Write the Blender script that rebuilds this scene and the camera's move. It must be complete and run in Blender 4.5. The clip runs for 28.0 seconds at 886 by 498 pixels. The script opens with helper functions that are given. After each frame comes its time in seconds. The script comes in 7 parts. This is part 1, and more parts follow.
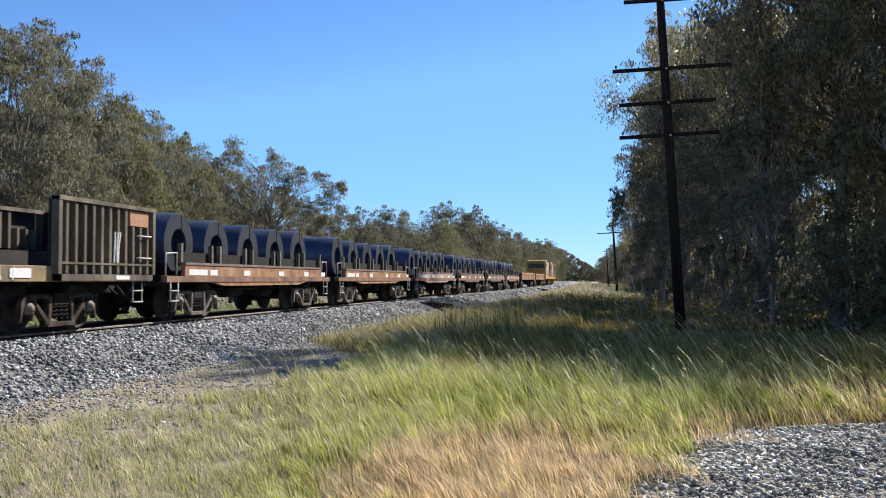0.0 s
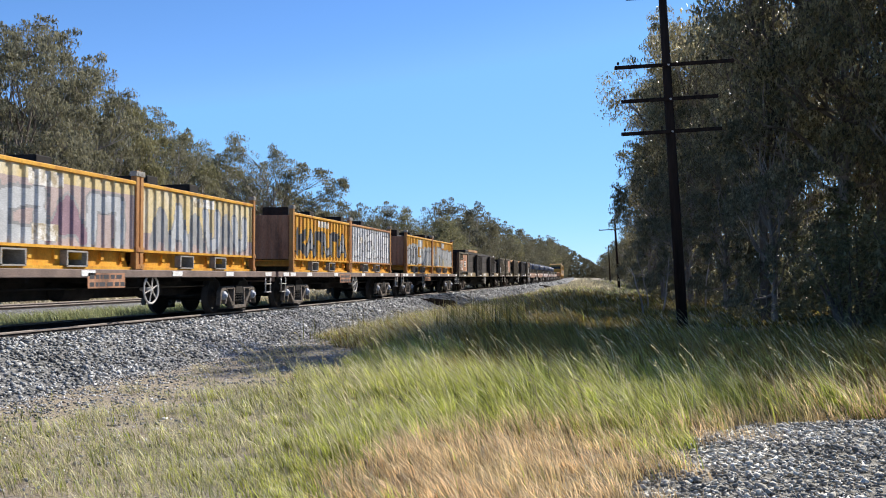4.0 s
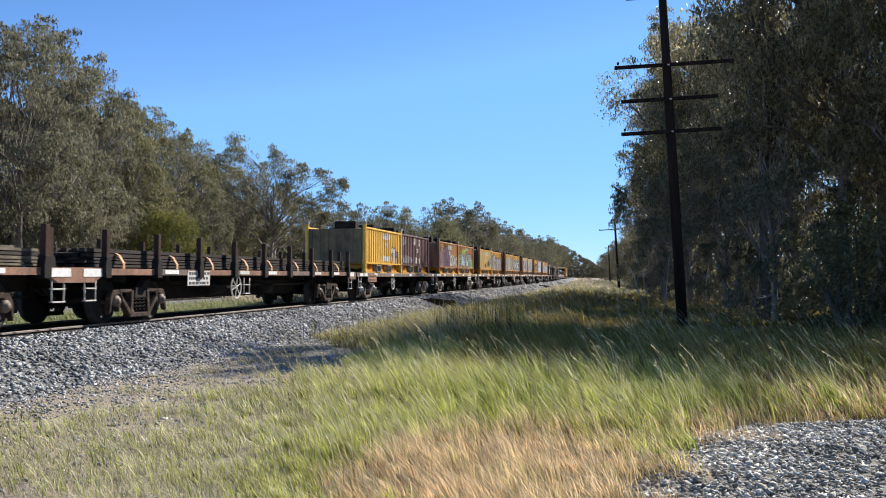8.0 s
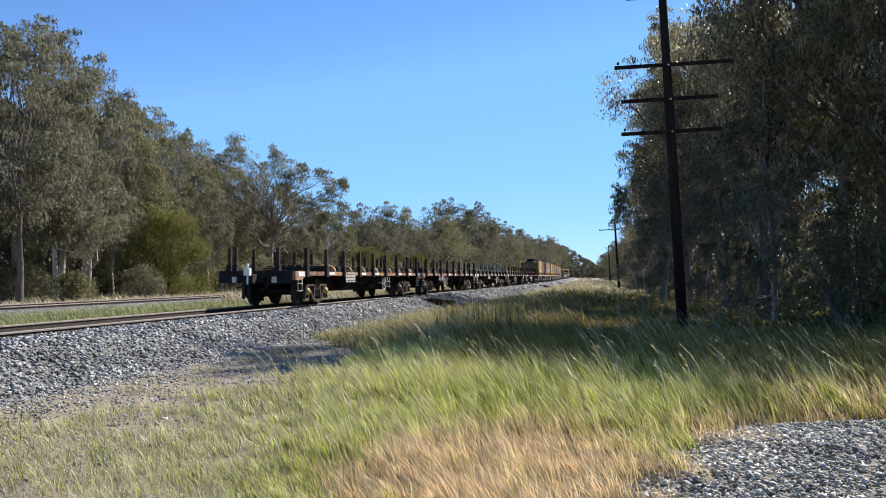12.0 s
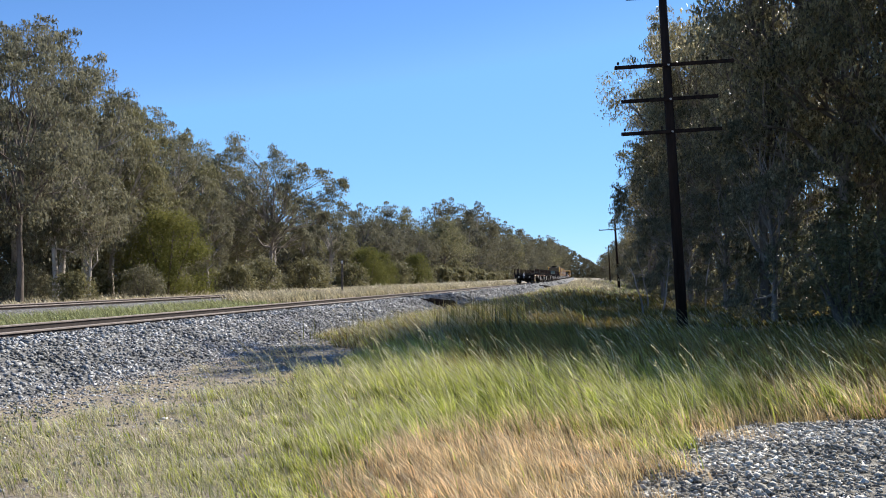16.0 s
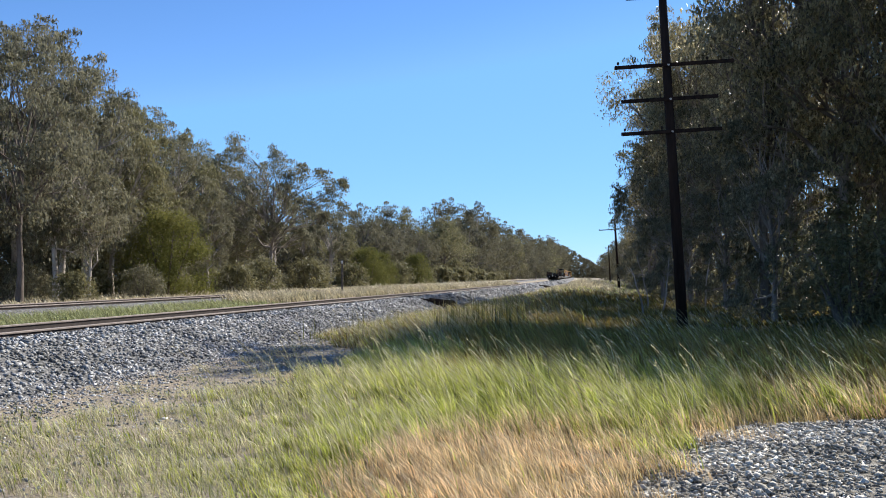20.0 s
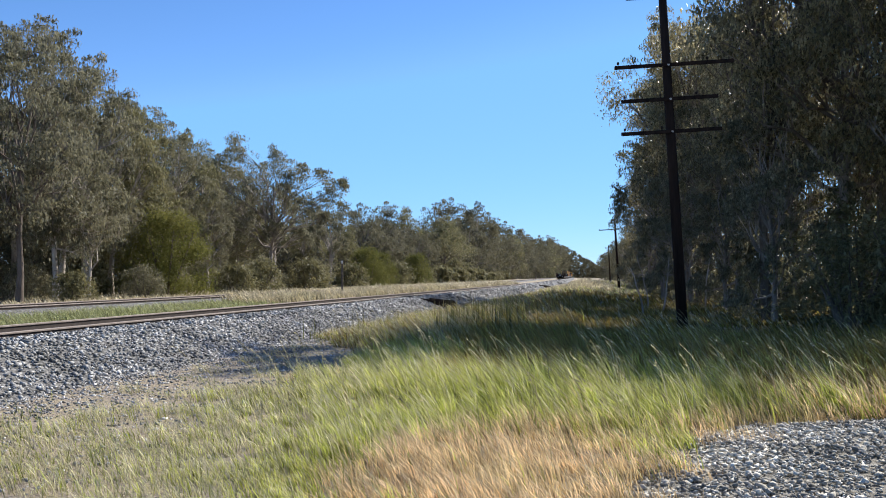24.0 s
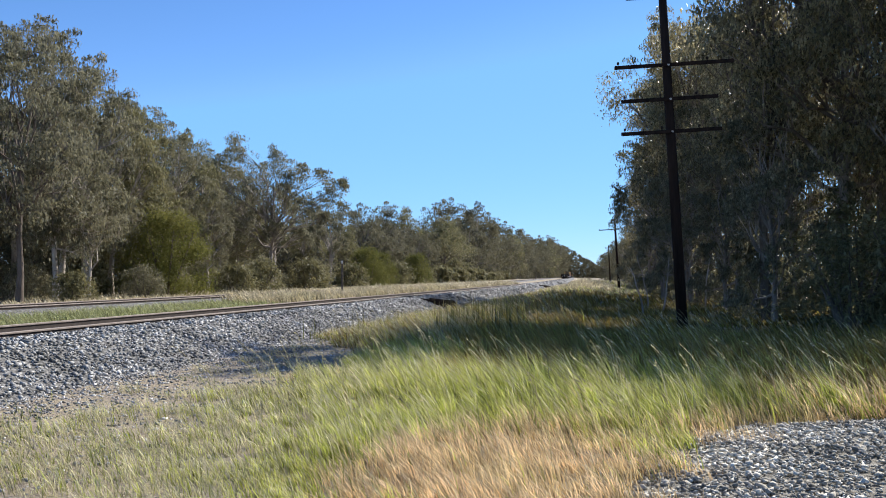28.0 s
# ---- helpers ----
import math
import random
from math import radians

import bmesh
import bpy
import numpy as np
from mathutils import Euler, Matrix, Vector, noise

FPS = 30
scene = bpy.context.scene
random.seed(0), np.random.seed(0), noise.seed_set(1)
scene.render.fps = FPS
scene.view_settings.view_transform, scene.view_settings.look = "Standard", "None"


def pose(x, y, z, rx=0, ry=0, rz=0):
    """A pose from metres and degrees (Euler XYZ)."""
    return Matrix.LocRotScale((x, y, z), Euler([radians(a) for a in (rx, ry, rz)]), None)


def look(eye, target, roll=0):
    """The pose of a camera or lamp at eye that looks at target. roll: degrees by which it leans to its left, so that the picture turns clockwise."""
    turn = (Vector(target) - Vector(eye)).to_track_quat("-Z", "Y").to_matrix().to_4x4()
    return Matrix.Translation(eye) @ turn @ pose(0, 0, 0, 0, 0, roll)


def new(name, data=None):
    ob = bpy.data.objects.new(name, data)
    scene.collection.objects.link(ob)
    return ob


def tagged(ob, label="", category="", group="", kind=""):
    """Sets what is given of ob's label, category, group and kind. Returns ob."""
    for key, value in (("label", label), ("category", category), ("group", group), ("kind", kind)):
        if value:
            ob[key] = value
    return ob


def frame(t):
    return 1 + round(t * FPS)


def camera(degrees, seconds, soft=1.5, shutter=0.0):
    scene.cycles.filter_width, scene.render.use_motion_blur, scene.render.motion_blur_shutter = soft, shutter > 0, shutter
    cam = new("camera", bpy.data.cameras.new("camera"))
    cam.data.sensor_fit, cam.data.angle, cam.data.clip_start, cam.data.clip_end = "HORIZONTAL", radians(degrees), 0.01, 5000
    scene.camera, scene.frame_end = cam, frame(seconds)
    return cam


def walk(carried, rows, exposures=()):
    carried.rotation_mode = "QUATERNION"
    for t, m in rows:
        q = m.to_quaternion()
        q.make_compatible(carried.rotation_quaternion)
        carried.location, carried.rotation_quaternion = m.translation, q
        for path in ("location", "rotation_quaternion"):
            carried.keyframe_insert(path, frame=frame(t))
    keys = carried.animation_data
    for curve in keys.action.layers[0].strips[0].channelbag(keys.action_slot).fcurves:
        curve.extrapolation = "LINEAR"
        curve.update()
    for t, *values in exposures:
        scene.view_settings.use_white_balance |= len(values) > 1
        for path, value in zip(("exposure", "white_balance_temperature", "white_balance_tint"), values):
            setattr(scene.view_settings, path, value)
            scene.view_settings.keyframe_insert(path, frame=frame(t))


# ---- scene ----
# ======== camera ========
RAIL = 0.64            # height of the rail head over the ground beside the line
EYE = Vector((0.0, 0.0, 1.6))
FOCAL = 1600.0 / 1568.0
cam = camera(2 * math.degrees(math.atan(0.5 / FOCAL)), 28.0, soft=1.0, shutter=0.06)
YAW, TILT = math.atan(308.5 / 1600), math.atan(48.0 / 1600)


def aim(right, up):
    """The camera's pose, turned by a little to the right and up (in thousandths)."""
    a, p = YAW - right / 1000, TILT + up / 1000
    way = Vector((-math.sin(a) * math.cos(p), math.cos(a) * math.cos(p), math.sin(p)))
    return look(EYE, EYE + way)


walk(cam, [(0.0, aim(2.0, 3.8)), (0.3, aim(1.6, 2.8)), (0.6, aim(0.7, 1.3)), (0.9, aim(0.1, 0.1)), (1.1, aim(0, 0)),
           (6.0, aim(0, 0)), (14.0, aim(0, 0)), (21.0, aim(0, 0)), (28.0, aim(0, 0))])

# ======== world and sun ========
SUN_WAY = Vector((0.44, 0.65, 0.62)).normalized()
world = bpy.data.worlds.new("world")
scene.world = world
world.use_nodes = True
wn = world.node_tree.nodes
sky = wn.new("ShaderNodeTexSky")
sky.sky_type = "NISHITA"
sky.sun_disc = False
sky.sun_elevation = math.asin(SUN_WAY.z)
sky.sun_rotation = math.atan2(SUN_WAY.x, SUN_WAY.y)
sky.altitude = 1200
sky.air_density = 0.8
sky.dust_density = 0.0
sky.ozone_density = 3.2
wn["Background"].inputs["Strength"].default_value = 0.115
deep = wn.new("ShaderNodeHueSaturation")
deep.inputs["Saturation"].default_value = 1.16
deep.inputs["Hue"].default_value = 0.504
haze = wn.new("ShaderNodeMix")                # the horizon stays pale blue
haze.data_type, haze.blend_type = "RGBA", "DARKEN"
haze.inputs[0].default_value = 0.75
haze.inputs[7].default_value = (1.9, 3.5, 5.6, 1.0)
world.node_tree.links.new(sky.outputs[0], haze.inputs[6])
world.node_tree.links.new(haze.outputs[2], deep.inputs["Color"])
world.node_tree.links.new(deep.outputs[0], wn["Background"].inputs["Color"])
sun_data = bpy.data.lights.new("sun", "SUN")
sun_data.energy = 5.0
sun_data.angle = radians(0.53)
sun_data.color = (1.0, 0.95, 0.87)
sun = new("sun", sun_data)
sun.matrix_world = look(SUN_WAY * 60, (0, 0, 0))
scene.view_settings.exposure = 0.75


# ======== materials ========
def rgb(c):
    return (c[0], c[1], c[2], 1.0)


MATS = {}


def surface(name, colours, scale=3.0, rough=0.7, metal=0.0, bump=0.2, fine=40.0, streak=1.0, vary=0.0, contrast=0.18,
            spec=0.4, translucent=0.0, coat=0.0):
    """A weathered surface: two scales of noise between two or three colours, with fine relief."""
    if name in MATS:
        return MATS[name]
    m = bpy.data.materials.new(name)
    m.use_nodes = True
    nt = m.node_tree
    n, link = nt.nodes, nt.links.new
    bsdf = n["Principled BSDF"]
    tc = n.new("ShaderNodeTexCoord")
    mp = n.new("ShaderNodeMapping")
    mp.inputs["Scale"].default_value = (1, 1, 1 / streak)
    oi = n.new("ShaderNodeObjectInfo")
    off = n.new("ShaderNodeMath")
    off.operation = "MULTIPLY"
    off.inputs[1].default_value = 37.0
    link(oi.outputs["Random"], off.inputs[0])
    link(tc.outputs["Object"], mp.inputs["Vector"])
    comb = n.new("ShaderNodeCombineXYZ")
    link(off.outputs[0], comb.inputs[0])
    link(off.outputs[0], comb.inputs[1])
    link(comb.outputs[0], mp.inputs["Location"])
    big = n.new("ShaderNodeTexNoise")
    big.inputs["Scale"].default_value = scale
    big.inputs["Detail"].default_value = 6.0
    big.inputs["Roughness"].default_value = 0.6
    small = n.new("ShaderNodeTexNoise")
    small.inputs["Scale"].default_value = fine
    small.inputs["Detail"].default_value = 4.0
    link(mp.outputs[0], big.inputs["Vector"])
    link(mp.outputs[0], small.inputs["Vector"])
    ramp = n.new("ShaderNodeValToRGB")
    el = ramp.color_ramp.elements
    k = len(colours)
    lo, hi = 0.5 - contrast, 0.5 + contrast
    el[0].position, el[1].position = lo, hi
    el[0].color, el[1].color = rgb(colours[0]), rgb(colours[-1])
    for i in range(1, k - 1):
        e = el.new(lo + (hi - lo) * i / (k - 1))
        e.color = rgb(colours[i])
    link(big.outputs["Fac"], ramp.inputs["Fac"])
    hsv = n.new("ShaderNodeHueSaturation")
    val = n.new("ShaderNodeMapRange")
    val.inputs["From Min"].default_value, val.inputs["From Max"].default_value = 0.3, 0.7
    val.inputs["To Min"].default_value, val.inputs["To Max"].default_value = 0.78, 1.2
    link(small.outputs["Fac"], val.inputs["Value"])
    link(ramp.outputs["Color"], hsv.inputs["Color"])
    if vary > 0:
        geo = n.new("ShaderNodeNewGeometry")
        mr = n.new("ShaderNodeMapRange")
        mr.inputs["To Min"].default_value, mr.inputs["To Max"].default_value = 1 - vary, 1 + vary
        link(geo.outputs["Random Per Island"], mr.inputs["Value"])
        mul = n.new("ShaderNodeMath")
        mul.operation = "MULTIPLY"
        link(mr.outputs[0], mul.inputs[0])
        link(val.outputs[0], mul.inputs[1])
        link(mul.outputs[0], hsv.inputs["Value"])
    else:
        link(val.outputs[0], hsv.inputs["Value"])
    link(hsv.outputs["Color"], bsdf.inputs["Base Color"])
    bsdf.inputs["Roughness"].default_value = rough
    bsdf.inputs["Metallic"].default_value = metal
    bsdf.inputs["Specular IOR Level"].default_value = spec
    if coat:
        bsdf.inputs["Coat Weight"].default_value = coat
    if bump:
        b = n.new("ShaderNodeBump")
        b.inputs["Strength"].default_value = bump
        b.inputs["Distance"].default_value = 0.02
        link(small.outputs["Fac"], b.inputs["Height"])
        link(b.outputs[0], bsdf.inputs["Normal"])
    if translucent:
        tr = n.new("ShaderNodeBsdfTranslucent")
        link(hsv.outputs["Color"], tr.inputs["Color"])
        mix = n.new("ShaderNodeMixShader")
        mix.inputs[0].default_value = translucent
        link(bsdf.outputs[0], mix.inputs[1])
        link(tr.outputs[0], mix.inputs[2])
        link(mix.outputs[0], n["Material Output"].inputs["Surface"])
    MATS[name] = m
    return m


def blade_surface(name, root, mid, tip, vary=0.5, translucent=0.4, patch=None):
    """Grass: colour runs from root to tip along each blade, and drifts from patch to patch of the field."""
    m = bpy.data.materials.new(name)
    m.use_nodes = True
    n, link = m.node_tree.nodes, m.node_tree.links.new
    bsdf = n["Principled BSDF"]
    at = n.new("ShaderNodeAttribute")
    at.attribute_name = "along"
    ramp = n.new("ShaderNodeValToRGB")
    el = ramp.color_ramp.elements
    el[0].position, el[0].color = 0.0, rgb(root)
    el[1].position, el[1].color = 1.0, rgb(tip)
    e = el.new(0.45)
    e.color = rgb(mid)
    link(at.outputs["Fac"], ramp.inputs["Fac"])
    geo = n.new("ShaderNodeNewGeometry")
    tc = n.new("ShaderNodeTexCoord")
    noi = n.new("ShaderNodeTexNoise")
    noi.inputs["Scale"].default_value = 0.55
    noi.inputs["Detail"].default_value = 3
    link(tc.outputs["Object"], noi.inputs["Vector"])
    mixc = n.new("ShaderNodeMix")
    mixc.data_type = "RGBA"
    mixc.inputs[7].default_value = rgb(patch or mid)
    pm = n.new("ShaderNodeMapRange")
    pm.inputs["From Min"].default_value, pm.inputs["From Max"].default_value = 0.45, 0.68
    pm.inputs["To Max"].default_value = 0.7
    link(noi.outputs["Fac"], pm.inputs["Value"])
    link(pm.outputs[0], mixc.inputs[0])
    link(ramp.outputs["Color"], mixc.inputs[6])
    mr = n.new("ShaderNodeMapRange")
    mr.inputs["To Min"].default_value, mr.inputs["To Max"].default_value = 1 - vary, 1 + vary
    link(geo.outputs["Random Per Island"], mr.inputs["Value"])
    tuft = n.new("ShaderNodeTexNoise")
    tuft.inputs["Scale"].default_value = 5.5
    tuft.inputs["Detail"].default_value = 2
    link(tc.outputs["Object"], tuft.inputs["Vector"])
    tm = n.new("ShaderNodeMapRange")
    tm.inputs["From Min"].default_value, tm.inputs["From Max"].default_value = 0.34, 0.66
    tm.inputs["To Min"].default_value, tm.inputs["To Max"].default_value = 0.50, 1.50
    link(tuft.outputs["Fac"], tm.inputs["Value"])
    both = n.new("ShaderNodeMath")
    both.operation = "MULTIPLY"
    link(mr.outputs[0], both.inputs[0])
    link(tm.outputs[0], both.inputs[1])
    hsv = n.new("ShaderNodeHueSaturation")
    link(mixc.outputs[2], hsv.inputs["Color"])
    link(both.outputs[0], hsv.inputs["Value"])
    link(hsv.outputs["Color"], bsdf.inputs["Base Color"])
    bsdf.inputs["Roughness"].default_value = 0.45
    bsdf.inputs["Specular IOR Level"].default_value = 0.12
    tr = n.new("ShaderNodeBsdfTranslucent")
    link(hsv.outputs["Color"], tr.inputs["Color"])
    mix = n.new("ShaderNodeMixShader")
    mix.inputs[0].default_value = translucent
    link(bsdf.outputs[0], mix.inputs[1])
    link(tr.outputs[0], mix.inputs[2])
    link(mix.outputs[0], n["Material Output"].inputs["Surface"])
    return m


M_BALLAST = surface("ballast_stone", [(0.17, 0.166, 0.158), (0.285, 0.279, 0.268), (0.45, 0.441, 0.425)], 0.9, 0.95, bump=0, fine=30, vary=0.65, spec=0.08)
# bed darker than its stones: the shade in their gaps is put into the colour
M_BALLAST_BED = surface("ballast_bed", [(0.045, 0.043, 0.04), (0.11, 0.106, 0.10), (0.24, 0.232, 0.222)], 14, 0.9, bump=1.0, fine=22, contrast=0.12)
M_GRAVEL = surface("gravel_stone", [(0.26, 0.242, 0.205), (0.43, 0.402, 0.345), (0.64, 0.602, 0.52)], 0.9, 0.95, bump=0, fine=30, vary=0.6, spec=0.05)
M_GRAVEL_BED = surface("gravel_bed", [(0.10, 0.092, 0.078), (0.20, 0.186, 0.160), (0.34, 0.318, 0.275)], 16, 0.95, bump=1.0, fine=30, contrast=0.12, spec=0.1)
# darker than the rest of the rail: shade under the head, put into the colour
M_RAIL_WEB = surface("rail_web", [(0.020, 0.014, 0.012), (0.045, 0.030, 0.024)], 6, 0.8, bump=0.2, fine=60)
M_RAIL = surface("rail_steel", [(0.07, 0.045, 0.035), (0.12, 0.08, 0.06)], 6, 0.6, bump=0.2, fine=60)
M_RAIL_HEAD = surface("rail_head", [(0.17, 0.135, 0.115), (0.25, 0.205, 0.175)], 6, 0.7, 0.0, bump=0.05, fine=60)
M_SLEEPER = surface("concrete_sleeper", [(0.30, 0.28, 0.25), (0.42, 0.40, 0.37)], 4, 0.9, bump=0.4)
M_TIMBER = surface("old_timber", [(0.10, 0.08, 0.065), (0.20, 0.17, 0.14)], 5, 0.9, bump=0.6, streak=6)
M_POLE = surface("dark_pole_wood", [(0.016, 0.010, 0.008), (0.040, 0.024, 0.017)], 6, 0.9, bump=0.7, streak=12, spec=0.12)
M_BLACK = surface("grimy_black_steel", [(0.012, 0.010, 0.0088), (0.030, 0.0245, 0.0205)], 4, 0.85, bump=0.3, spec=0.2)
M_BOGIE = surface("dusty_bogie_steel", [(0.022, 0.0155, 0.0115), (0.058, 0.041, 0.030), (0.110, 0.080, 0.060)], 5, 0.88, bump=0.4, spec=0.15)
M_BOGIE_PALE = surface("pale_bogie_steel", [(0.07, 0.056, 0.046), (0.185, 0.155, 0.13)], 5, 0.85, bump=0.4, spec=0.15)
M_WHEEL = surface("wheel_steel", [(0.014, 0.011, 0.009), (0.042, 0.032, 0.026)], 8, 0.7, 0.1, bump=0.15)
M_CAP_BLUE = surface("blue_white_cap", [(0.16, 0.19, 0.26), (0.42, 0.44, 0.47)], 7, 0.5, bump=0.1)
M_CAP_BROWN = surface("brown_cap", [(0.10, 0.07, 0.05), (0.20, 0.15, 0.11)], 7, 0.6, bump=0.1)
M_CAP_YELLOW = surface("yellow_cap", [(0.40, 0.28, 0.06), (0.52, 0.40, 0.12)], 7, 0.6, bump=0.1)
M_WHITE = surface("white_reflective", [(0.66, 0.64, 0.60), (0.82, 0.81, 0.78)], 9, 0.5, bump=0.05)
M_PALE = surface("pale_panel", [(0.45, 0.42, 0.37), (0.66, 0.63, 0.58)], 9, 0.6, bump=0.1)
M_STEP = surface("pale_step_steel", [(0.42, 0.38, 0.34), (0.62, 0.58, 0.53)], 9, 0.5, bump=0.1)
M_YELLOW = surface("yellow_paint", [(0.40, 0.16, 0.02), (0.62, 0.31, 0.03), (0.66, 0.35, 0.045)], 2.2, 0.5, bump=0.1, streak=3)
M_YELLOW_BRIGHT = surface("bright_yellow_paint", [(0.58, 0.30, 0.035), (0.78, 0.46, 0.075), (0.82, 0.53, 0.13)], 1.6, 0.5, bump=0.1, streak=3)
M_YELLOW_FADED = surface("faded_yellow_paint", [(0.42, 0.33, 0.20), (0.58, 0.44, 0.20), (0.62, 0.56, 0.44)], 1.3, 0.6, bump=0.1, streak=3)
M_RUST_ORANGE = surface("rust_orange_paint", [(0.20, 0.075, 0.025), (0.38, 0.17, 0.05), (0.48, 0.25, 0.07)], 1.6, 0.6, bump=0.15, streak=4)
M_MAROON = surface("maroon_paint", [(0.065, 0.030, 0.026), (0.12, 0.058, 0.050), (0.16, 0.08, 0.07)], 1.8, 0.6, bump=0.15, streak=4)
M_SILVER = surface("silver_overpaint", [(0.36, 0.36, 0.365), (0.52, 0.52, 0.525), (0.66, 0.66, 0.66)], 2.0, 0.5, bump=0.1, streak=2)
M_PINK = surface("pinkish_overpaint", [(0.36, 0.27, 0.24), (0.46, 0.36, 0.33)], 2.0, 0.6, bump=0.1)
M_GREY_TAG = surface("grey_spray", [(0.20, 0.195, 0.19), (0.33, 0.32, 0.31)], 3, 0.6, bump=0.05)
M_SILVER_TAG = surface("silver_spray", [(0.38, 0.38, 0.38), (0.52, 0.52, 0.52)], 3, 0.45, bump=0.05)
M_DARK_TAG = surface("dark_spray", [(0.03, 0.03, 0.035), (0.07, 0.065, 0.07)], 3, 0.6, bump=0.05)
M_WHITE_TAG = surface("white_spray", [(0.58, 0.57, 0.55), (0.74, 0.73, 0.70)], 3, 0.6, bump=0.05)
M_PURPLE_TAG = surface("dull_purple_spray", [(0.20, 0.12, 0.15), (0.30, 0.19, 0.22)], 3, 0.6, bump=0.05)
M_CYAN_TAG = surface("pale_cyan_spray", [(0.36, 0.58, 0.56), (0.50, 0.70, 0.68)], 3, 0.6, bump=0.05)
M_GREEN_TAG = surface("lime_spray", [(0.25, 0.45, 0.05), (0.36, 0.58, 0.09)], 3, 0.6, bump=0.05)
M_ORANGE_TAG = surface("orange_spray", [(0.55, 0.19, 0.05), (0.66, 0.26, 0.08)], 3, 0.6, bump=0.05)
M_SILL_RUST = surface("rusty_sill", [(0.10, 0.055, 0.038), (0.20, 0.105, 0.07), (0.30, 0.16, 0.10)], 2.5, 0.8, bump=0.3, streak=1.5)
M_SILL_BROWN = surface("brown_sill", [(0.12, 0.085, 0.07), (0.22, 0.155, 0.125)], 2.5, 0.8, bump=0.3)
M_SILL_ORANGE = surface("orange_sill", [(0.13, 0.06, 0.034), (0.33, 0.165, 0.080), (0.44, 0.25, 0.14)], 1.8, 0.7, bump=0.3)
M_SILL_KHAKI = surface("khaki_sill", [(0.11, 0.078, 0.042), (0.21, 0.15, 0.075), (0.31, 0.205, 0.095)], 1.8, 0.7, bump=0.3)
M_GREEN_PAINT = surface("grey_green_paint", [(0.11, 0.14, 0.115), (0.20, 0.25, 0.205)], 2.5, 0.65, bump=0.2)
M_PANEL_BROWN = surface("brown_side_panel", [(0.050, 0.037, 0.026), (0.115, 0.090, 0.060), (0.205, 0.170, 0.112)], 2.2, 0.75, bump=0.25, streak=5)
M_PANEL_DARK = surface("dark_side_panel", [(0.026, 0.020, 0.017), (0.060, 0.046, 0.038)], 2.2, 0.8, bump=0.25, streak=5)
M_PANEL_RUST = surface("rust_side_panel", [(0.14, 0.07, 0.04), (0.36, 0.17, 0.09), (0.44, 0.23, 0.13)], 1.8, 0.7, bump=0.25, streak=3)
M_STEEL = surface("mill_steel", [(0.020, 0.0145, 0.0125), (0.048, 0.036, 0.031)], 1.5, 0.65, 0.0, bump=0.1, streak=0.3, spec=0.25)
M_STEEL_LIGHT = surface("light_mill_steel", [(0.036, 0.028, 0.0245), (0.072, 0.058, 0.052)], 1.5, 0.6, 0.05, bump=0.1, spec=0.25)
M_STEEL_RUST = surface("rusted_plate", [(0.20, 0.11, 0.055), (0.37, 0.195, 0.075), (0.50, 0.275, 0.10)], 1.2, 0.75, bump=0.15)
M_COIL = surface("dark_blue_coil", [(0.035, 0.045, 0.075), (0.065, 0.08, 0.125)], 1.2, 0.38, 0.35, bump=0.04)
M_COIL_FACE = surface("dark_coil_face", [(0.014, 0.016, 0.023), (0.034, 0.038, 0.052)], 2.5, 0.55, 0.0, bump=0.2, fine=90, spec=0.3)
M_DECAL = surface("worn_white_decal", [(0.34, 0.27, 0.17), (0.58, 0.52, 0.43), (0.72, 0.69, 0.64)], 5, 0.6, bump=0.05, contrast=0.10)
M_STRAP = surface("orange_strap", [(0.42, 0.20, 0.09), (0.60, 0.34, 0.18)], 6, 0.7, bump=0.1)
M_STAKE = surface("brown_stake_steel", [(0.030, 0.018, 0.013), (0.075, 0.043, 0.030)], 3, 0.85, bump=0.2, streak=4, spec=0.15)
M_POCKET = surface("grey_pocket", [(0.22, 0.20, 0.17), (0.36, 0.33, 0.29)], 6, 0.6, bump=0.1)
M_LOCO = surface("loco_yellow", [(0.36, 0.18, 0.03), (0.52, 0.27, 0.045)], 2, 0.5, bump=0.05)
M_LOCO_GREY = surface("loco_grey", [(0.20, 0.21, 0.24), (0.36, 0.37, 0.40)], 2, 0.45, bump=0.05)
M_GLASS = surface("dark_window_glass", [(0.006, 0.008, 0.010), (0.012, 0.014, 0.018)], 2, 0.15, bump=0, spec=0.3)
M_BARK = surface("grey_bark", [(0.05, 0.038, 0.03), (0.12, 0.095, 0.075), (0.22, 0.18, 0.15)], 2.0, 0.9, bump=0.7, streak=5)
M_BARK_NEAR = surface("dark_gum_bark", [(0.075, 0.056, 0.042), (0.17, 0.135, 0.105), (0.36, 0.30, 0.245)], 1.3, 0.9, bump=0.6, streak=4, spec=0.1)
M_BARK_PALE = surface("pale_gum_bark", [(0.22, 0.18, 0.15), (0.40, 0.35, 0.30), (0.52, 0.47, 0.42)], 1.6, 0.8, bump=0.4, streak=4)
M_BARK_GUM = surface("gum_bark", [(0.10, 0.082, 0.068), (0.24, 0.205, 0.175), (0.40, 0.35, 0.31)], 1.2, 0.85, bump=0.5, streak=4)
M_LEAF = surface("gum_leaf", [(0.120, 0.114, 0.068), (0.200, 0.188, 0.118), (0.270, 0.250, 0.170)], 1.0, 0.55, bump=0, vary=0.45, spec=0.2, translucent=0.45)
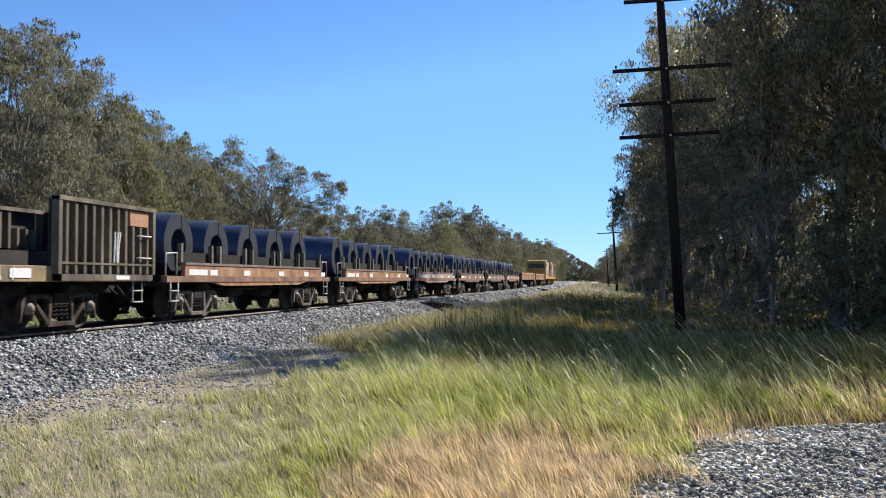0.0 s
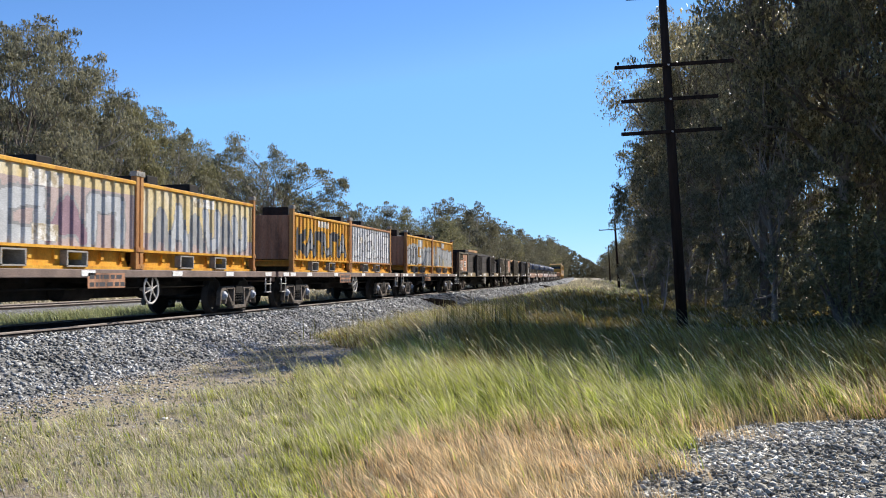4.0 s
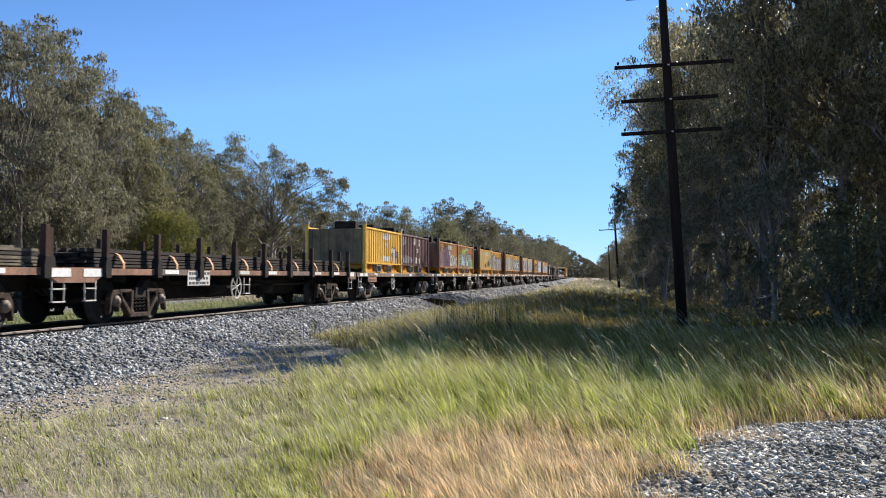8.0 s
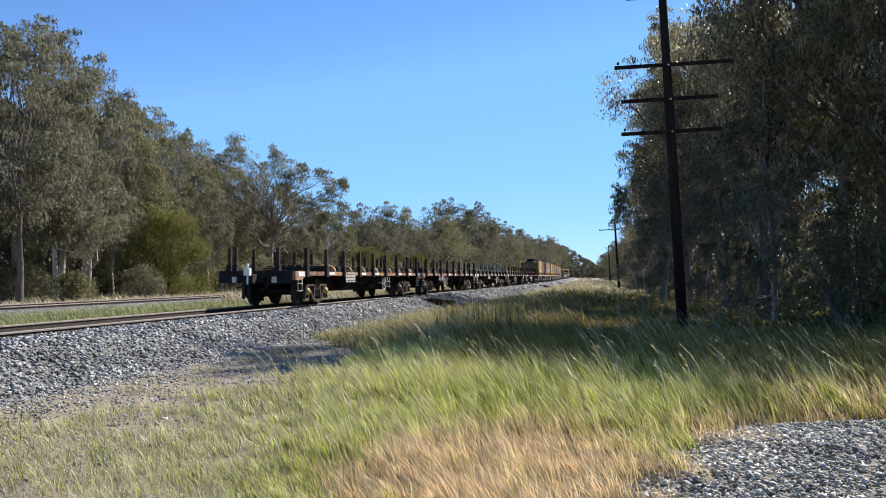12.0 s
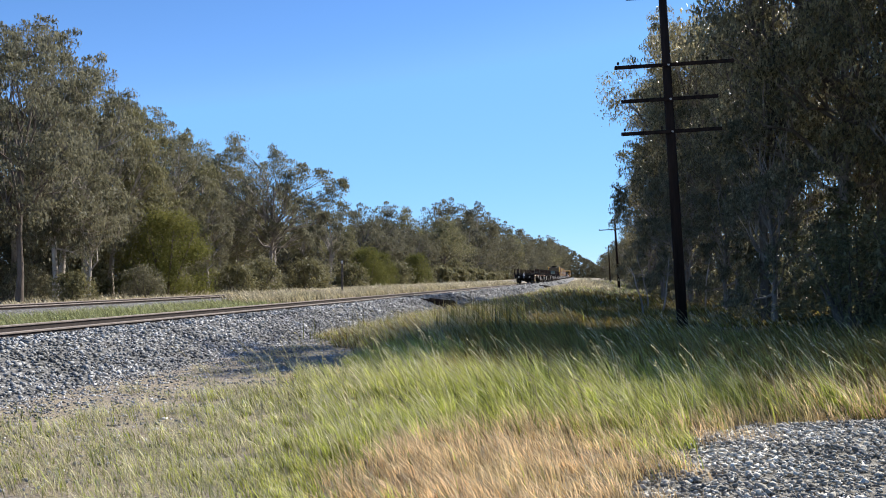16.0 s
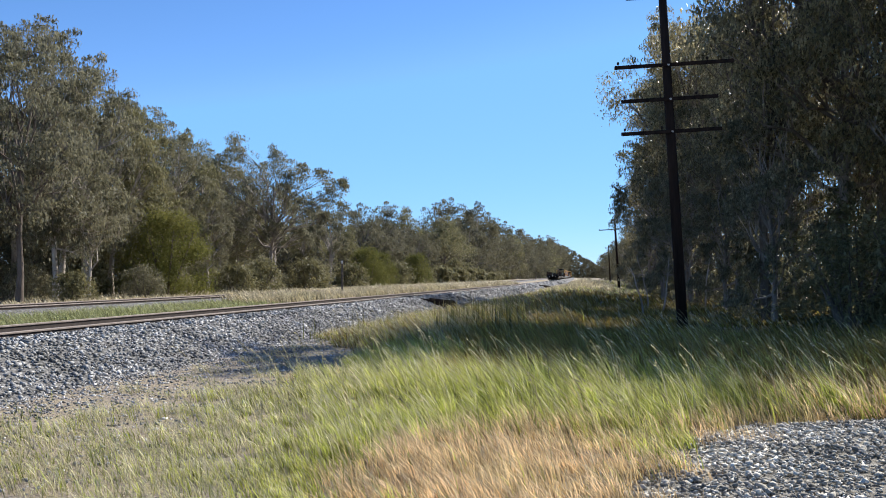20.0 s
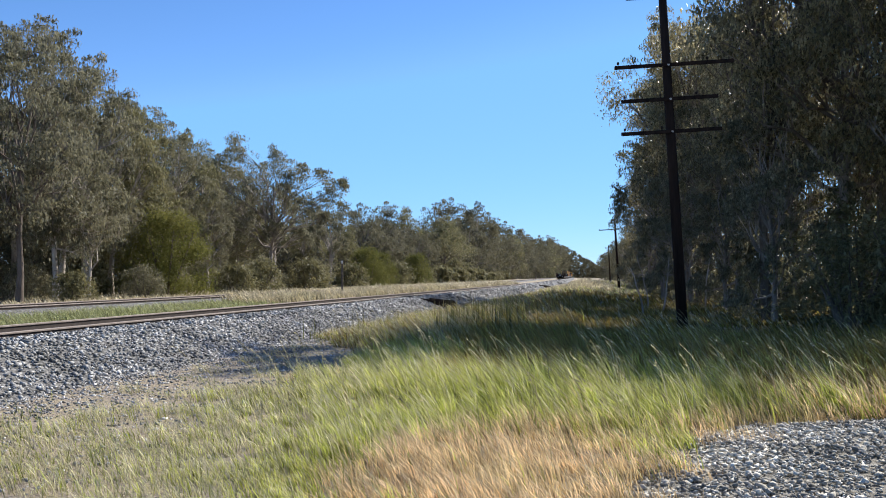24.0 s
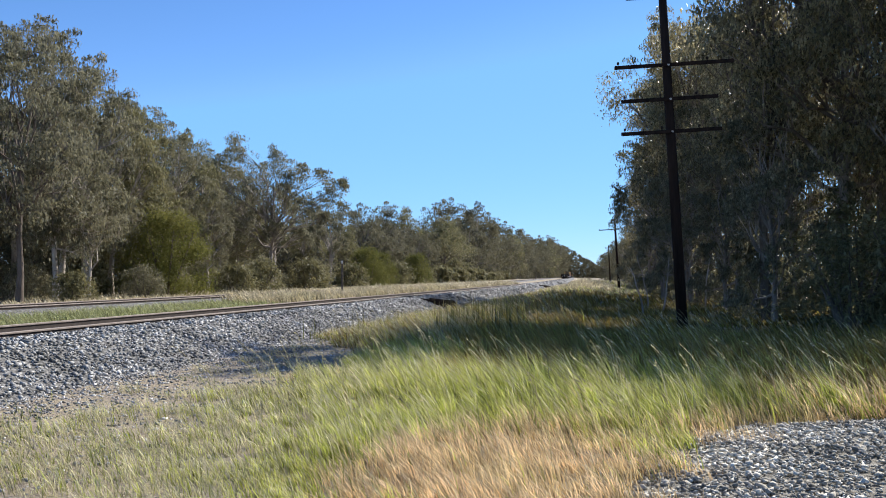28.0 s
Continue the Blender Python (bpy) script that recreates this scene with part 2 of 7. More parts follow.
M_LEAF_FAR = surface("far_gum_leaf", [(0.085, 0.080, 0.047), (0.140, 0.130, 0.080), (0.195, 0.178, 0.118)], 0.6, 0.6, bump=0, vary=0.45, spec=0.15, translucent=0.42)
M_LEAF_OLIVE = surface("olive_gum_leaf", [(0.120, 0.112, 0.054), (0.20, 0.185, 0.090), (0.265, 0.240, 0.128)], 1.0, 0.55, bump=0, vary=0.4, spec=0.25, translucent=0.42)
M_LEAF_DARK = surface("dark_gum_leaf", [(0.140, 0.118, 0.056), (0.255, 0.218, 0.112), (0.38, 0.328, 0.190)], 1.1, 0.32, bump=0, vary=0.7, spec=0.32, translucent=0.5)
M_LEAF_DEEP = surface("wood_depth_leaf", [(0.12, 0.116, 0.080), (0.175, 0.165, 0.118), (0.215, 0.198, 0.145)], 0.2, 0.8, bump=0, vary=0.4, spec=0.1, translucent=0.4)
M_LEAF_WATTLE = surface("wattle_leaf", [(0.105, 0.108, 0.026), (0.160, 0.160, 0.040), (0.21, 0.20, 0.060)], 0.5, 0.7, bump=0, vary=0.3, spec=0.1, translucent=0.35)
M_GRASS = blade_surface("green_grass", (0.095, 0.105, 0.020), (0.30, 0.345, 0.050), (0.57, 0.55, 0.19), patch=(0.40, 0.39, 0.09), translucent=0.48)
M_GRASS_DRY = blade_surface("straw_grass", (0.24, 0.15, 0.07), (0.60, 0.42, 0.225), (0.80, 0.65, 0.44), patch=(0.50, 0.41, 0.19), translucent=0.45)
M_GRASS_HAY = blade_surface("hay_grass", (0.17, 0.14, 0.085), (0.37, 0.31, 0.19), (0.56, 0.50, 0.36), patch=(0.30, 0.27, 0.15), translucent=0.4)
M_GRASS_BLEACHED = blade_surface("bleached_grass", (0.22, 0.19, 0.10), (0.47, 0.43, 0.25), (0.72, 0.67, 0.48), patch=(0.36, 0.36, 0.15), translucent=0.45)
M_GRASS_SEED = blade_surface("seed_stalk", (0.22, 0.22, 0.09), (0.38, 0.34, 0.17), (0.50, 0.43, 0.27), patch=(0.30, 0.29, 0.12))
# dry brown blades whose colour also stands for the wood's shade
M_GRASS_BROWN = blade_surface("shade_brown_grass", (0.075, 0.050, 0.014), (0.215, 0.150, 0.036), (0.37, 0.275, 0.10), patch=(0.19, 0.150, 0.026))
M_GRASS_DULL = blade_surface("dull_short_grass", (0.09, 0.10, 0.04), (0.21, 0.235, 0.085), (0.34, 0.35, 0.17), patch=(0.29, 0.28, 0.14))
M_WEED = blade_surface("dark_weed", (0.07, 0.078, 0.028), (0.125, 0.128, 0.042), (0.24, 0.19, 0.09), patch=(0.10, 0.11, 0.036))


# ======== mesh helpers ========
def mesh_of(name, verts, faces, mats, index=None, smooth=False):
    me = bpy.data.meshes.new(name)
    me.from_pydata(verts, [], faces)
    for m in mats:
        me.materials.append(m)
    if index is not None:
        me.polygons.foreach_set("material_index", index)
    if smooth:
        me.polygons.foreach_set("use_smooth", [True] * len(me.polygons))
    me.update()
    return me


def soup(name, quads, mat, along=None):
    """A mesh of loose pieces, k corners each, from an array (n, k, 3)."""
    n, k = quads.shape[:2]
    me = bpy.data.meshes.new(name)
    me.vertices.add(n * k)
    me.vertices.foreach_set("co", quads.reshape(-1).astype(np.float32))
    me.loops.add(n * k)
    me.loops.foreach_set("vertex_index", np.arange(n * k, dtype=np.int32))
    me.polygons.add(n)
    me.polygons.foreach_set("loop_start", np.arange(0, n * k, k, dtype=np.int32))
    me.materials.append(mat)
    me.update(calc_edges=True)
    return me


def grid_soup(name, verts, faces, mat, along=None, smooth=False):
    """A mesh from an array of corners and an array of triangles or quads."""
    k = faces.shape[1]
    me = bpy.data.meshes.new(name)
    me.vertices.add(len(verts))
    me.vertices.foreach_set("co", verts.reshape(-1).astype(np.float32))
    me.loops.add(faces.size)
    me.loops.foreach_set("vertex_index", faces.reshape(-1).astype(np.int32))
    me.polygons.add(len(faces))
    me.polygons.foreach_set("loop_start", np.arange(0, faces.size, k, dtype=np.int32))
    if smooth:
        me.polygons.foreach_set("use_smooth", np.ones(len(faces), dtype=bool))
    me.materials.append(mat)
    me.update(calc_edges=True)
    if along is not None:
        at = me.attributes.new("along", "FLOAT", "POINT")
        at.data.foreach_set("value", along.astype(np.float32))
    return me


def bm_new():
    return bmesh.new()


def box(bm, x0, x1, y0, y1, z0, z1, mi=0):
    vs = [bm.verts.new((x, y, z)) for x in (x0, x1) for y in (y0, y1) for z in (z0, z1)]
    for a, b, c, d in ((0, 1, 3, 2), (4, 6, 7, 5), (0, 4, 5, 1), (2, 3, 7, 6), (0, 2, 6, 4), (1, 5, 7, 3)):
        f = bm.faces.new((vs[a], vs[b], vs[c], vs[d]))
        f.material_index = mi


def prism_x(bm, pts, x0, x1, mi=0):
    """A plate with the outline pts (y, z), from x0 to x1."""
    a = [bm.verts.new((x0, y, z)) for y, z in pts]
    b = [bm.verts.new((x1, y, z)) for y, z in pts]
    n = len(pts)
    fs = [bm.faces.new(a), bm.faces.new(b[::-1])]
    for i in range(n):
        fs.append(bm.faces.new((a[i], b[i], b[(i + 1) % n], a[(i + 1) % n])))
    for f in fs:
        f.material_index = mi


def tube(bm, pts, radii, sides=6, mi=0, cap=True):
    """A tapered tube along pts."""
    rings = []
    pts = [Vector(p) for p in pts]
    for i, p in enumerate(pts):
        d = (pts[min(i + 1, len(pts) - 1)] - pts[max(i - 1, 0)]).normalized()
        u = d.orthogonal().normalized() if i == 0 else (u - d * u.dot(d)).normalized()
        w = d.cross(u)
        r = radii[i] if hasattr(radii, "__len__") else radii
        rings.append([bm.verts.new(p + (u * math.cos(2 * math.pi * k / sides) + w * math.sin(2 * math.pi * k / sides)) * r) for k in range(sides)])
    for a, b in zip(rings, rings[1:]):
        for k in range(sides):
            f = bm.faces.new((a[k], a[(k + 1) % sides], b[(k + 1) % sides], b[k]))
            f.smooth = sides > 5
            f.material_index = mi
    if cap:
        bm.faces.new(rings[0][::-1]).material_index = mi
        bm.faces.new(rings[-1]).material_index = mi


def lathe_x(bm, profile, sides=24, mi=0, cx=0, cy=0, cz=0):
    """A solid turned about the x axis; profile: (x, radius)."""
    rings = []
    for x, r in profile:
        rings.append([bm.verts.new((cx + x, cy + r * math.cos(2 * math.pi * k / sides), cz + r * math.sin(2 * math.pi * k / sides))) for k in range(sides)])
    for a, b in zip(rings, rings[1:]):
        for k in range(sides):
            f = bm.faces.new((a[k], b[k], b[(k + 1) % sides], a[(k + 1) % sides]))
            f.smooth = True
            f.material_index = mi
    if profile[0][1] > 0.001:
        bm.faces.new(rings[0]).material_index = mi
    if profile[-1][1] > 0.001:
        bm.faces.new(rings[-1][::-1]).material_index = mi


def done(bm, name, mats, bevel=0.0):
    if bevel:
        bmesh.ops.bevel(bm, geom=list(bm.edges), offset=bevel, segments=1, affect="EDGES", profile=0.7)
    bmesh.ops.recalc_face_normals(bm, faces=bm.faces)
    me = bpy.data.meshes.new(name)
    bm.to_mesh(me)
    bm.free()
    for m in (mats if isinstance(mats, (list, tuple)) else [mats]):
        me.materials.append(m)
    return me


def part(name, data, material=None, parent=None, label="", at=(0, 0, 0), bevel=0.0):
    """Links a bmesh (or a ready mesh) as one mesh object under a thing or a part."""
    me = done(data, name, material, bevel) if isinstance(data, bmesh.types.BMesh) else data
    ob = new(name, me)
    ob.location = at
    if parent is not None:
        ob.parent = parent
    if label:
        ob["label"] = label
    return ob


CACHE = {}


def cached(key, make):
    if key not in CACHE:
        CACHE[key] = make()
    return CACHE[key]
# ======== the line ========
XC, BEND, BEND_FROM, BEND_LENGTH = -11.03, 3.9e-4, 80.0, 110.0     # centre of the line, and its slow curve to the left
XC2 = -19.6                                     # centre of the second line
SPEED, LATE = 21.05, 0.25                        # metres a second, and how far the whole train hangs back at the start


def drift(y):
    d = min(max(0.0, y - BEND_FROM), BEND_LENGTH)
    return 0.5 * BEND * d * d + BEND * d * max(0.0, y - BEND_FROM - BEND_LENGTH)


def on_track(s, x=0.0, z=0.0):
    """The pose on the line at s metres along it."""
    return pose(XC - drift(s), s, RAIL, 0, 0, math.degrees(BEND * min(max(0.0, s - BEND_FROM), BEND_LENGTH))) @ pose(x, 0, z)


# ======== ground ========
def bump_noise(x, y, f, seed=0.0):
    return noise.noise(Vector((x * f + seed, y * f, seed)))


def ground_height(x, y):
    """The ground: flat beside the line, a little higher beyond it."""
    u = x + drift(y)
    z = 0.0
    if u < -9.0:
        z = 0.34 * min(1.0, (-9.0 - u) / 3.0)
    z += 0.05 * bump_noise(x, y, 0.25) + 0.02 * bump_noise(x, y, 1.1, 5.0)
    if u > 3.0 and y > 18:
        z += 0.10 * bump_noise(x, y, 0.12, 9.0)
    return z


def build_ground():
    xs = np.concatenate([[-3000, -1200, -500, -250, -140, -90, -60], np.arange(-45, -14, 2.0), np.arange(-14, 14, 0.7), np.arange(14, 45, 2.5), [60, 90, 140, 250, 500, 1200, 3000]])
    ys = np.concatenate([[-2500, -900, -300, -120, -60, -30, -15], np.arange(-8, 50, 0.8), np.arange(50, 120, 4), np.arange(120, 300, 15), [340, 420, 560, 800, 1300, 2200, 4000]])
    verts = [(x, y, ground_height(x, y)) for y in ys for x in xs]
    w = len(xs)
    faces = [(j * w + i, j * w + i + 1, (j + 1) * w + i + 1, (j + 1) * w + i) for j in range(len(ys) - 1) for i in range(w - 1)]
    g = new("ground", mesh_of("ground", verts, faces, [M_GROUND], smooth=True))
    tagged(g, "dry dirt ground with sparse grass beside the railway", "ground", kind="structure")


def ground_surface():
    """Dirt, straw litter and green undergrowth, mixed by noise."""
    m = bpy.data.materials.new("field_ground")
    m.use_nodes = True
    n, link = m.node_tree.nodes, m.node_tree.links.new
    bsdf = n["Principled BSDF"]
    tc = n.new("ShaderNodeTexCoord")

    def noi(scale, detail=5):
        t = n.new("ShaderNodeTexNoise")
        t.inputs["Scale"].default_value, t.inputs["Detail"].default_value = scale, detail
        link(tc.outputs["Object"], t.inputs["Vector"])
        return t

    def mixed(fac, a, b, lo, hi):
        r = n.new("ShaderNodeMapRange")
        r.inputs["From Min"].default_value, r.inputs["From Max"].default_value = lo, hi
        link(fac, r.inputs["Value"])
        x = n.new("ShaderNodeMix")
        x.data_type = "RGBA"
        link(r.outputs[0], x.inputs[0])
        for k, v in ((6, a), (7, b)):
            if isinstance(v, tuple):
                x.inputs[k].default_value = rgb(v)
            else:
                link(v, x.inputs[k])
        return x.outputs[2]

    fine, mid, big = noi(38, 6), noi(5), noi(0.35)
    dirt = mixed(fine.outputs["Fac"], (0.15, 0.118, 0.088), (0.37, 0.305, 0.24), 0.35, 0.65)
    straw = mixed(fine.outputs["Fac"], (0.20, 0.158, 0.095), (0.42, 0.345, 0.22), 0.35, 0.65)
    low = mixed(mid.outputs["Fac"], dirt, straw, 0.42, 0.58)
    green = mixed(fine.outputs["Fac"], (0.08, 0.10, 0.03), (0.20, 0.20, 0.08), 0.35, 0.65)
    allc = mixed(big.outputs["Fac"], low, green, 0.56, 0.74)
    link(allc, bsdf.inputs["Base Color"])
    bsdf.inputs["Roughness"].default_value = 0.95
    b = n.new("ShaderNodeBump")
    b.inputs["Strength"].default_value, b.inputs["Distance"].default_value = 0.9, 0.04
    link(fine.outputs["Fac"], b.inputs["Height"])
    link(b.outputs[0], bsdf.inputs["Normal"])
    return m


M_GROUND = ground_surface()
build_ground()


def strip(name, profile, y0, y1, step, mat, label, category, rough=0.0, base=None):
    """A long body with one cross-section (x, z), laid along the line's curve."""
    ys = list(np.arange(y0, y1, step)) + [y1]
    if y1 > 110:
        ys = [y for y in ys if y < 110 or int(round((y - y0) / step)) % 8 == 0] + ([y1] if (int(round((y1 - y0) / step)) % 8) else [])
        ys = sorted(set(ys))
    verts, faces, w = [], [], len(profile)
    for y in ys:
        for x, z in profile:
            j = rough * bump_noise(x * 3, y, 1.3, 3.0)
            verts.append((x - drift(y), y, z + j))
    for j in range(len(ys) - 1):
        for i in range(w - 1):
            faces.append((j * w + i, j * w + i + 1, (j + 1) * w + i + 1, (j + 1) * w + i))
    ob = new(name, mesh_of(name, verts, faces, [mat], smooth=True))
    return tagged(ob, label, category, kind="structure")


SHOULDER = 0.105       # the ballast is heaped higher outside the rails


def bed_profile(c, top, half, near_toe, far_toe, foot):
    high = top + SHOULDER
    right = [(c + 0.84, top), (c + 0.98, high - 0.01)] + [(c + half + (near_toe - half) * k / 8, high - (high - foot) * (k / 8) ** 0.9) for k in range(9)]
    left = [(c - half - (far_toe - half) * k / 4, top - (top - 0.22) * (k / 4)) for k in range(4, -1, -1)]
    return left + [(c - 0.7, top + 0.004), (c, top), (c + 0.7, top + 0.004)] + right


BED_TOP = RAIL - 0.19
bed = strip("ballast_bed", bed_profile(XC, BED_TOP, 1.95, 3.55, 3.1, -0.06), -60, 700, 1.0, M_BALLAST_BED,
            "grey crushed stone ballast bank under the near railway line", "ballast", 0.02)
bed2 = strip("ballast_bed_far", bed_profile(XC2, RAIL - 0.19, 1.3, 2.1, 2.1, 0.26), -60, 700, 1.0, M_BALLAST_BED,
             "low grey ballast bed under the second railway line", "ballast", 0.02)


def rail_mesh(offset, c):
    """One rail: foot, web and head."""
    prof = [(-0.07, 0.0), (-0.07, 0.012), (-0.012, 0.03), (-0.010, 0.115), (-0.036, 0.13), (-0.036, 0.155), (-0.028, 0.165),
            (0.028, 0.165), (0.036, 0.155), (0.036, 0.13), (0.010, 0.115), (0.012, 0.03), (0.07, 0.012), (0.07, 0.0)]
    ys = list(np.arange(-60, 100, 4.0)) + list(np.arange(100, 701, 20.0))
    verts, faces, idx, w = [], [], [], len(prof)
    for y in ys:
        for x, z in prof:
            verts.append((c + offset + x - drift(y), y, RAIL - 0.165 + z))
    for j in range(len(ys) - 1):
        for i in range(w):
            k = (i + 1) % w
            faces.append((j * w + i, j * w + k, (j + 1) * w + k, (j + 1) * w + i))
            idx.append(1 if i in (6, 7, 8) else (2 if i in (2, 3, 4, 9, 10, 11) else 0))
    return mesh_of("rail", verts, faces, [M_RAIL, M_RAIL_HEAD, M_RAIL_WEB], idx)


for c, lab in ((XC, "rust-brown steel rail of the near line, worn bright on top"), (XC2, "rust-brown steel rail of the second line")):
    for off in (0.7525, -0.7525):
        tagged(new("rail", rail_mesh(off, c)), lab, "rail", kind="structure", group="rails")

sleeper_bm = bm_new()
box(sleeper_bm, -1.25, 1.25, -0.11, 0.11, -0.12, 0.0)
sleeper_me = done(sleeper_bm, "sleeper", M_SLEEPER, 0.02)
clip_bm = bm_new()
for side in (-1, 1):
    for o in (-0.095, 0.095):
        box(clip_bm, side * 0.7525 + o - 0.03, side * 0.7525 + o + 0.03, -0.05, 0.05, 0, 0.035)
clip_me = done(clip_bm, "rail_clip", M_RAIL)


def sleepers():
    for k in range(150):
        y = 2 + 0.62 * k
        s = part("sleeper", sleeper_me, parent=bed, at=(XC - drift(y), y, RAIL - 0.172))
        if k < 60:
            part("rail_clip", clip_me, parent=s, at=(0, 0, 0.002))
    for k in range(60):
        y = 18 + 0.9 * k
        part("sleeper", sleeper_me, parent=bed2, at=(XC2 - drift(y), y, RAIL - 0.172))


def stones(name, spots, sizes, mat, label, seed):
    """Broken stones, each a small lopsided eight-faced body, at the spots (x, y, z)."""
    rs = np.random.RandomState(seed)
    n = len(spots)
    base = np.array([(1, 0, 0), (-1, 0, 0), (0, 1, 0), (0, -1, 0), (0, 0, 1), (0, 0, -1)], float)
    v = base[None] * (0.6 + 0.6 * rs.rand(n, 6, 1)) + rs.uniform(-0.38, 0.38, (n, 6, 3))
    v *= rs.uniform(0.45, 1.35, (n, 1, 3))
    q = rs.normal(size=(n, 4))
    q /= np.linalg.norm(q, axis=1)[:, None]
    w, x, y, z = q.T
    R = np.stack([np.stack([1 - 2 * (y * y + z * z), 2 * (x * y - z * w), 2 * (x * z + y * w)], -1),
                  np.stack([2 * (x * y + z * w), 1 - 2 * (x * x + z * z), 2 * (y * z - x * w)], -1),
                  np.stack([2 * (x * z - y * w), 2 * (y * z + x * w), 1 - 2 * (x * x + y * y)], -1)], 1)
    v = np.einsum("nij,nkj->nki", R, v) * sizes[:, None, None]
    v[:, :, 2] *= 0.65
    v += spots[:, None, :]
    tri = np.array([(0, 2, 4), (2, 1, 4), (1, 3, 4), (3, 0, 4), (2, 0, 5), (1, 2, 5), (3, 1, 5), (0, 3, 5)])
    faces = (tri[None] + 6 * np.arange(n)[:, None, None]).reshape(-1, 3)
    ob = new(name, grid_soup(name, v.reshape(-1, 3), faces, mat))
    return tagged(ob, label, "stones", kind="stuff")


def bed_height(u):
    """Height of the near bank's surface at u metres to the right of the line's centre."""
    if u < 0.90:
        return BED_TOP
    high = BED_TOP + SHOULDER
    if u < 1.95:
        return high
    return high - (high + 0.06) * min(1.0, (u - 1.95) / 1.6) ** 0.9


def ballast_stones():
    rs = np.random.RandomState(4)
    spots, sizes = [], []
    for y0, y1, per, size in ((3, 16, 330, 0.042), (16, 28, 230, 0.048), (28, 45, 115, 0.062), (45, 75, 40, 0.09), (75, 120, 14, 0.14), (120, 240, 4, 0.24)):
        u0, u1 = -1.2, 3.7
        n = int((y1 - y0) * (u1 - u0) * per)
        u, y = rs.uniform(u0, u1, n), rs.uniform(y0, y1, n)
        keep = (np.abs(np.abs(u) - 0.7525) > 0.09)
        keep &= ~((u > 3.25) & (rs.rand(n) > 0.55))
        u, y = u[keep], y[keep]
        for a, b in zip(u, y):
            spots.append((XC + a - drift(b), b, bed_height(a) + rs.uniform(-0.015, 0.03) - (0.012 if a < 1.3 else 0)))
        sizes.append(size * rs.uniform(0.6, 1.35, len(u)))
    stones("ballast_stones", np.array(spots), np.concatenate(sizes), M_BALLAST, "loose grey crushed stones on the ballast bank", 11)
    # stones strewn over the dirt beside the bank
    n = 15000
    u, y = 3.3 + 3.6 * rs.rand(n) ** 2.6, rs.uniform(3, 26, n)
    sp = np.array([(XC + a - drift(b), b, ground_height(XC + a, b) + 0.004) for a, b in zip(u, y)])
    stones("strewn_stones", sp, 0.021 * rs.uniform(0.4, 1.8, n), M_BALLAST, "scattered grey stones on the dirt beside the bank", 12)


GRAVEL_EDGE = [(4.0, -0.25), (5.5, -0.15), (6.7, 0.02), (7.6, 0.22), (8.8, 0.52), (9.6, 1.0), (10.3, 1.75), (10.7, 2.6), (11.0, 3.6), (11.2, 9.0)]


def gravel_limit(y):
    for (ya, xa), (yb, xb) in zip(GRAVEL_EDGE, GRAVEL_EDGE[1:]):
        if ya <= y <= yb:
            return xa + (xb - xa) * (y - ya) / (yb - ya)
    return -0.4 if y < 4 else 99.0


def gravel_height(x, y):
    d = x - gravel_limit(y)
    return 0.02 + 0.10 * min(1.0, max(0.0, d) / 1.5) + 0.03 * bump_noise(x, y, 0.9, 2.0)


def gravel_patch():
    verts, faces = [], []
    ys = np.concatenate([np.arange(-6, 4, 1.0), np.arange(4, 11.21, 0.2)])
    for y in ys:
        x0 = gravel_limit(y) - 0.05
        for k in range(25):
            x = x0 + (9.0 - x0) * (k / 24) ** 1.5
            verts.append((x, y, max(gravel_height(x, y) - 0.015, 0.0) if 0 < k < 24 else -0.05))
    for j in range(len(ys) - 1):
        for k in range(24):
            faces.append((j * 25 + k, j * 25 + k + 1, (j + 1) * 25 + k + 1, (j + 1) * 25 + k))
    ob = new("gravel_track", mesh_of("gravel_track", verts, faces, [M_GRAVEL_BED], smooth=True))
    tagged(ob, "pale crushed gravel access track beside the grass", "gravel", kind="structure")
    rs = np.random.RandomState(6)
    spots = []
    while len(spots) < 17000:
        y = rs.uniform(4.8, 11.2)
        x = rs.uniform(-0.5, 6.0)
        d = x - gravel_limit(y)
        if d > -0.8 * rs.rand() ** 2 + 0.25 * bump_noise(x, y, 2.0, 4.4) and x < 0.62 * y + 0.6:
            spots.append((x, y, gravel_height(x, y) + rs.uniform(-0.01, 0.016)))
    stones("gravel_stones", np.array(spots), 0.021 * rs.uniform(0.4, 1.8, len(spots)), M_GRAVEL, "loose pale grey gravel stones on the access track", 13)


ballast_stones()
gravel_patch()
# ======== the train ========
MOVING = []        # (thing, metres along the line at the start, side offset, height over the rail)
SPINNING = []      # (wheelset, metres along the line at the start, its place on its bogie)


def thing(name, label, category, s, z=0.0, group="", x=0.0):
    ob = new(name)
    ob.empty_display_size = 0.5
    tagged(ob, label, category, group)
    ob.matrix_basis = on_track(s, x, z)
    MOVING.append((ob, s, x, z))
    return ob


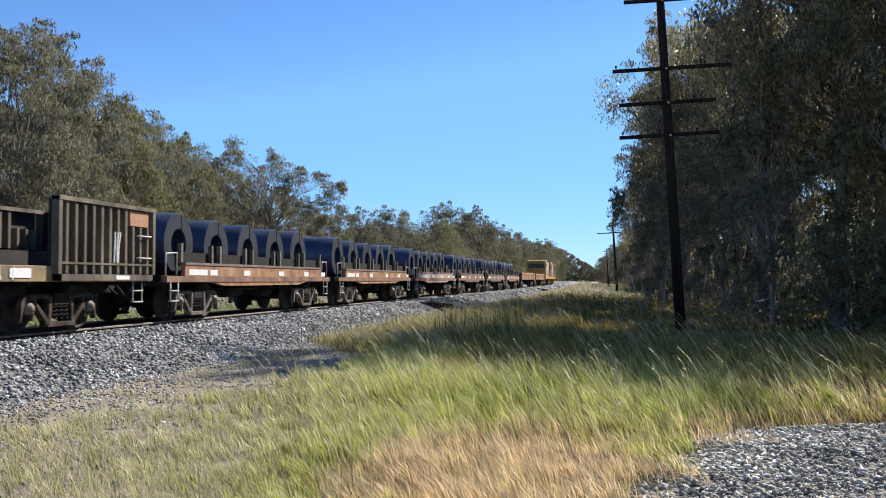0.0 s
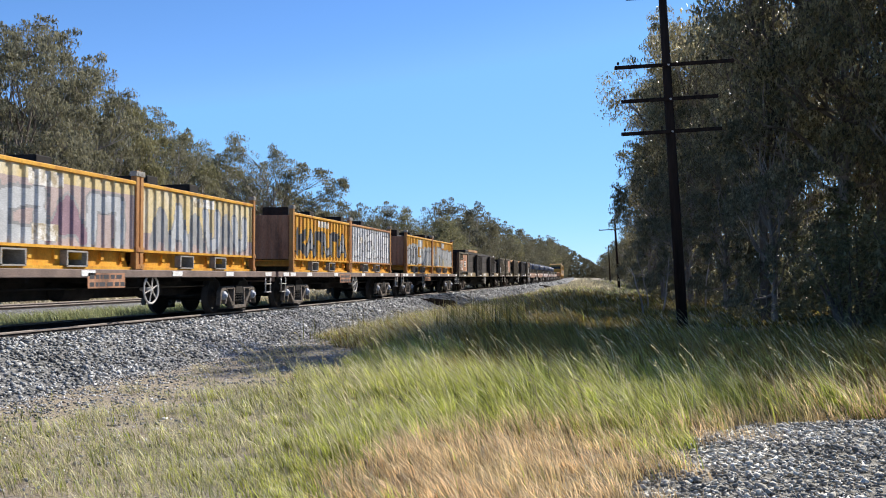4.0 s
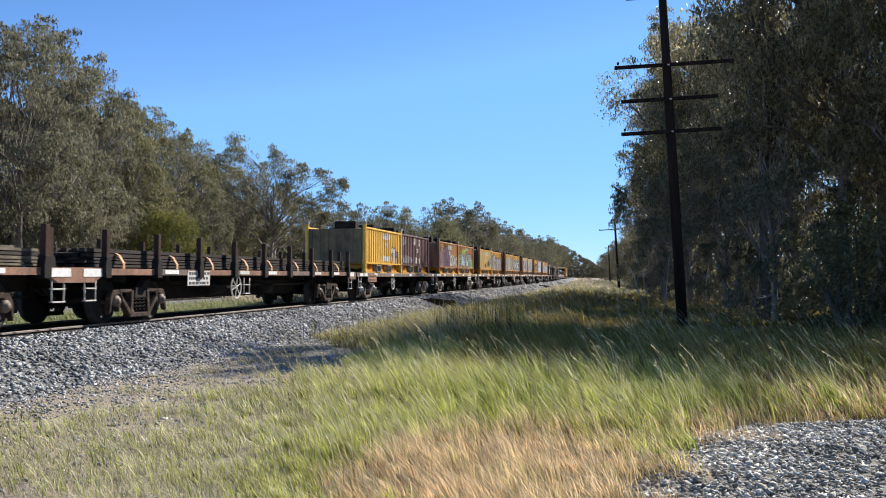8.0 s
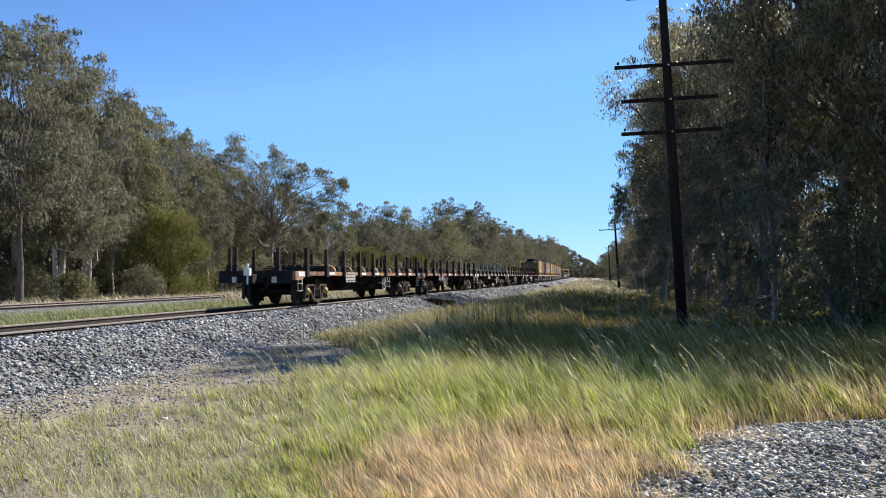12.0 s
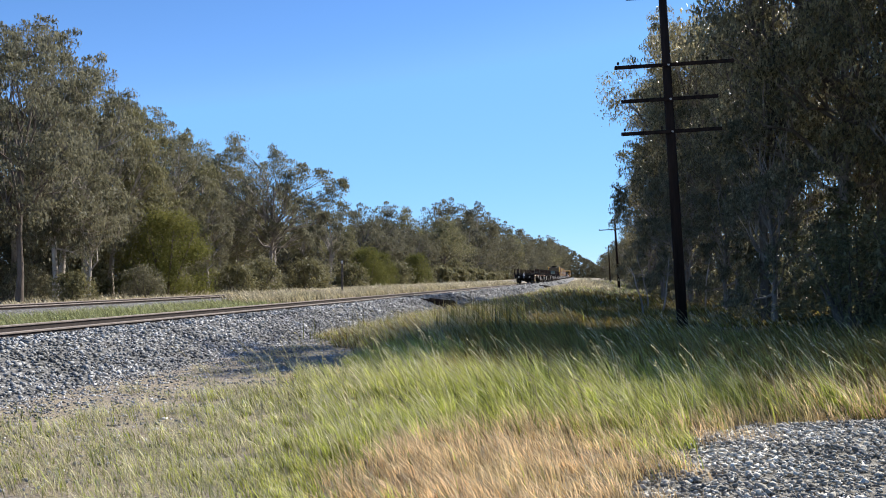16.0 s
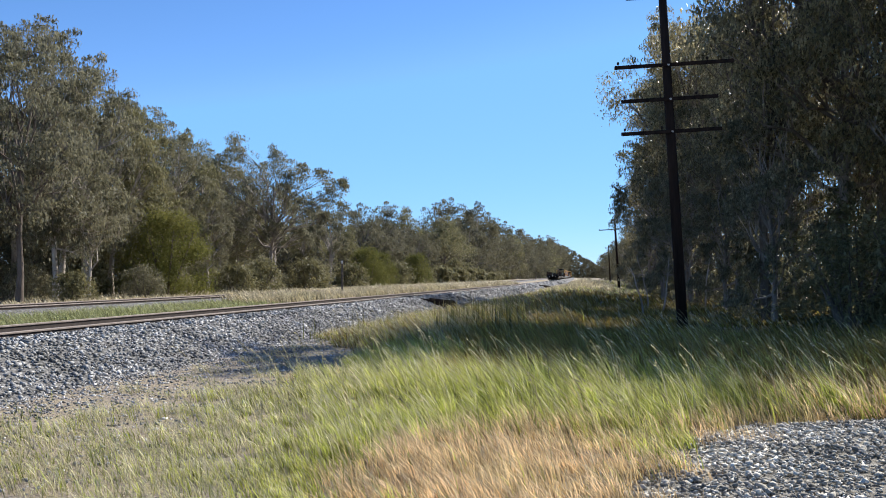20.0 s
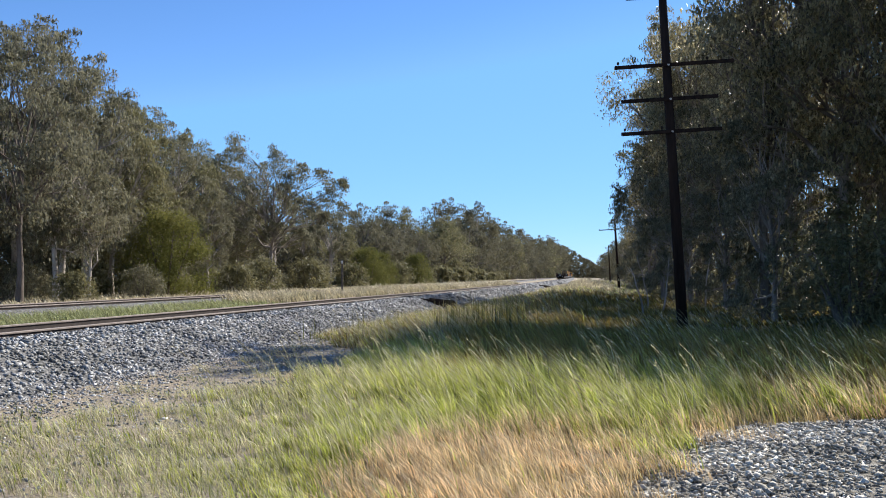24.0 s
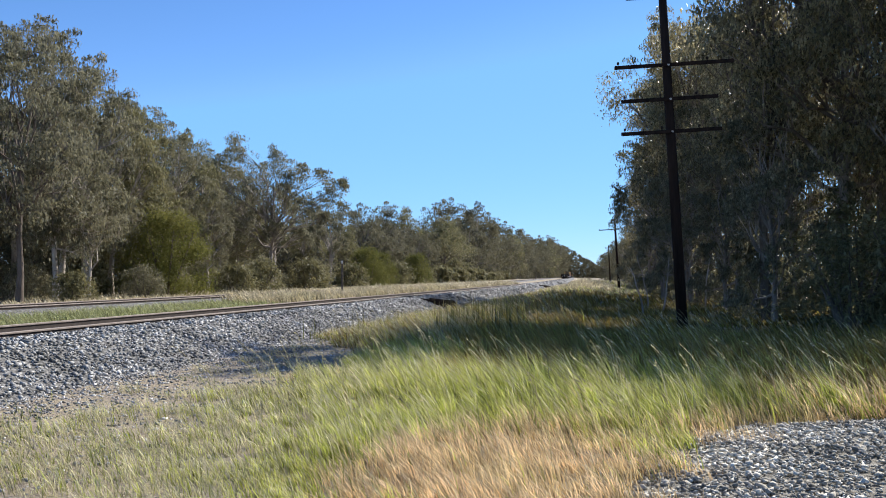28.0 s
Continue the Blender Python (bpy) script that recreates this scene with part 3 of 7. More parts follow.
def side_frame_mesh(mat):
    """The cast side frame of a three-piece bogie, with open windows, outer face at x = 0."""
    bm = bm_new()
    a = 0.915
    for sgn in (1, -1):
        prism_x(bm, [(sgn * (a + 0.20), 0.20), (sgn * (a + 0.24), 0.24), (sgn * (a + 0.20), 0.56), (sgn * (a + 0.10), 0.68), (sgn * (a - 0.12), 0.70), (sgn * (a - 0.16), 0.60), (sgn * (a + 0.10), 0.58), (sgn * (a + 0.14), 0.40)], -0.12, 0.0)
        prism_x(bm, [(sgn * (a - 0.16), 0.64), (sgn * (a - 0.24), 0.60), (sgn * (a - 0.14), 0.24), (sgn * (a - 0.08), 0.24)], -0.12, 0.0)
        prism_x(bm, [(sgn * (a - 0.16), 0.60), (sgn * (a - 0.20), 0.46), (sgn * 0.40, 0.13), (sgn * 0.30, 0.20)], -0.12, 0.02)
        prism_x(bm, [(sgn * 0.40, 0.18), (sgn * 0.36, 0.66), (sgn * 0.26, 0.66), (sgn * 0.30, 0.18)], -0.13, 0.02)
        prism_x(bm, [(sgn * (a - 0.12), 0.70), (sgn * (a - 0.18), 0.62), (sgn * 0.3, 0.62), (sgn * 0.3, 0.70)], -0.12, 0.0)
    prism_x(bm, [(-0.44, 0.11), (0.44, 0.11), (0.38, 0.20), (-0.38, 0.20)], -0.16, 0.04)
    return done(bm, "side_frame", mat, 0.012)


def wheelset_mesh():
    bm = bm_new()
    for sgn in (1, -1):
        prof = [(0.66, 0.20), (0.70, 0.40), (0.68, 0.485), (0.715, 0.485), (0.73, 0.462), (0.82, 0.455), (0.82, 0.40), (0.765, 0.37), (0.755, 0.20), (0.80, 0.13), (0.80, 0.10)]
        lathe_x(bm, [(sgn * x, r) for x, r in prof], 26)
        for k in range(2):
            a = k * math.pi
            box(bm, sgn * 0.765 - 0.006, sgn * 0.765 + 0.006, 0.28 * math.cos(a) - 0.03, 0.28 * math.cos(a) + 0.03, 0.28 * math.sin(a) - 0.03, 0.28 * math.sin(a) + 0.03)
    lathe_x(bm, [(-1.0, 0.075), (1.0, 0.075)], 12)
    return done(bm, "wheelset", M_WHEEL)


def cap_mesh(mat):
    bm = bm_new()
    lathe_x(bm, [(-0.08, 0.135), (0.03, 0.135), (0.05, 0.11), (0.06, 0.075), (0.085, 0.07), (0.09, 0.02), (0.092, 0.0005)], 14)
    return done(bm, "bearing_cap", mat)


def spring_mesh():
    bm = bm_new()
    for k in (-0.16, 0.0, 0.16):
        pts = [(0.07 * math.cos(t * 0.9), k + 0.07 * math.sin(t * 0.9), 0.25 + 0.30 * t / 28) for t in range(29)]
        tube(bm, pts, 0.018, 5)
    return done(bm, "spring_nest", M_BLACK)


def bolster_mesh():
    bm = bm_new()
    prism_x(bm, [(-0.24, 0.50), (0.24, 0.50), (0.20, 0.72), (-0.20, 0.72)], -1.12, 1.12)
    box(bm, -0.35, 0.35, -0.3, 0.3, 0.72, 0.80)
    for sgn in (1, -1):
        box(bm, -0.72, 0.72, sgn * 0.50 - 0.06, sgn * 0.50 + 0.06, 0.34, 0.46)      # brake beams
        box(bm, 0.66, 0.80, sgn * 0.42 - 0.05, sgn * 0.42 + 0.05, 0.30, 0.62)
    return done(bm, "bogie", M_BLACK, 0.01)


def bogie(wagon, y, s, frame_mat, cap_mat, spin=True):
    """A three-piece bogie under a wagon: bolster, side frames, springs, bearing caps and two wheelsets."""
    b = part("bogie", cached("bolster", bolster_mesh), None, wagon, "black three-piece bogie with dusty side frames", at=(0, y, 0))
    for sgn in (1, -1):
        f = part("side_frame", cached(("frame", frame_mat.name), lambda: side_frame_mesh(frame_mat)), None, b, at=(sgn * 1.10, 0, 0))
        if sgn < 0:
            f.rotation_euler = (0, 0, math.pi)
        part("spring_nest", cached("spring", spring_mesh), None, b, at=(sgn * 1.04, 0, 0))
        for e in (1, -1):
            c = part("bearing_cap", cached(("cap", cap_mat.name), lambda: cap_mesh(cap_mat)), None, b, at=(sgn * 1.09, e * 0.915, 0.46))
            c.scale = (1.0, 0.84, 0.84)
            if sgn < 0:
                c.rotation_euler = (0, 0, math.pi)
    for e in (1, -1):
        w = part("wheelset", cached("wheelset", wheelset_mesh), None, b, at=(0, e * 0.915, 0.46))
        if spin:
            SPINNING.append((w, s + y, e * 0.915))
    return b


def step_mesh(h=0.42, w=0.36):
    bm = bm_new()
    for y in (-w / 2, w / 2):
        tube(bm, [(0, y, 0), (0, y, -h)], 0.016, 6)
    for z in (-h, -h * 0.45):
        box(bm, -0.05, 0.03, -w / 2, w / 2, z - 0.012, z + 0.012)
    return done(bm, "side_step", M_STEP)


def wheel_rim_mesh():
    bm = bm_new()
    r, n = 0.25, 20
    tube(bm, [(0, r * math.cos(2 * math.pi * k / n), r * math.sin(2 * math.pi * k / n)) for k in range(n + 1)], 0.019, 6, cap=False)
    return done(bm, "brake_wheel", M_STEP)


def wheel_spoke_mesh():
    bm = bm_new()
    tube(bm, [(0, -0.245, 0), (0.012, 0, 0), (0, 0.245, 0)], 0.013, 5)
    return done(bm, "spoke", M_STEP)


def wheel_hub_mesh():
    bm = bm_new()
    tube(bm, [(-0.25, 0, 0), (0.03, 0, 0)], 0.03, 8)
    return done(bm, "hub", M_STEP)


def brake_wheel(wagon, y):
    """A spoked hand brake wheel on a wagon's side."""
    o = part("brake_wheel", cached("wheel_rim", wheel_rim_mesh), None, wagon, "pale spoked hand brake wheel", at=(1.22, y, 0.68))
    o.scale = (1.0, 1.22, 1.22)
    for k in range(3):
        part("spoke", cached("wheel_spoke", wheel_spoke_mesh), None, o).rotation_euler = (math.pi * k / 3 + 0.3, 0, 0)
    part("hub", cached("wheel_hub", wheel_hub_mesh), None, o)


def coupler_mesh():
    bm = bm_new()
    box(bm, -0.07, 0.07, -0.45, 0.30, 0.80, 0.94)
    prism = [(0.22, 0.72), (0.50, 0.74), (0.56, 0.86), (0.50, 1.0), (0.22, 1.02)]
    prism_x(bm, prism, -0.14, 0.14)
    tube(bm, [(0.32, -0.2, 0.86), (0.34, 0.3, 0.62), (0.30, 0.62, 0.60)], 0.028, 6)
    return done(bm, "coupler", M_BLACK, 0.01)


def plate(wagon, name, y0, y1, z0, z1, mat, x=1.3, label="", marks=0):
    """A flat reflector or notice plate on a wagon's side, with bars for writing that cannot be read."""
    bm = bm_new()
    box(bm, x, x + 0.008, y0, y1, z0, z1)
    p = part(name, bm, mat, wagon, label)
    if marks:
        bm = bm_new()
        rs = random.Random(int((y0 + z0) * 1000))
        for r in range(marks):
            z = z1 - (r + 0.5) * (z1 - z0) / marks
            h = 0.28 * (z1 - z0) / marks
            yy = y0 + 0.05 * (y1 - y0)
            while yy < y1 - 0.12 * (y1 - y0):
                wlen = rs.uniform(0.06, 0.16) * (y1 - y0)
                box(bm, x + 0.008, x + 0.011, yy, min(yy + wlen, y1 - 0.02), z - h, z + h)
                yy += wlen * 1.35
        part("lettering", bm, M_DARK_TAG, p)
    return p


def running_gear(wagon, s, length, bogie_at, frame_mat, cap_mat, wheel_at=None, step_at=(), sill_z=0.92):
    for e in (1, -1):
        bogie(wagon, e * bogie_at, s, frame_mat, M_CAP_BROWN if cap_mat is M_CAP_YELLOW and e > 0 else cap_mat)
        c = part("coupler", cached("coupler", coupler_mesh), None, wagon, at=(0, e * length / 2, 0))
        if e < 0:
            c.rotation_euler = (0, 0, math.pi)
    for y in step_at:
        for sgn in (1, -1):
            part("side_step", cached("step", step_mesh), None, wagon, "pale steel foot step", at=(sgn * 1.26, y, sill_z))
    if wheel_at is not None:
        brake_wheel(wagon, wheel_at)
    bm = bm_new()
    tube(bm, [(0.55, -bogie_at * 0.35, 0.66), (0.55, -bogie_at * 0.35 + 1.0, 0.66)], 0.19, 12)
    part("brake_cylinder", bm, M_BLACK, wagon)
    bm = bm_new()
    tube(bm, [(0.8, bogie_at * 0.15, 0.62), (0.8, bogie_at * 0.15 + 0.7, 0.62)], 0.14, 10)
    tube(bm, [(0.75, -bogie_at + 1.2, 0.72), (0.75, bogie_at - 1.2, 0.72)], 0.025, 6)
    part("brake_rigging", bm, M_BLACK, wagon)
    for e in (1, -1):
        bm = bm_new()
        tube(bm, [(0.45, e * length / 2, 0.85), (0.5, e * (length / 2 + 0.3), 0.6), (0.42, e * (length / 2 + 0.62), 0.55)], 0.03, 6)
        part("brake_hose", bm, M_BLACK, wagon)


def centre_sill(length, z0=0.62, z1=1.0, belly=0.0, bogie_at=4.0):
    """The black centre beam and cross beams under a deck."""
    bm = bm_new()
    h = length / 2
    pts = [(-h, z1), (-h, z1 - 0.3), (-bogie_at + 0.8, z1 - 0.32), (-bogie_at + 1.9, z0 - belly), (bogie_at - 1.9, z0 - belly), (bogie_at - 0.8, z1 - 0.32), (h, z1 - 0.3), (h, z1)]
    for x in (-0.34, 0.28):
        prism_x(bm, pts, x, x + 0.06)
    n = max(4, int(length / 1.8))
    for k in range(n + 1):
        y = -h + 0.1 + (length - 0.2) * k / n
        box(bm, -1.2, 1.2, y - 0.05, y + 0.05, z1 - 0.14, z1 - 0.02)
    return done(bm, "centre_beam", M_BLACK)


# ---- container flat wagons ----
def container_flat(s, frame_mat, cap_mat, wheel_at, sill_mat, notice_at):
    L = 15.0
    w = thing("container_flat_wagon", "low container flat wagon with a brown steel side sill", "wagon", s, group="container flat wagons")
    part("centre_beam", cached("beam_container", lambda: centre_sill(14.7, 0.50, 0.98, 0.0, 5.2)), None, w)
    bm = bm_new()
    box(bm, -1.12, 1.12, -L / 2 + 0.1, L / 2 - 0.1, 0.97, 1.03)
    part("deck", bm, M_BLACK, w)
    for sgn in (1, -1):
        bm = bm_new()
        x = sgn * 1.22
        box(bm, x - 0.08, x + 0.08, -L / 2, L / 2, 0.93, 1.09)
        part("side_sill", bm, sill_mat, w, bevel=0.012)
    for e in (1, -1):
        bm = bm_new()
        box(bm, -1.14, 1.14, e * (L / 2 - 0.06) - 0.06, e * (L / 2 - 0.06) + 0.06, 0.80, 1.09)
        part("headstock", bm, sill_mat, w, bevel=0.012)
    for k, y in enumerate((-7.1, -6.5, -5.0, -2.2, 1.3, 4.1, 6.7)):
        plate(w, "reflector", y, y + 0.45, 0.96, 1.07, M_WHITE)
    plate(w, "notice_plate", notice_at, notice_at + 1.3, 0.73, 1.02, M_PANEL_RUST if notice_at < 0 else M_PALE, marks=2)
    running_gear(w, s, L, 5.35, frame_mat, cap_mat, wheel_at, (-7.0, 7.0), 0.93)
    return w


PITCH = 0.345


def rib(u):
    """Depth of the corrugation at u metres along a container's side."""
    f = (u / PITCH) % 1.0
    if f < 0.50:
        return 0.0
    if f < 0.62:
        return -0.040 * (f - 0.50) / 0.12
    if f < 0.88:
        return -0.040
    return -0.040 * (1.0 - f) / 0.12


def corrugated(length, z0, z1, mats, design, mirror=False):
    """A corrugated wall in the plane x = 0; design(u, v) gives each small cell's paint."""
    us, k = [], 0
    while k * PITCH < length:
        for f in ((0.0, 0.1, 0.2, 0.3, 0.4, 0.50, 0.62, 0.71, 0.80, 0.88) if len(mats) > 1 else (0.0, 0.50, 0.62, 0.88)):
            u = (k + f) * PITCH
            if u < length:
                us.append(u)
        k += 1
    us.append(length)
    rows = 46 if len(mats) > 1 else 1
    vs = [z0 + (z1 - z0) * j / rows for j in range(rows + 1)]
    verts = [(rib(u), u - length / 2, v) for v in vs for u in us]
    w = len(us)
    faces, idx = [], []
    for j in range(rows):
        for i in range(w - 1):
            faces.append((j * w + i, j * w + i + 1, (j + 1) * w + i + 1, (j + 1) * w + i))
            idx.append(design((us[i] + us[i + 1]) / 2 / length, (j + 0.5) / rows))
    return mesh_of("side_wall", verts, faces, mats, idx)


def seg_dist(px, py, ax, ay, bx, by):
    dx, dy = bx - ax, by - ay
    t = max(0.0, min(1.0, ((px - ax) * dx + (py - ay) * dy) / (dx * dx + dy * dy + 1e-9)))
    return math.hypot(px - ax - t * dx, py - ay - t * dy)


LETTERS = {"C": 2, "A": 1, "H": 5, "U": 3, "G": 6, "O": 0}


def piece(rs, y0, y1, n, z0, z1, word=None):
    """Strokes of a sprayed piece: n bulging letters made of a few thick strokes each, in metres."""
    out = []
    w = (y1 - y0) / n
    for k in range(n):
        a, b = y0 + k * w + 0.1 * w, y0 + (k + 1) * w - 0.1 * w
        lo, hi = z0 + rs.uniform(0, 0.1), z1 - rs.uniform(0, 0.16)
        kind = rs.randrange(5) if word is None else LETTERS[word[k]]
        m = (a + b) / 2
        if kind == 0:
            out += [(a, lo, a, hi, k), (a, hi, b, hi, k), (b, hi, b, lo, k)]
        elif kind == 1:
            out += [(a, lo, m, hi, k), (m, hi, b, lo, k), (a + 0.2 * w, (lo + hi) / 2 - 0.1, b - 0.2 * w, (lo + hi) / 2 - 0.1, k)]
        elif kind == 2:
            out += [(b, hi, a, hi - 0.1, k), (a, hi - 0.1, a, lo, k), (a, lo, b, lo, k), (b, lo, b, (lo + hi) / 2, k)]
        elif kind == 5:
            out += [(a, lo, a, hi, k), (b, lo, b, hi, k), (a, (lo + hi) / 2, b, (lo + hi) / 2, k)]
        elif kind == 6:
            out += [(b, hi, a, hi, k), (a, hi, a, lo, k), (a, lo, b, lo, k), (b, lo, b, lo + 0.35 * (hi - lo), k), (b, lo + 0.38 * (hi - lo), m, lo + 0.38 * (hi - lo), k)]
        elif kind == 3:
            out += [(a, hi, m - 0.1 * w, lo, k), (m - 0.1 * w, lo, b, lo + 0.1, k), (b, lo + 0.1, b, hi, k)]
        else:
            out += [(a, lo, a, hi, k), (a, (lo + hi) / 2, b, hi, k), (a, (lo + hi) / 2, b, lo, k)]
    return out


def painted(length, height, seed, pieces, labels, halves=None):
    """A paint plan for a container side. pieces: (y0, y1, letters, z0, z1, thickness, outline, fills, halo); labels: (y0, y1, z0, z1, paint)."""
    rs = random.Random(seed)
    plans = [(piece(rs, p[0], p[1], len(p[2]) if isinstance(p[2], str) else p[2], p[3], p[4], p[2] if isinstance(p[2], str) else None), p) for p in pieces]

    def design(u, v):
        y, z = u * length, v * height
        for y0, y1, z0, z1, m in labels:
            if y0 <= y <= y1 and z0 <= z <= z1:
                return m
        wob = 0.05 * noise.noise(Vector((y * 3, z * 3, seed)))
        for strokes, p in plans:
            if y < p[0] - 0.5 or y > p[1] + 0.5:
                continue
            best, which = 9.0, 0
            for ax, ay, bx, by, k in strokes:
                d = seg_dist(y, z, ax, ay, bx, by)
                if d < best:
                    best, which = d, k
            best += wob
            if isinstance(p[2], str) and p[5] - 0.035 < best < p[5]:
                return WHIT
            if best < p[5]:
                return p[7][which % len(p[7])]
            if best < p[5] + 0.055:
                return p[6]
            if p[8] is not None and best < p[5] + 0.22 and p[0] - 0.3 < y < p[1] + 0.4:
                return p[8]
        if halves is not None and halves(y, z):
            return 1
        return 0
    return design


# paints on a container: 0 base, 1 second base, then the sprays
SPRAYS = [M_GREY_TAG, M_SILVER_TAG, M_DARK_TAG, M_WHITE_TAG, M_PURPLE_TAG, M_CYAN_TAG, M_GREEN_TAG, M_ORANGE_TAG, M_DECAL, M_YELLOW]
GREY, SILV, DARK, WHIT, PURP, CYAN, LIME, ORAN, LABL, YELL = range(2, 12)
CL, CH = 6.02, 1.38      # a side wall's length and height


def container_base_mesh(mat):
    """The open yellow foot of a container: two rails, a recessed web and two fork pockets' sleeves left open."""
    bm = bm_new()
    for sgn in (1, -1):
        x = sgn * 1.10
        box(bm, x - 0.05 , x + 0.09 * (sgn > 0) + 0.05 * (sgn < 0), -2.9, 2.9, 0.0, 0.06)
        for y0, y1 in ((-2.9, -1.22), (-0.58, 0.58), (1.22, 2.9)):
            prism_x(bm, [(y0, 0.05), (y1, 0.05), (y1 - 0.1 * (y1 > 2), 0.20), (y1 - 0.1 * (y1 > 2), 0.36), (y0 + 0.1 * (y0 < -2), 0.36), (y0 + 0.1 * (y0 < -2), 0.20)], x - 0.02 - 0.03 * sgn, x + 0.02 - 0.03 * sgn)
    for y in np.linspace(-2.6, 2.6, 8):
        box(bm, -1.15, 1.15, y - 0.05, y + 0.05, 0.18, 0.35)
    box(bm, -1.12, 1.12, -2.9, 2.9, 0.352, 0.378)
    return done(bm, "base_frame", mat)


def pocket_mesh():
    bm = bm_new()
    x0, x1 = -1.21, 1.235
    for y0, y1, z0, z1 in ((-0.33, -0.29, 0.05, 0.31), (0.29, 0.33, 0.05, 0.31), (-0.33, 0.33, 0.31, 0.34), (-0.33, 0.33, 0.04, 0.07)):
        box(bm, x0, x1, y0, y1, z0, z1)
    return done(bm, "fork_pocket", M_POCKET)


def post_mesh(mat, tall):
    bm = bm_new()
    box(bm, -0.065, 0.065, -0.065, 0.065, 0.0, tall)
    me = done(bm, "corner_post", mat, 0.01)
    return me


def casting_mesh(mat):
    bm = bm_new()
    box(bm, -0.080, 0.080, -0.080, 0.080, -0.05, 0.05)
    for sgn in (1, -1):
        lathe_x(bm, [(0.0, 0.035), (sgn * 0.0865, 0.035)], 8)
    return done(bm, "corner_casting", mat)


def container(s, y, label, base, second, design, rail_mat, end_mat, post_mat, foot=None, tall=2.06):
    """An open coil container: corrugated sides and ends, posts that stand over the rim, a yellow foot with fork pockets."""
    c = thing("coil_container", label, "container", s + y, 1.09, "coil containers")
    mats = [base, second] + SPRAYS
    wall = corrugated(CL, 0.40, 0.40 + CH, mats, design)
    plain = corrugated(CL, 0.40, 0.40 + CH, [base], lambda u, v: 0)
    part("side_wall", wall, None, c, at=(1.215, 0, 0))
    o = part("side_wall", plain, None, c, at=(-1.215, 0, 0))
    o.rotation_euler = (0, 0, math.pi)
    # most ends get a darker paint than the sides, standing for their shade
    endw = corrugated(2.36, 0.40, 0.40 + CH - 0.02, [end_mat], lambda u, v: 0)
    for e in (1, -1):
        o = part("end_wall", endw, None, c, "plain end wall with its shade put into the paint", at=(0, e * 2.99, 0))
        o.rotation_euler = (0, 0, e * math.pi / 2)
    part("base_frame", cached(("cbase", (foot or M_YELLOW).name), lambda: container_base_mesh(foot or M_YELLOW)), None, c, "yellow steel foot")
    for yy in (-0.9, 0.9):
        part("fork_pocket", cached("pocket", pocket_mesh), None, c, "pale fork pocket", at=(0, yy, 0))
    for sgn in (1, -1):
        bm = bm_new()
        x = sgn * 1.205
        box(bm, x - 0.04, x + 0.04, -2.95, 2.95, 1.76, 1.84)
        part("top_rail", bm, rail_mat, c, bevel=0.01)
        bm = bm_new()
        box(bm, x - 0.03, x + 0.035, -2.95, 2.95, 0.37, 0.42)
        part("bottom_rail", bm, rail_mat, c)
        for e in (1, -1):
            p = part("corner_post", cached(("post", post_mat.name, tall), lambda: post_mesh(post_mat, tall)), None, c, at=(sgn * 1.19, e * 2.985, 0.0))
            part("corner_casting", cached("cast_pale", lambda: casting_mesh(M_POCKET)), None, p, at=(0, 0, tall - 0.06))
            part("corner_casting", cached("cast_" + post_mat.name, lambda: casting_mesh(post_mat)), None, p, at=(0, 0, 0.42))
            part("corner_casting", cached("cast_" + post_mat.name, lambda: casting_mesh(post_mat)), None, p, at=(0, 0, 0.07))
    return c


def coil_mesh(r, hole, width, me_name="steel_coil"):
    """A coil with its axis across the line: wrapped band, flat wound faces, open eye."""
    bm = bm_new()
    h = width / 2
    lathe_x(bm, [(-h, r - 0.02), (-h + 0.03, r), (h - 0.03, r), (h, r - 0.02)], 36, 0)
    bmesh.ops.delete(bm, geom=[f for f in bm.faces if len(f.verts) > 4], context="FACES")
    steps = [r - 0.02, r * 0.8, r * 0.65, hole]
    for sgn in (1, -1):
        lathe_x(bm, [(sgn * (h - 0.004 * (k % 2)), q) for k, q in enumerate(steps)], 36, 1)
    lathe_x(bm, [(-h, hole), (h, hole)], 36, 0)
    bmesh.ops.delete(bm, geom=[f for f in bm.faces if len(f.verts) > 4], context="FACES")
    return done(bm, me_name, [M_COIL, M_COIL_FACE])


def dark_coil_mesh():
    me = coil_mesh(0.80, 0.30, 1.25)
    me.materials.clear()
    me.materials.append(M_STEEL)
    me.materials.append(M_STEEL)
    return me


def container_coils(s, ys, top=2.10):
    for y in ys:
        c = thing("steel_coil", "dark steel coil standing inside an open container", "steel coil", s + y, 1.09 + 0.38 + 0.80 + (top - 2.22), "coils in containers")
        part("winding", cached("dark_coil", dark_coil_mesh), None, c)
        bm = bm_new()
        box(bm, -0.45, 0.45, -0.25, 0.25, 0.62, 1.06)
        part("top_cover", bm, M_BLACK, c, bevel=0.02)


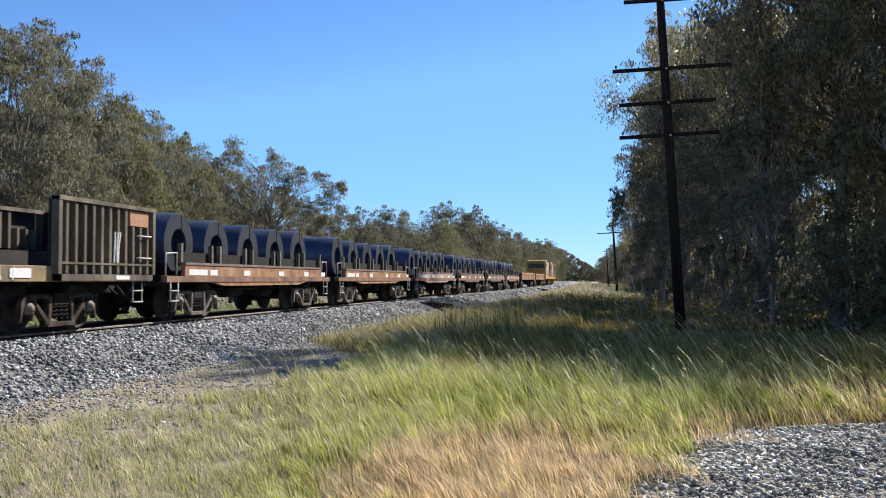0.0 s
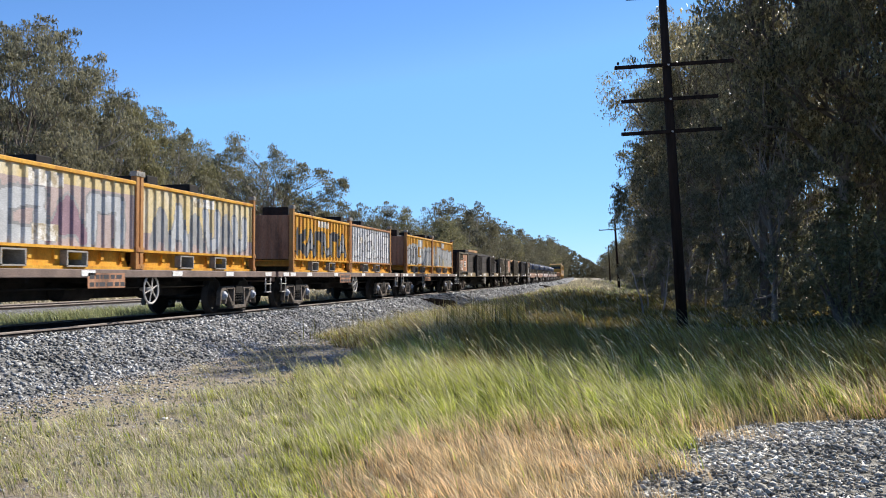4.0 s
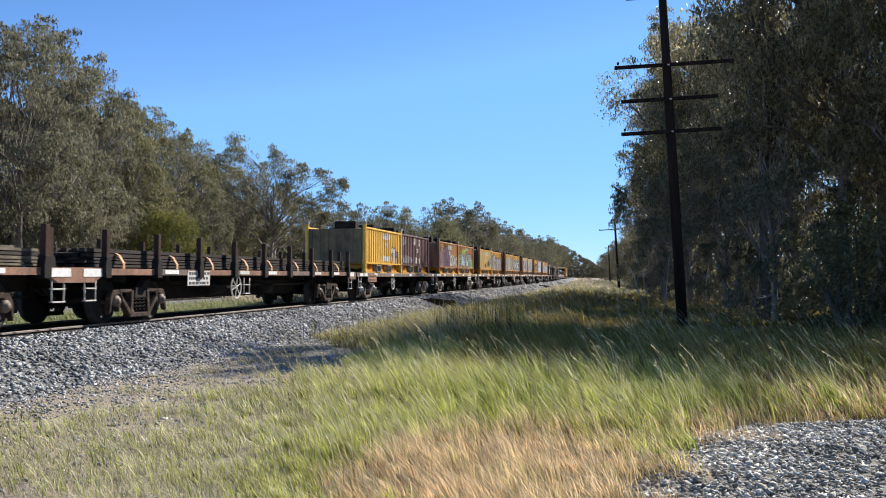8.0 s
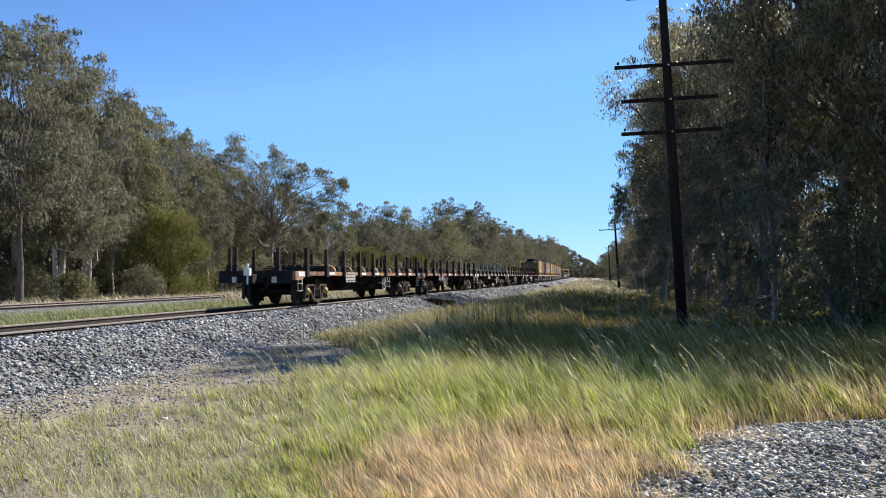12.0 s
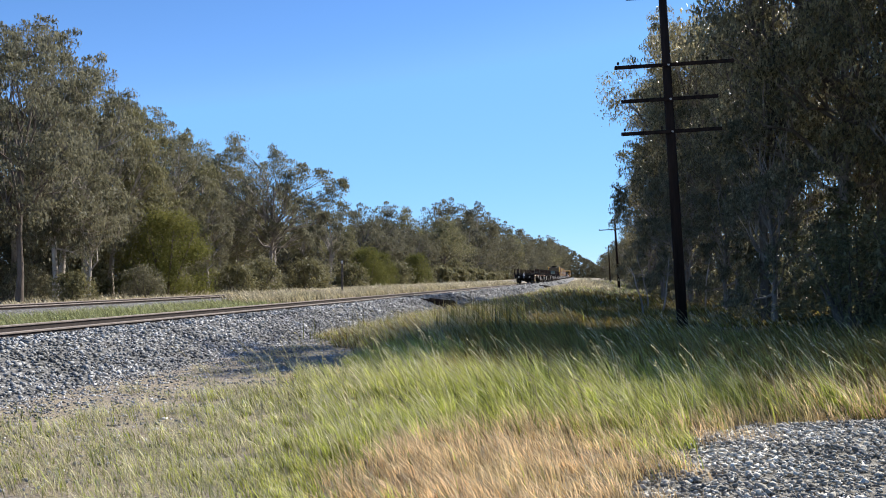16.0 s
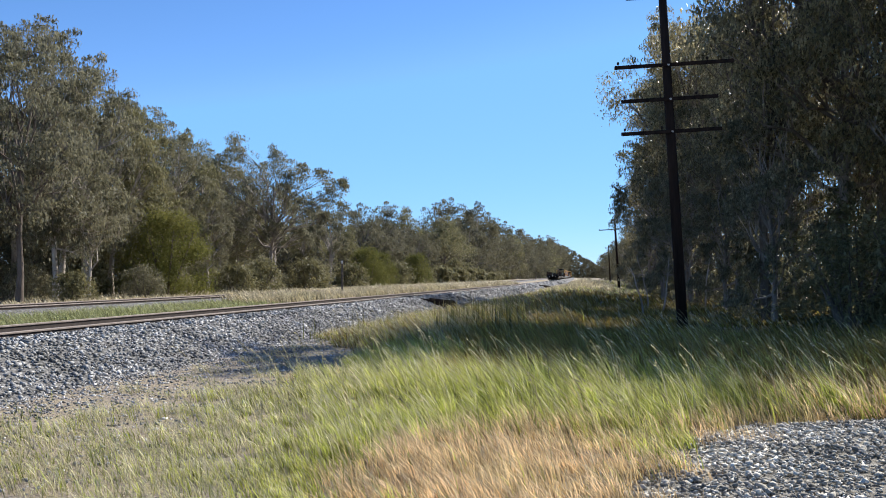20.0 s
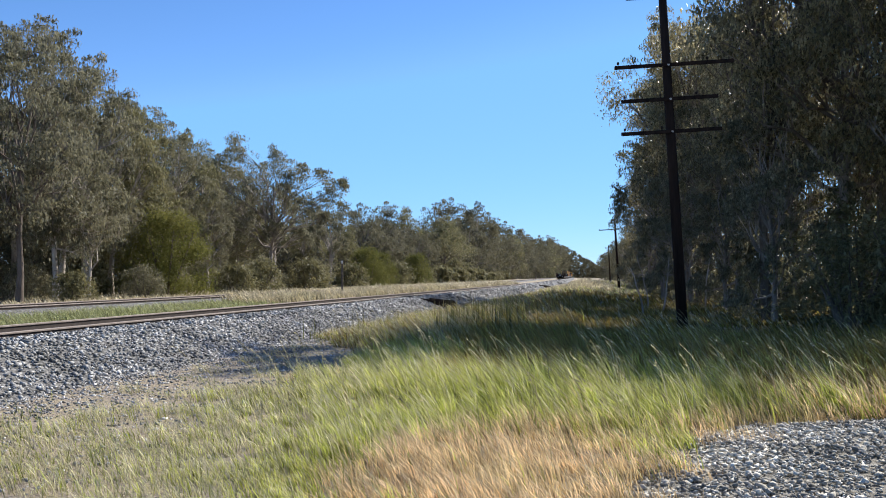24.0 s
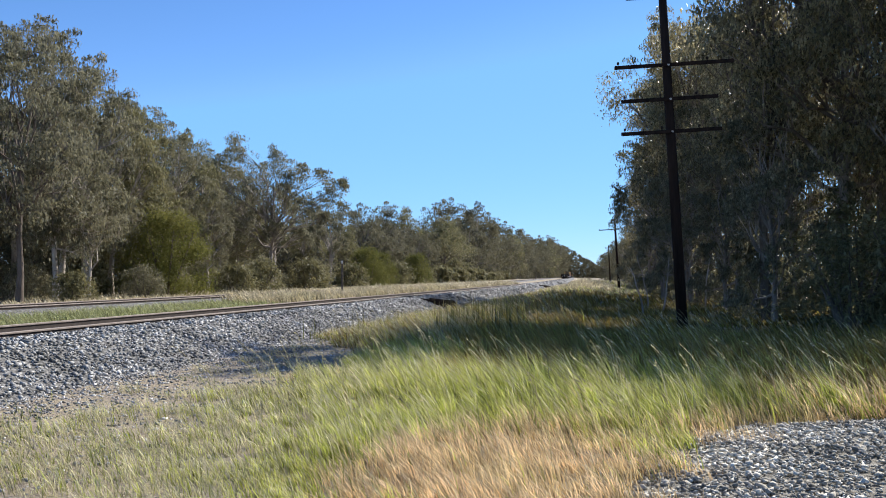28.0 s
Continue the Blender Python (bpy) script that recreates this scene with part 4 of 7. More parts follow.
# ---- coil wagons ----
def coil_wagon(s, face_mat, n_coils, notice):
    L = 11.6
    w = thing("coil_wagon", "rust-brown steel coil wagon with deep sides and short posts", "wagon", s, group="coil wagons")
    part("centre_beam", cached("beam_coil", lambda: centre_sill(L, 0.55, 0.95, 0.0, 3.9)), None, w)
    for sgn in (1, -1):
        bm = bm_new()
        pts = [(-L / 2 + 0.9, 1.30), (L / 2 - 0.9, 1.30), (L / 2 - 0.9, 1.04), (L / 2 - 1.6, 0.98), (L / 2 - 3.1, 0.80), (-L / 2 + 3.1, 0.80), (-L / 2 + 1.6, 0.98), (-L / 2 + 0.9, 1.04)]
        x = sgn * 1.22
        prism_x(bm, pts, x - 0.05, x + 0.05)
        part("side_wall", bm, face_mat, w)
        bm = bm_new()
        box(bm, x - 0.07, x + 0.07, -L / 2, L / 2, 0.90, 1.04)
        part("side_sill", bm, M_SILL_RUST, w)
        bm = bm_new()
        box(bm, x - 0.09, x + 0.07, -L / 2 + 0.9, L / 2 - 0.9, 1.30, 1.36)
        part("top_rail", bm, M_SILL_BROWN, w)
        bm = bm_new()
        box(bm, x * 0.88 - 0.05, x * 0.88 + 0.05, -L / 2 + 0.85, L / 2 - 0.85, 1.28, 1.60)
        part("cradle_beam", bm, M_BLACK, w)
        for k in range(n_coils):
            for d in (-0.80, 0.80):
                y = (k - (n_coils - 1) / 2) * 2.08 + d
                bm = bm_new()
                box(bm, x * 0.96 - 0.05, x * 0.96 + 0.05, y - 0.045, y + 0.045, 1.36, 1.80)
                part("post", bm, M_PANEL_BROWN, w)
    bm = bm_new()
    box(bm, -1.1, 1.1, -L / 2 + 0.1, L / 2 - 0.1, 0.98, 1.06)
    part("deck", bm, M_BLACK, w)
    for e in (1, -1):
        for sgn in (1, -1):
            bm = bm_new()
            tube(bm, [(sgn * 1.2, e * (L / 2 - 0.1), 1.04), (sgn * 1.2, e * (L / 2 - 0.1), 1.55), (sgn * 1.2, e * (L / 2 - 0.62), 1.57), (sgn * 1.2, e * (L / 2 - 0.62), 1.06)], 0.02, 6)
            part("grab_rail", bm, M_STEP, w, "pale steel grab rail")
    for k, y in enumerate((-4.7, -3.6, -1.55, 1.0, 3.2, 4.9)):
        plate(w, "reflector", y, y + (0.42 if k else 0.95), 1.06, 1.20, M_WHITE, x=1.27)
    running_gear(w, s, L, 3.9, M_BOGIE_PALE, M_CAP_BROWN, None, (-L / 2 + 0.4, L / 2 - 0.4), 0.90)
    for k in range(n_coils):
        y = (k - (n_coils - 1) / 2) * 2.08
        c = thing("steel_coil", "dark blue wrapped steel coil lying on a coil wagon", "steel coil", s + y, 1.76 + (0.05 if k in (0, n_coils - 1) else 0), "coils on the coil wagons")
        part("winding", cached("blue_coil", lambda: coil_mesh(0.75, 0.37, 1.45)), None, c)
        for a in (70, 250):
            bm = bm_new()
            aa = radians(a)
            p0, p1 = 0.37, 0.75
            box(bm, 0.724, 0.735, p0 * math.cos(aa) - 0.018, p0 * math.cos(aa) + 0.018, min(p0 * math.sin(aa), p1 * math.sin(aa)), max(p0 * math.sin(aa), p1 * math.sin(aa)))
            part("band", bm, M_BLACK, c)
    return w


# ---- long plate wagons with ribbed side panels ----
def ribbed_panel(y0, y1, mat, x, blank=None, lower=True):
    """A high side panel: frame, upright ribs and a row of short stubs at the foot."""
    bm = bm_new()
    # recessed back sheet; its dark brown also carries the shade between the ribs
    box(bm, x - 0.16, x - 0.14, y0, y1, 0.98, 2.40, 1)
    box(bm, x - 0.10, x + 0.05, y0, y0 + 0.10, 0.94, 2.44)
    box(bm, x - 0.10, x + 0.05, y1 - 0.10, y1, 0.94, 2.44)
    box(bm, x - 0.10, x + 0.06, y0, y1, 2.38, 2.46)
    box(bm, x - 0.10, x + 0.05, y0, y1, 0.94, 1.06)
    if lower:
        box(bm, x - 0.02, x + 0.04, y0 + 0.1, y1 - 0.1, 1.24, 1.28)
    return bm


def rib_mesh(mat, top):
    bm = bm_new()
    box(bm, -0.13, 0.03, -0.048, 0.048, 1.06, top)
    return done(bm, "rib", mat, 0.01)


def sprayed_board(w, s, y0):
    """A framed rusty board with white sprayed strokes and a small notice."""
    board = plate(w, "framed_board", y0 + 0.42, y0 + 1.42, 1.32, 1.98, M_PANEL_RUST, x=1.392)
    bm = bm_new()
    rs = random.Random(int(s))
    for k in range(9):
        yy, zz = y0 + 0.48 + 0.10 * k, 1.36 + 0.25 * rs.random()
        tube(bm, [(1.405, yy, zz), (1.405, yy + rs.uniform(-0.1, 0.1), zz + 0.16), (1.405, yy + rs.uniform(-0.1, 0.16), zz + 0.30)], 0.016, 4)
    part("sprayed_squiggle", bm, M_WHITE_TAG, board)
    plate(w, "small_notice", y0 + 1.12, y0 + 1.38, 1.34, 1.50, M_WHITE, x=1.402)


def sprayed_strokes(parent, name, y, z, wide, high, x, seed, mat, n=7):
    """Loose looping spray strokes on a side."""
    rs = random.Random(seed)
    bm = bm_new()
    for k in range(n):
        yy, zz = y + wide * (k + 0.5) / n, z + 0.1 * high
        tube(bm, [(x, yy + rs.uniform(-0.4, 0.4) * wide / n, zz), (x, yy + rs.uniform(-0.6, 0.6) * wide / n, zz + 0.4 * high), (x, yy + rs.uniform(-0.8, 0.8) * wide / n, zz + 0.8 * high)], 0.018, 4)
    part(name, bm, mat, parent)


def plate_wagon(s, panels, mats, sill_mat, load, blanks, mark=None):
    L = 23.2
    w = thing("plate_wagon", "long dark plate wagon with ribbed rusty side panels", "wagon", s, group="plate wagons")
    part("centre_beam", cached("beam_plate", lambda: centre_sill(L, 0.31, 0.98, 0.0, 8.6)), None, w)
    bm = bm_new()
    box(bm, -1.16, 1.16, -L / 2 + 0.1, L / 2 - 0.1, 0.96, 1.04)
    part("deck", bm, M_BLACK, w)
    for sgn in (1, -1):
        bm = bm_new()
        x = sgn * 1.24
        box(bm, x - 0.05, x + 0.05, -L / 2, L / 2, 0.92, 1.20)
        part("side_sill", bm, sill_mat, w, bevel=0.01)
        for (y0, y1), m, bl in zip(panels, mats, blanks):
            px = 1.36 if sgn > 0 else -1.27
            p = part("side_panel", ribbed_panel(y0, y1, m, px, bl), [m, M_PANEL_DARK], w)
            n = max(4, int((y1 - y0) / 0.27))
            for k in range(1, n):
                y = y0 + (y1 - y0) * k / n
                low = bl and bl[0] - 0.03 < k / n < bl[1] + 0.03
                if low and bl[2] < 1.35:
                    continue
                part("rib", cached(("rib", m.name, bool(low)), lambda: rib_mesh(m, bl[2] - 0.02 if low else 2.38)), None, p, at=(px, y, 0))
            if sgn > 0:
                if bl:
                    bm = bm_new()
                    a, b = y0 + (y1 - y0) * bl[0], y0 + (y1 - y0) * bl[1]
                    box(bm, 1.30, 1.37, a, b, bl[2], 2.36)
                    q = part("plain_panel", bm, bl[3], p, "rust-orange plain panel")
                bm = bm_new()
                box(bm, 1.41, 1.418, y0 + 0.55 * (y1 - y0), y0 + 0.55 * (y1 - y0) + 0.5, 0.96, 1.04)
                part("reflector", bm, M_WHITE, p)
    for e in (1, -1):
        bm = bm_new()
        box(bm, -1.25, 1.25, e * (L / 2 - 0.05) - 0.04, e * (L / 2 - 0.05) + 0.04, 1.0, 2.42)
        for k in range(7):
            x = -1.1 + 2.2 * k / 6
            box(bm, x - 0.05, x + 0.05, e * (L / 2 - 0.05) - 0.09, e * (L / 2 - 0.05) + 0.09, 1.0, 2.42)
        part("end_panel", bm, M_BLACK, w)
        yy = e * (L / 2 - 0.55)
        for z in (1.40, 1.85):
            bm = bm_new()
            tube(bm, [(1.40, yy - 0.25, z), (1.46, yy - 0.22, z), (1.46, yy + 0.22, z), (1.40, yy + 0.25, z)], 0.017, 6)
            part("grab_rail", bm, M_STEP, w, "pale steel grab rail")
    for y in (-6.4, -0.4, 0.4, 7.0):
        plate(w, "reflector", y, y + 0.55, 0.99, 1.15, M_WHITE if y != 0.4 else M_PALE, x=1.295)
    running_gear(w, s, L, 8.7, M_BOGIE, M_CAP_BROWN, 0.9, (-L / 2 + 0.5, L / 2 - 0.5, 0.2), 0.92)
    # notices on the rear panel
    y0 = panels[0][0]
    plate(w, "notice_plate", y0 + (2.35 if s > 0 else 2.0), y0 + (2.75 if s > 0 else 2.6), 1.58, 1.76 if s > 0 else 1.92, M_WHITE, x=1.375, marks=2)
    bm = bm_new()
    box(bm, 1.395, 1.425, y0 + 0.4, y0 + 1.75, 2.06, 2.11)
    part("cross_bar", bm, mats[0], w)
    if s > 0:
        plate(w, "small_notice", y0 + 1.55, y0 + 1.95, 1.28, 1.46, M_WHITE, x=1.402, marks=1)
    else:
        sprayed_board(w, s, y0)
    if s > 0:
        sprayed_strokes(w, "sprayed_letters", -7.5, 0.93, 1.3, 0.27, 1.295, 3, M_GREY_TAG, 8)
        sprayed_strokes(w, "sprayed_letters", 6.0, 0.93, 1.1, 0.27, 1.295, 4, M_WHITE_TAG, 6)
        sprayed_strokes(w, "sprayed_figure", 9.9, 1.22, 0.26, 0.75, 1.40, 5, M_WHITE_TAG, 3)
    else:
        sprayed_strokes(w, "sprayed_figure", 8.42, 1.15, 0.3, 0.6, 1.42, 6, M_WHITE_TAG, 4)
    # the load: stacks of plates, each stack its own thing
    for y0, y1, z1, m, lab in load:
        c = thing("steel_plate_stack", lab, "steel plates", s + (y0 + y1) / 2, 1.04, "plate stacks")
        z, k = 0.06, 0
        rs = random.Random(int(100 * (s + y0)))
        h = (y1 - y0) / 2
        bm = bm_new()
        for yy in np.linspace(-h + 0.4, h - 0.4, 5):
            box(bm, -1.0, 1.0, yy - 0.06, yy + 0.06, 0.0, 0.06)
        part("bearer", bm, M_TIMBER, c)
        while z < z1 - 1.04 - 0.01:
            t = min(rs.choice([0.22, 0.38, 0.48]), z1 - 1.04 - z)
            o = rs.uniform(-0.05, 0.05)
            q = rs.uniform(-0.25, 0.1)
            bm = bm_new()
            box(bm, -1.10 + o, 1.14 + o * 0.5, -h, h + q * (h > 3), z, z + t - 0.02)
            last = z + t >= z1 - 1.04 - 0.02
            part("plate", bm, m if last else (M_STEEL_LIGHT if k % 2 else M_STEEL), c, bevel=0.008)
            z += t
            k += 1
        if mark and y0 < mark[1] < y1:
            o = part("painted_mark", bm_mark(), M_WHITE_TAG, c, at=(1.175, mark[1] - (y0 + y1) / 2, z1 - 1.04 - 0.54))
            chalk(o, mark[0], 0.34, (0.004, 0, 0.30), M_WHITE_TAG)
            chalk(o, "VIC", 0.24, (0.004, 0.28, -0.06), M_WHITE_TAG)
    return w


def bm_mark():
    bm = bm_new()
    for k in range(4):
        box(bm, 0, 0.006, 0.14 * k, 0.14 * k + 0.10, 0.14, 0.22)
    return bm


def loose_plate(s, y0, y1, z, t, mat, label):
    """A single plate lying on top of a stack."""
    c = thing("loose_steel_plate", label, "steel plate", s + (y0 + y1) / 2, z, "loose plates")
    h = (y1 - y0) / 2
    bm = bm_new()
    box(bm, -1.0, 1.16, -h, h, 0.012, t)
    part("plate", bm, mat, c, bevel=0.006)
    bm = bm_new()
    for y in (-h * 0.7, h * 0.7):
        box(bm, -0.9, 1.0, y - 0.05, y + 0.05, 0.0, 0.012)
    part("packing", bm, M_TIMBER, c)
    return c


def chalk(parent, text, size, at, mat):
    """Hand-painted writing on a side that faces the camera."""
    cu = bpy.data.curves.new("lettering", "FONT")
    cu.body, cu.size, cu.extrude, cu.offset = text, size, 0.002, 0.012
    cu.materials.append(mat)
    ob = new("lettering", cu)
    ob.parent = parent
    ob.location = at
    ob.rotation_euler = (math.pi / 2, 0, math.pi / 2)
    return ob


# ---- flat wagons with stakes, carrying long steel bars ----
def stake_mesh(mat, h):
    bm = bm_new()
    prism_x(bm, [(-0.062, 0.0), (0.062, 0.0), (0.055, h), (-0.055, h)], -0.055, 0.06)
    return done(bm, "stake", mat, 0.008)


def pocket_block_mesh():
    bm = bm_new()
    prism_x(bm, [(-0.10, -0.20), (0.10, -0.20), (0.11, 0.04), (0.07, 0.20), (-0.07, 0.20), (-0.11, 0.04)], -0.075, 0.078)
    return done(bm, "stake_pocket", M_BLACK, 0.008)


def stake(wagon, mat, x, y):
    o = part("stake", cached(("stake", mat.name), lambda: stake_mesh(mat, 0.74)), None, wagon, at=(x, y, 1.12))
    part("stake_pocket", cached("stake_pocket", pocket_block_mesh), None, o, "black steel stake pocket")


def strap_mesh(h):
    """A bowed lashing from the sill up and over the edge of the load."""
    bm = bm_new()
    pts = [(1.30, 0.0, 0.0), (1.29, 0.02, h * 0.35), (1.20, 0.0, h * 0.75), (1.05, -0.06, h * 0.98), (0.85, -0.10, h + 0.02)]
    for a, b in zip(pts, pts[1:]):
        vs = [bm.verts.new((p[0] + dx, p[1] + dy, p[2])) for p in (a, b) for dx, dy in ((0, -0.045), (0, 0.045), (-0.02, 0.045), (-0.02, -0.045))]
        for k in range(4):
            bm.faces.new((vs[k], vs[(k + 1) % 4], vs[4 + (k + 1) % 4], vs[4 + k]))
    return done(bm, "lashing", M_STRAP)


def stake_wagon(s, sill_mats, stake_mat, load_h, wheel_at, notice_at, cap_mat, tail=False, load_mat=None, gap=0.0):
    L = 18.0
    w = thing("stake_flat_wagon", "rusty flat wagon with upright steel stakes along its sides", "wagon", s, group="stake flat wagons")
    part("centre_beam", cached("beam_stake", lambda: centre_sill(L, 0.40, 0.98, 0.0, 6.3)), None, w)
    bm = bm_new()
    box(bm, -1.18, 1.18, -L / 2 + 0.1, L / 2 - 0.1, 0.98, 1.05)
    part("deck", bm, M_TIMBER, w)
    n = 9
    ys = [-L / 2 + 1.0 + (L - 2.0) * k / (n - 1) for k in range(n)]
    rs = random.Random(int(s * 10))
    for sgn in (1, -1):
        x = sgn * 1.26
        for k in range(n + 1):
            a = -L / 2 if k == 0 else ys[k - 1] + 0.02
            b = L / 2 if k == n else ys[k] - 0.02
            m = sill_mats[k % len(sill_mats)]
            bm = bm_new()
            if k in (0, n):
                e = -1 if k == 0 else 1
                pts = [(a, 1.12), (b, 1.12), (b, 0.84 if e > 0 else 1.0), (b - 0.55, 0.84), (a + 0.0, 0.84)] if e < 0 else [(a, 1.12), (b, 1.12), (b, 0.84), (b - 0.6, 0.84), (a, 1.0)]
                if e < 0:
                    pts = [(a, 1.12), (b, 1.12), (b, 1.0), (a + 0.6, 0.84), (a, 0.84)]
                prism_x(bm, pts, x - 0.05, x + 0.05)
            else:
                prism_x(bm, [(a, 1.11), (b, 1.11), (b, 0.98), (a, 0.98)], x - 0.05, x + 0.04)
            part("sill_panel", bm, m, w)
        for y in ys:
            stake(w, stake_mat, sgn * 1.30, y)
    for e in (1, -1):
        bm = bm_new()
        box(bm, -1.2, 1.2, e * (L / 2 - 0.05) - 0.05, e * (L / 2 - 0.05) + 0.05, 0.74, 1.12)
        part("headstock", bm, M_BLACK, w)
        for x in (-0.7, 0.7):
            stake(w, stake_mat, x, e * (L / 2 - 0.1))
    for k in (1, 3, 4, 6, 7):
        a = ys[k] + 0.35
        plate(w, "reflector", a, a + 0.62, 1.005, 1.095, M_WHITE if rs.random() < 0.75 else M_PALE, x=1.302)
    plate(w, "notice_plate", notice_at, notice_at + 1.15, 0.74, 1.08, M_PALE, x=1.304, marks=3)
    plate(w, "reflector", -L / 2 + 0.25, -L / 2 + 0.85, 0.95, 1.10, M_WHITE, x=1.312)
    plate(w, "reflector", L / 2 - 0.85, L / 2 - 0.25, 0.95, 1.10, M_WHITE, x=1.312)
    running_gear(w, s, L, 6.35, M_BOGIE, cap_mat, wheel_at, (-L / 2 + 0.55, L / 2 - 0.55, wheel_at + 0.6), 0.92)
    if tail:
        bm = bm_new()
        box(bm, -0.09, 0.09, -L / 2 - 0.70, -L / 2 - 0.52, 0.98, 1.20)
        tube(bm, [(0, -L / 2 - 0.6, 1.20), (0, -L / 2 - 0.6, 1.34)], 0.04, 8)
        tube(bm, [(0, -L / 2 - 0.6, 0.70), (0, -L / 2 - 0.6, 0.98)], 0.03, 8)
        part("tail_marker", bm, M_WHITE, w, "white end-of-train marker box")
        bm = bm_new()
        box(bm, 0.58, 0.72, -L / 2 - 0.12, -L / 2 - 0.04, 0.76, 0.94)
        box(bm, -0.72, -0.58, -L / 2 - 0.12, -L / 2 - 0.04, 0.76, 0.94)
        part("end_plate", bm, M_PALE, w)
    # bars
    half = L / 2 - 0.75
    for k, (x0, x1) in enumerate(((-1.12, -0.42), (-0.36, 0.34), (0.40, 1.14))):
        c = thing("steel_bar_bundle", "bundle of long dark steel bars lying between the stakes", "steel bars", s + gap / 2 + rs.uniform(-0.2, 0.2), 1.05, "bar bundles")
        bm = bm_new()
        for yy in np.linspace(-half + gap / 2 + 0.5, half - gap / 2 - 0.5, 6):
            box(bm, x0, x1, yy - 0.05, yy + 0.05, 0.0, 0.09)
        part("bearer", bm, M_TIMBER, c)
        z = 0.09
        while z < load_h - 0.02:
            t = rs.choice([0.055, 0.07, 0.09])
            bm = bm_new()
            nb = 5
            for q in range(nb):
                a = x0 + (x1 - x0) * q / nb
                e0, e1 = rs.uniform(-0.25, 0.12), rs.uniform(-0.25, 0.12)
                box(bm, a + 0.01, a + (x1 - x0) / nb - 0.01, -half + gap / 2 - e0, half - gap / 2 + e1, z, z + t - 0.02)
            part("bar_layer", bm, (load_mat or M_STEEL) if rs.random() < 0.7 else M_STEEL_LIGHT, c)
            z += t
        if k == 2:
            for q in range(n - 1):
                yy = ys[q] + (0.55 + 0.5 * rs.random())
                if yy < -half + gap + 0.4 or rs.random() < 0.08:
                    continue
                st = part("lashing", cached(("strap", round(load_h, 2)), lambda: strap_mesh(load_h - 0.02)), None, c, "orange lashing strap", at=(0, yy - gap / 2, 0.03))
                st.rotation_euler = (0, 0, rs.uniform(-0.05, 0.05))
    return w


# ---- low yellow wagons and the locomotives ahead ----
def low_wagon(s):
    L = 18.6
    w = thing("low_side_wagon", "low-sided yellow-brown wagon coupled behind the locomotives", "wagon", s, group="low wagons")
    part("centre_beam", cached("beam_low", lambda: centre_sill(L, 0.55, 0.95, 0.0, 6.4)), None, w)
    for sgn in (1, -1):
        bm = bm_new()
        x = sgn * 1.26
        box(bm, x - 0.04, x + 0.04, -L / 2 + 0.4, L / 2 - 0.4, 0.95, 1.62)
        part("side_wall", bm, M_SILL_ORANGE, w)
        bm = bm_new()
        box(bm, x - 0.05, x + 0.06, -L / 2 + 0.4, L / 2 - 0.4, 1.62, 1.72)
        part("top_rail", bm, M_STRAP, w)
        for k in range(8):
            y = -L / 2 + 0.6 + (L - 1.2) * k / 7
            bm = bm_new()
            box(bm, x - 0.05, x + 0.08 * sgn + 0.0, y - 0.06, y + 0.06, 0.95, 1.66)
            part("rib", bm, M_SILL_ORANGE, w)
    for e in (1, -1):
        bm = bm_new()
        box(bm, -1.25, 1.25, e * (L / 2 - 0.42) - 0.04, e * (L / 2 - 0.42) + 0.04, 0.95, 1.70)
        part("end_wall", bm, M_SILL_KHAKI, w)
    bm = bm_new()
    box(bm, -1.2, 1.2, -L / 2 + 0.1, L / 2 - 0.1, 0.93, 1.0)
    part("deck", bm, M_BLACK, w)
    running_gear(w, s, L, 6.4, M_BOGIE_PALE, M_CAP_BROWN, None, (-L / 2 + 0.4, L / 2 - 0.4), 0.92)


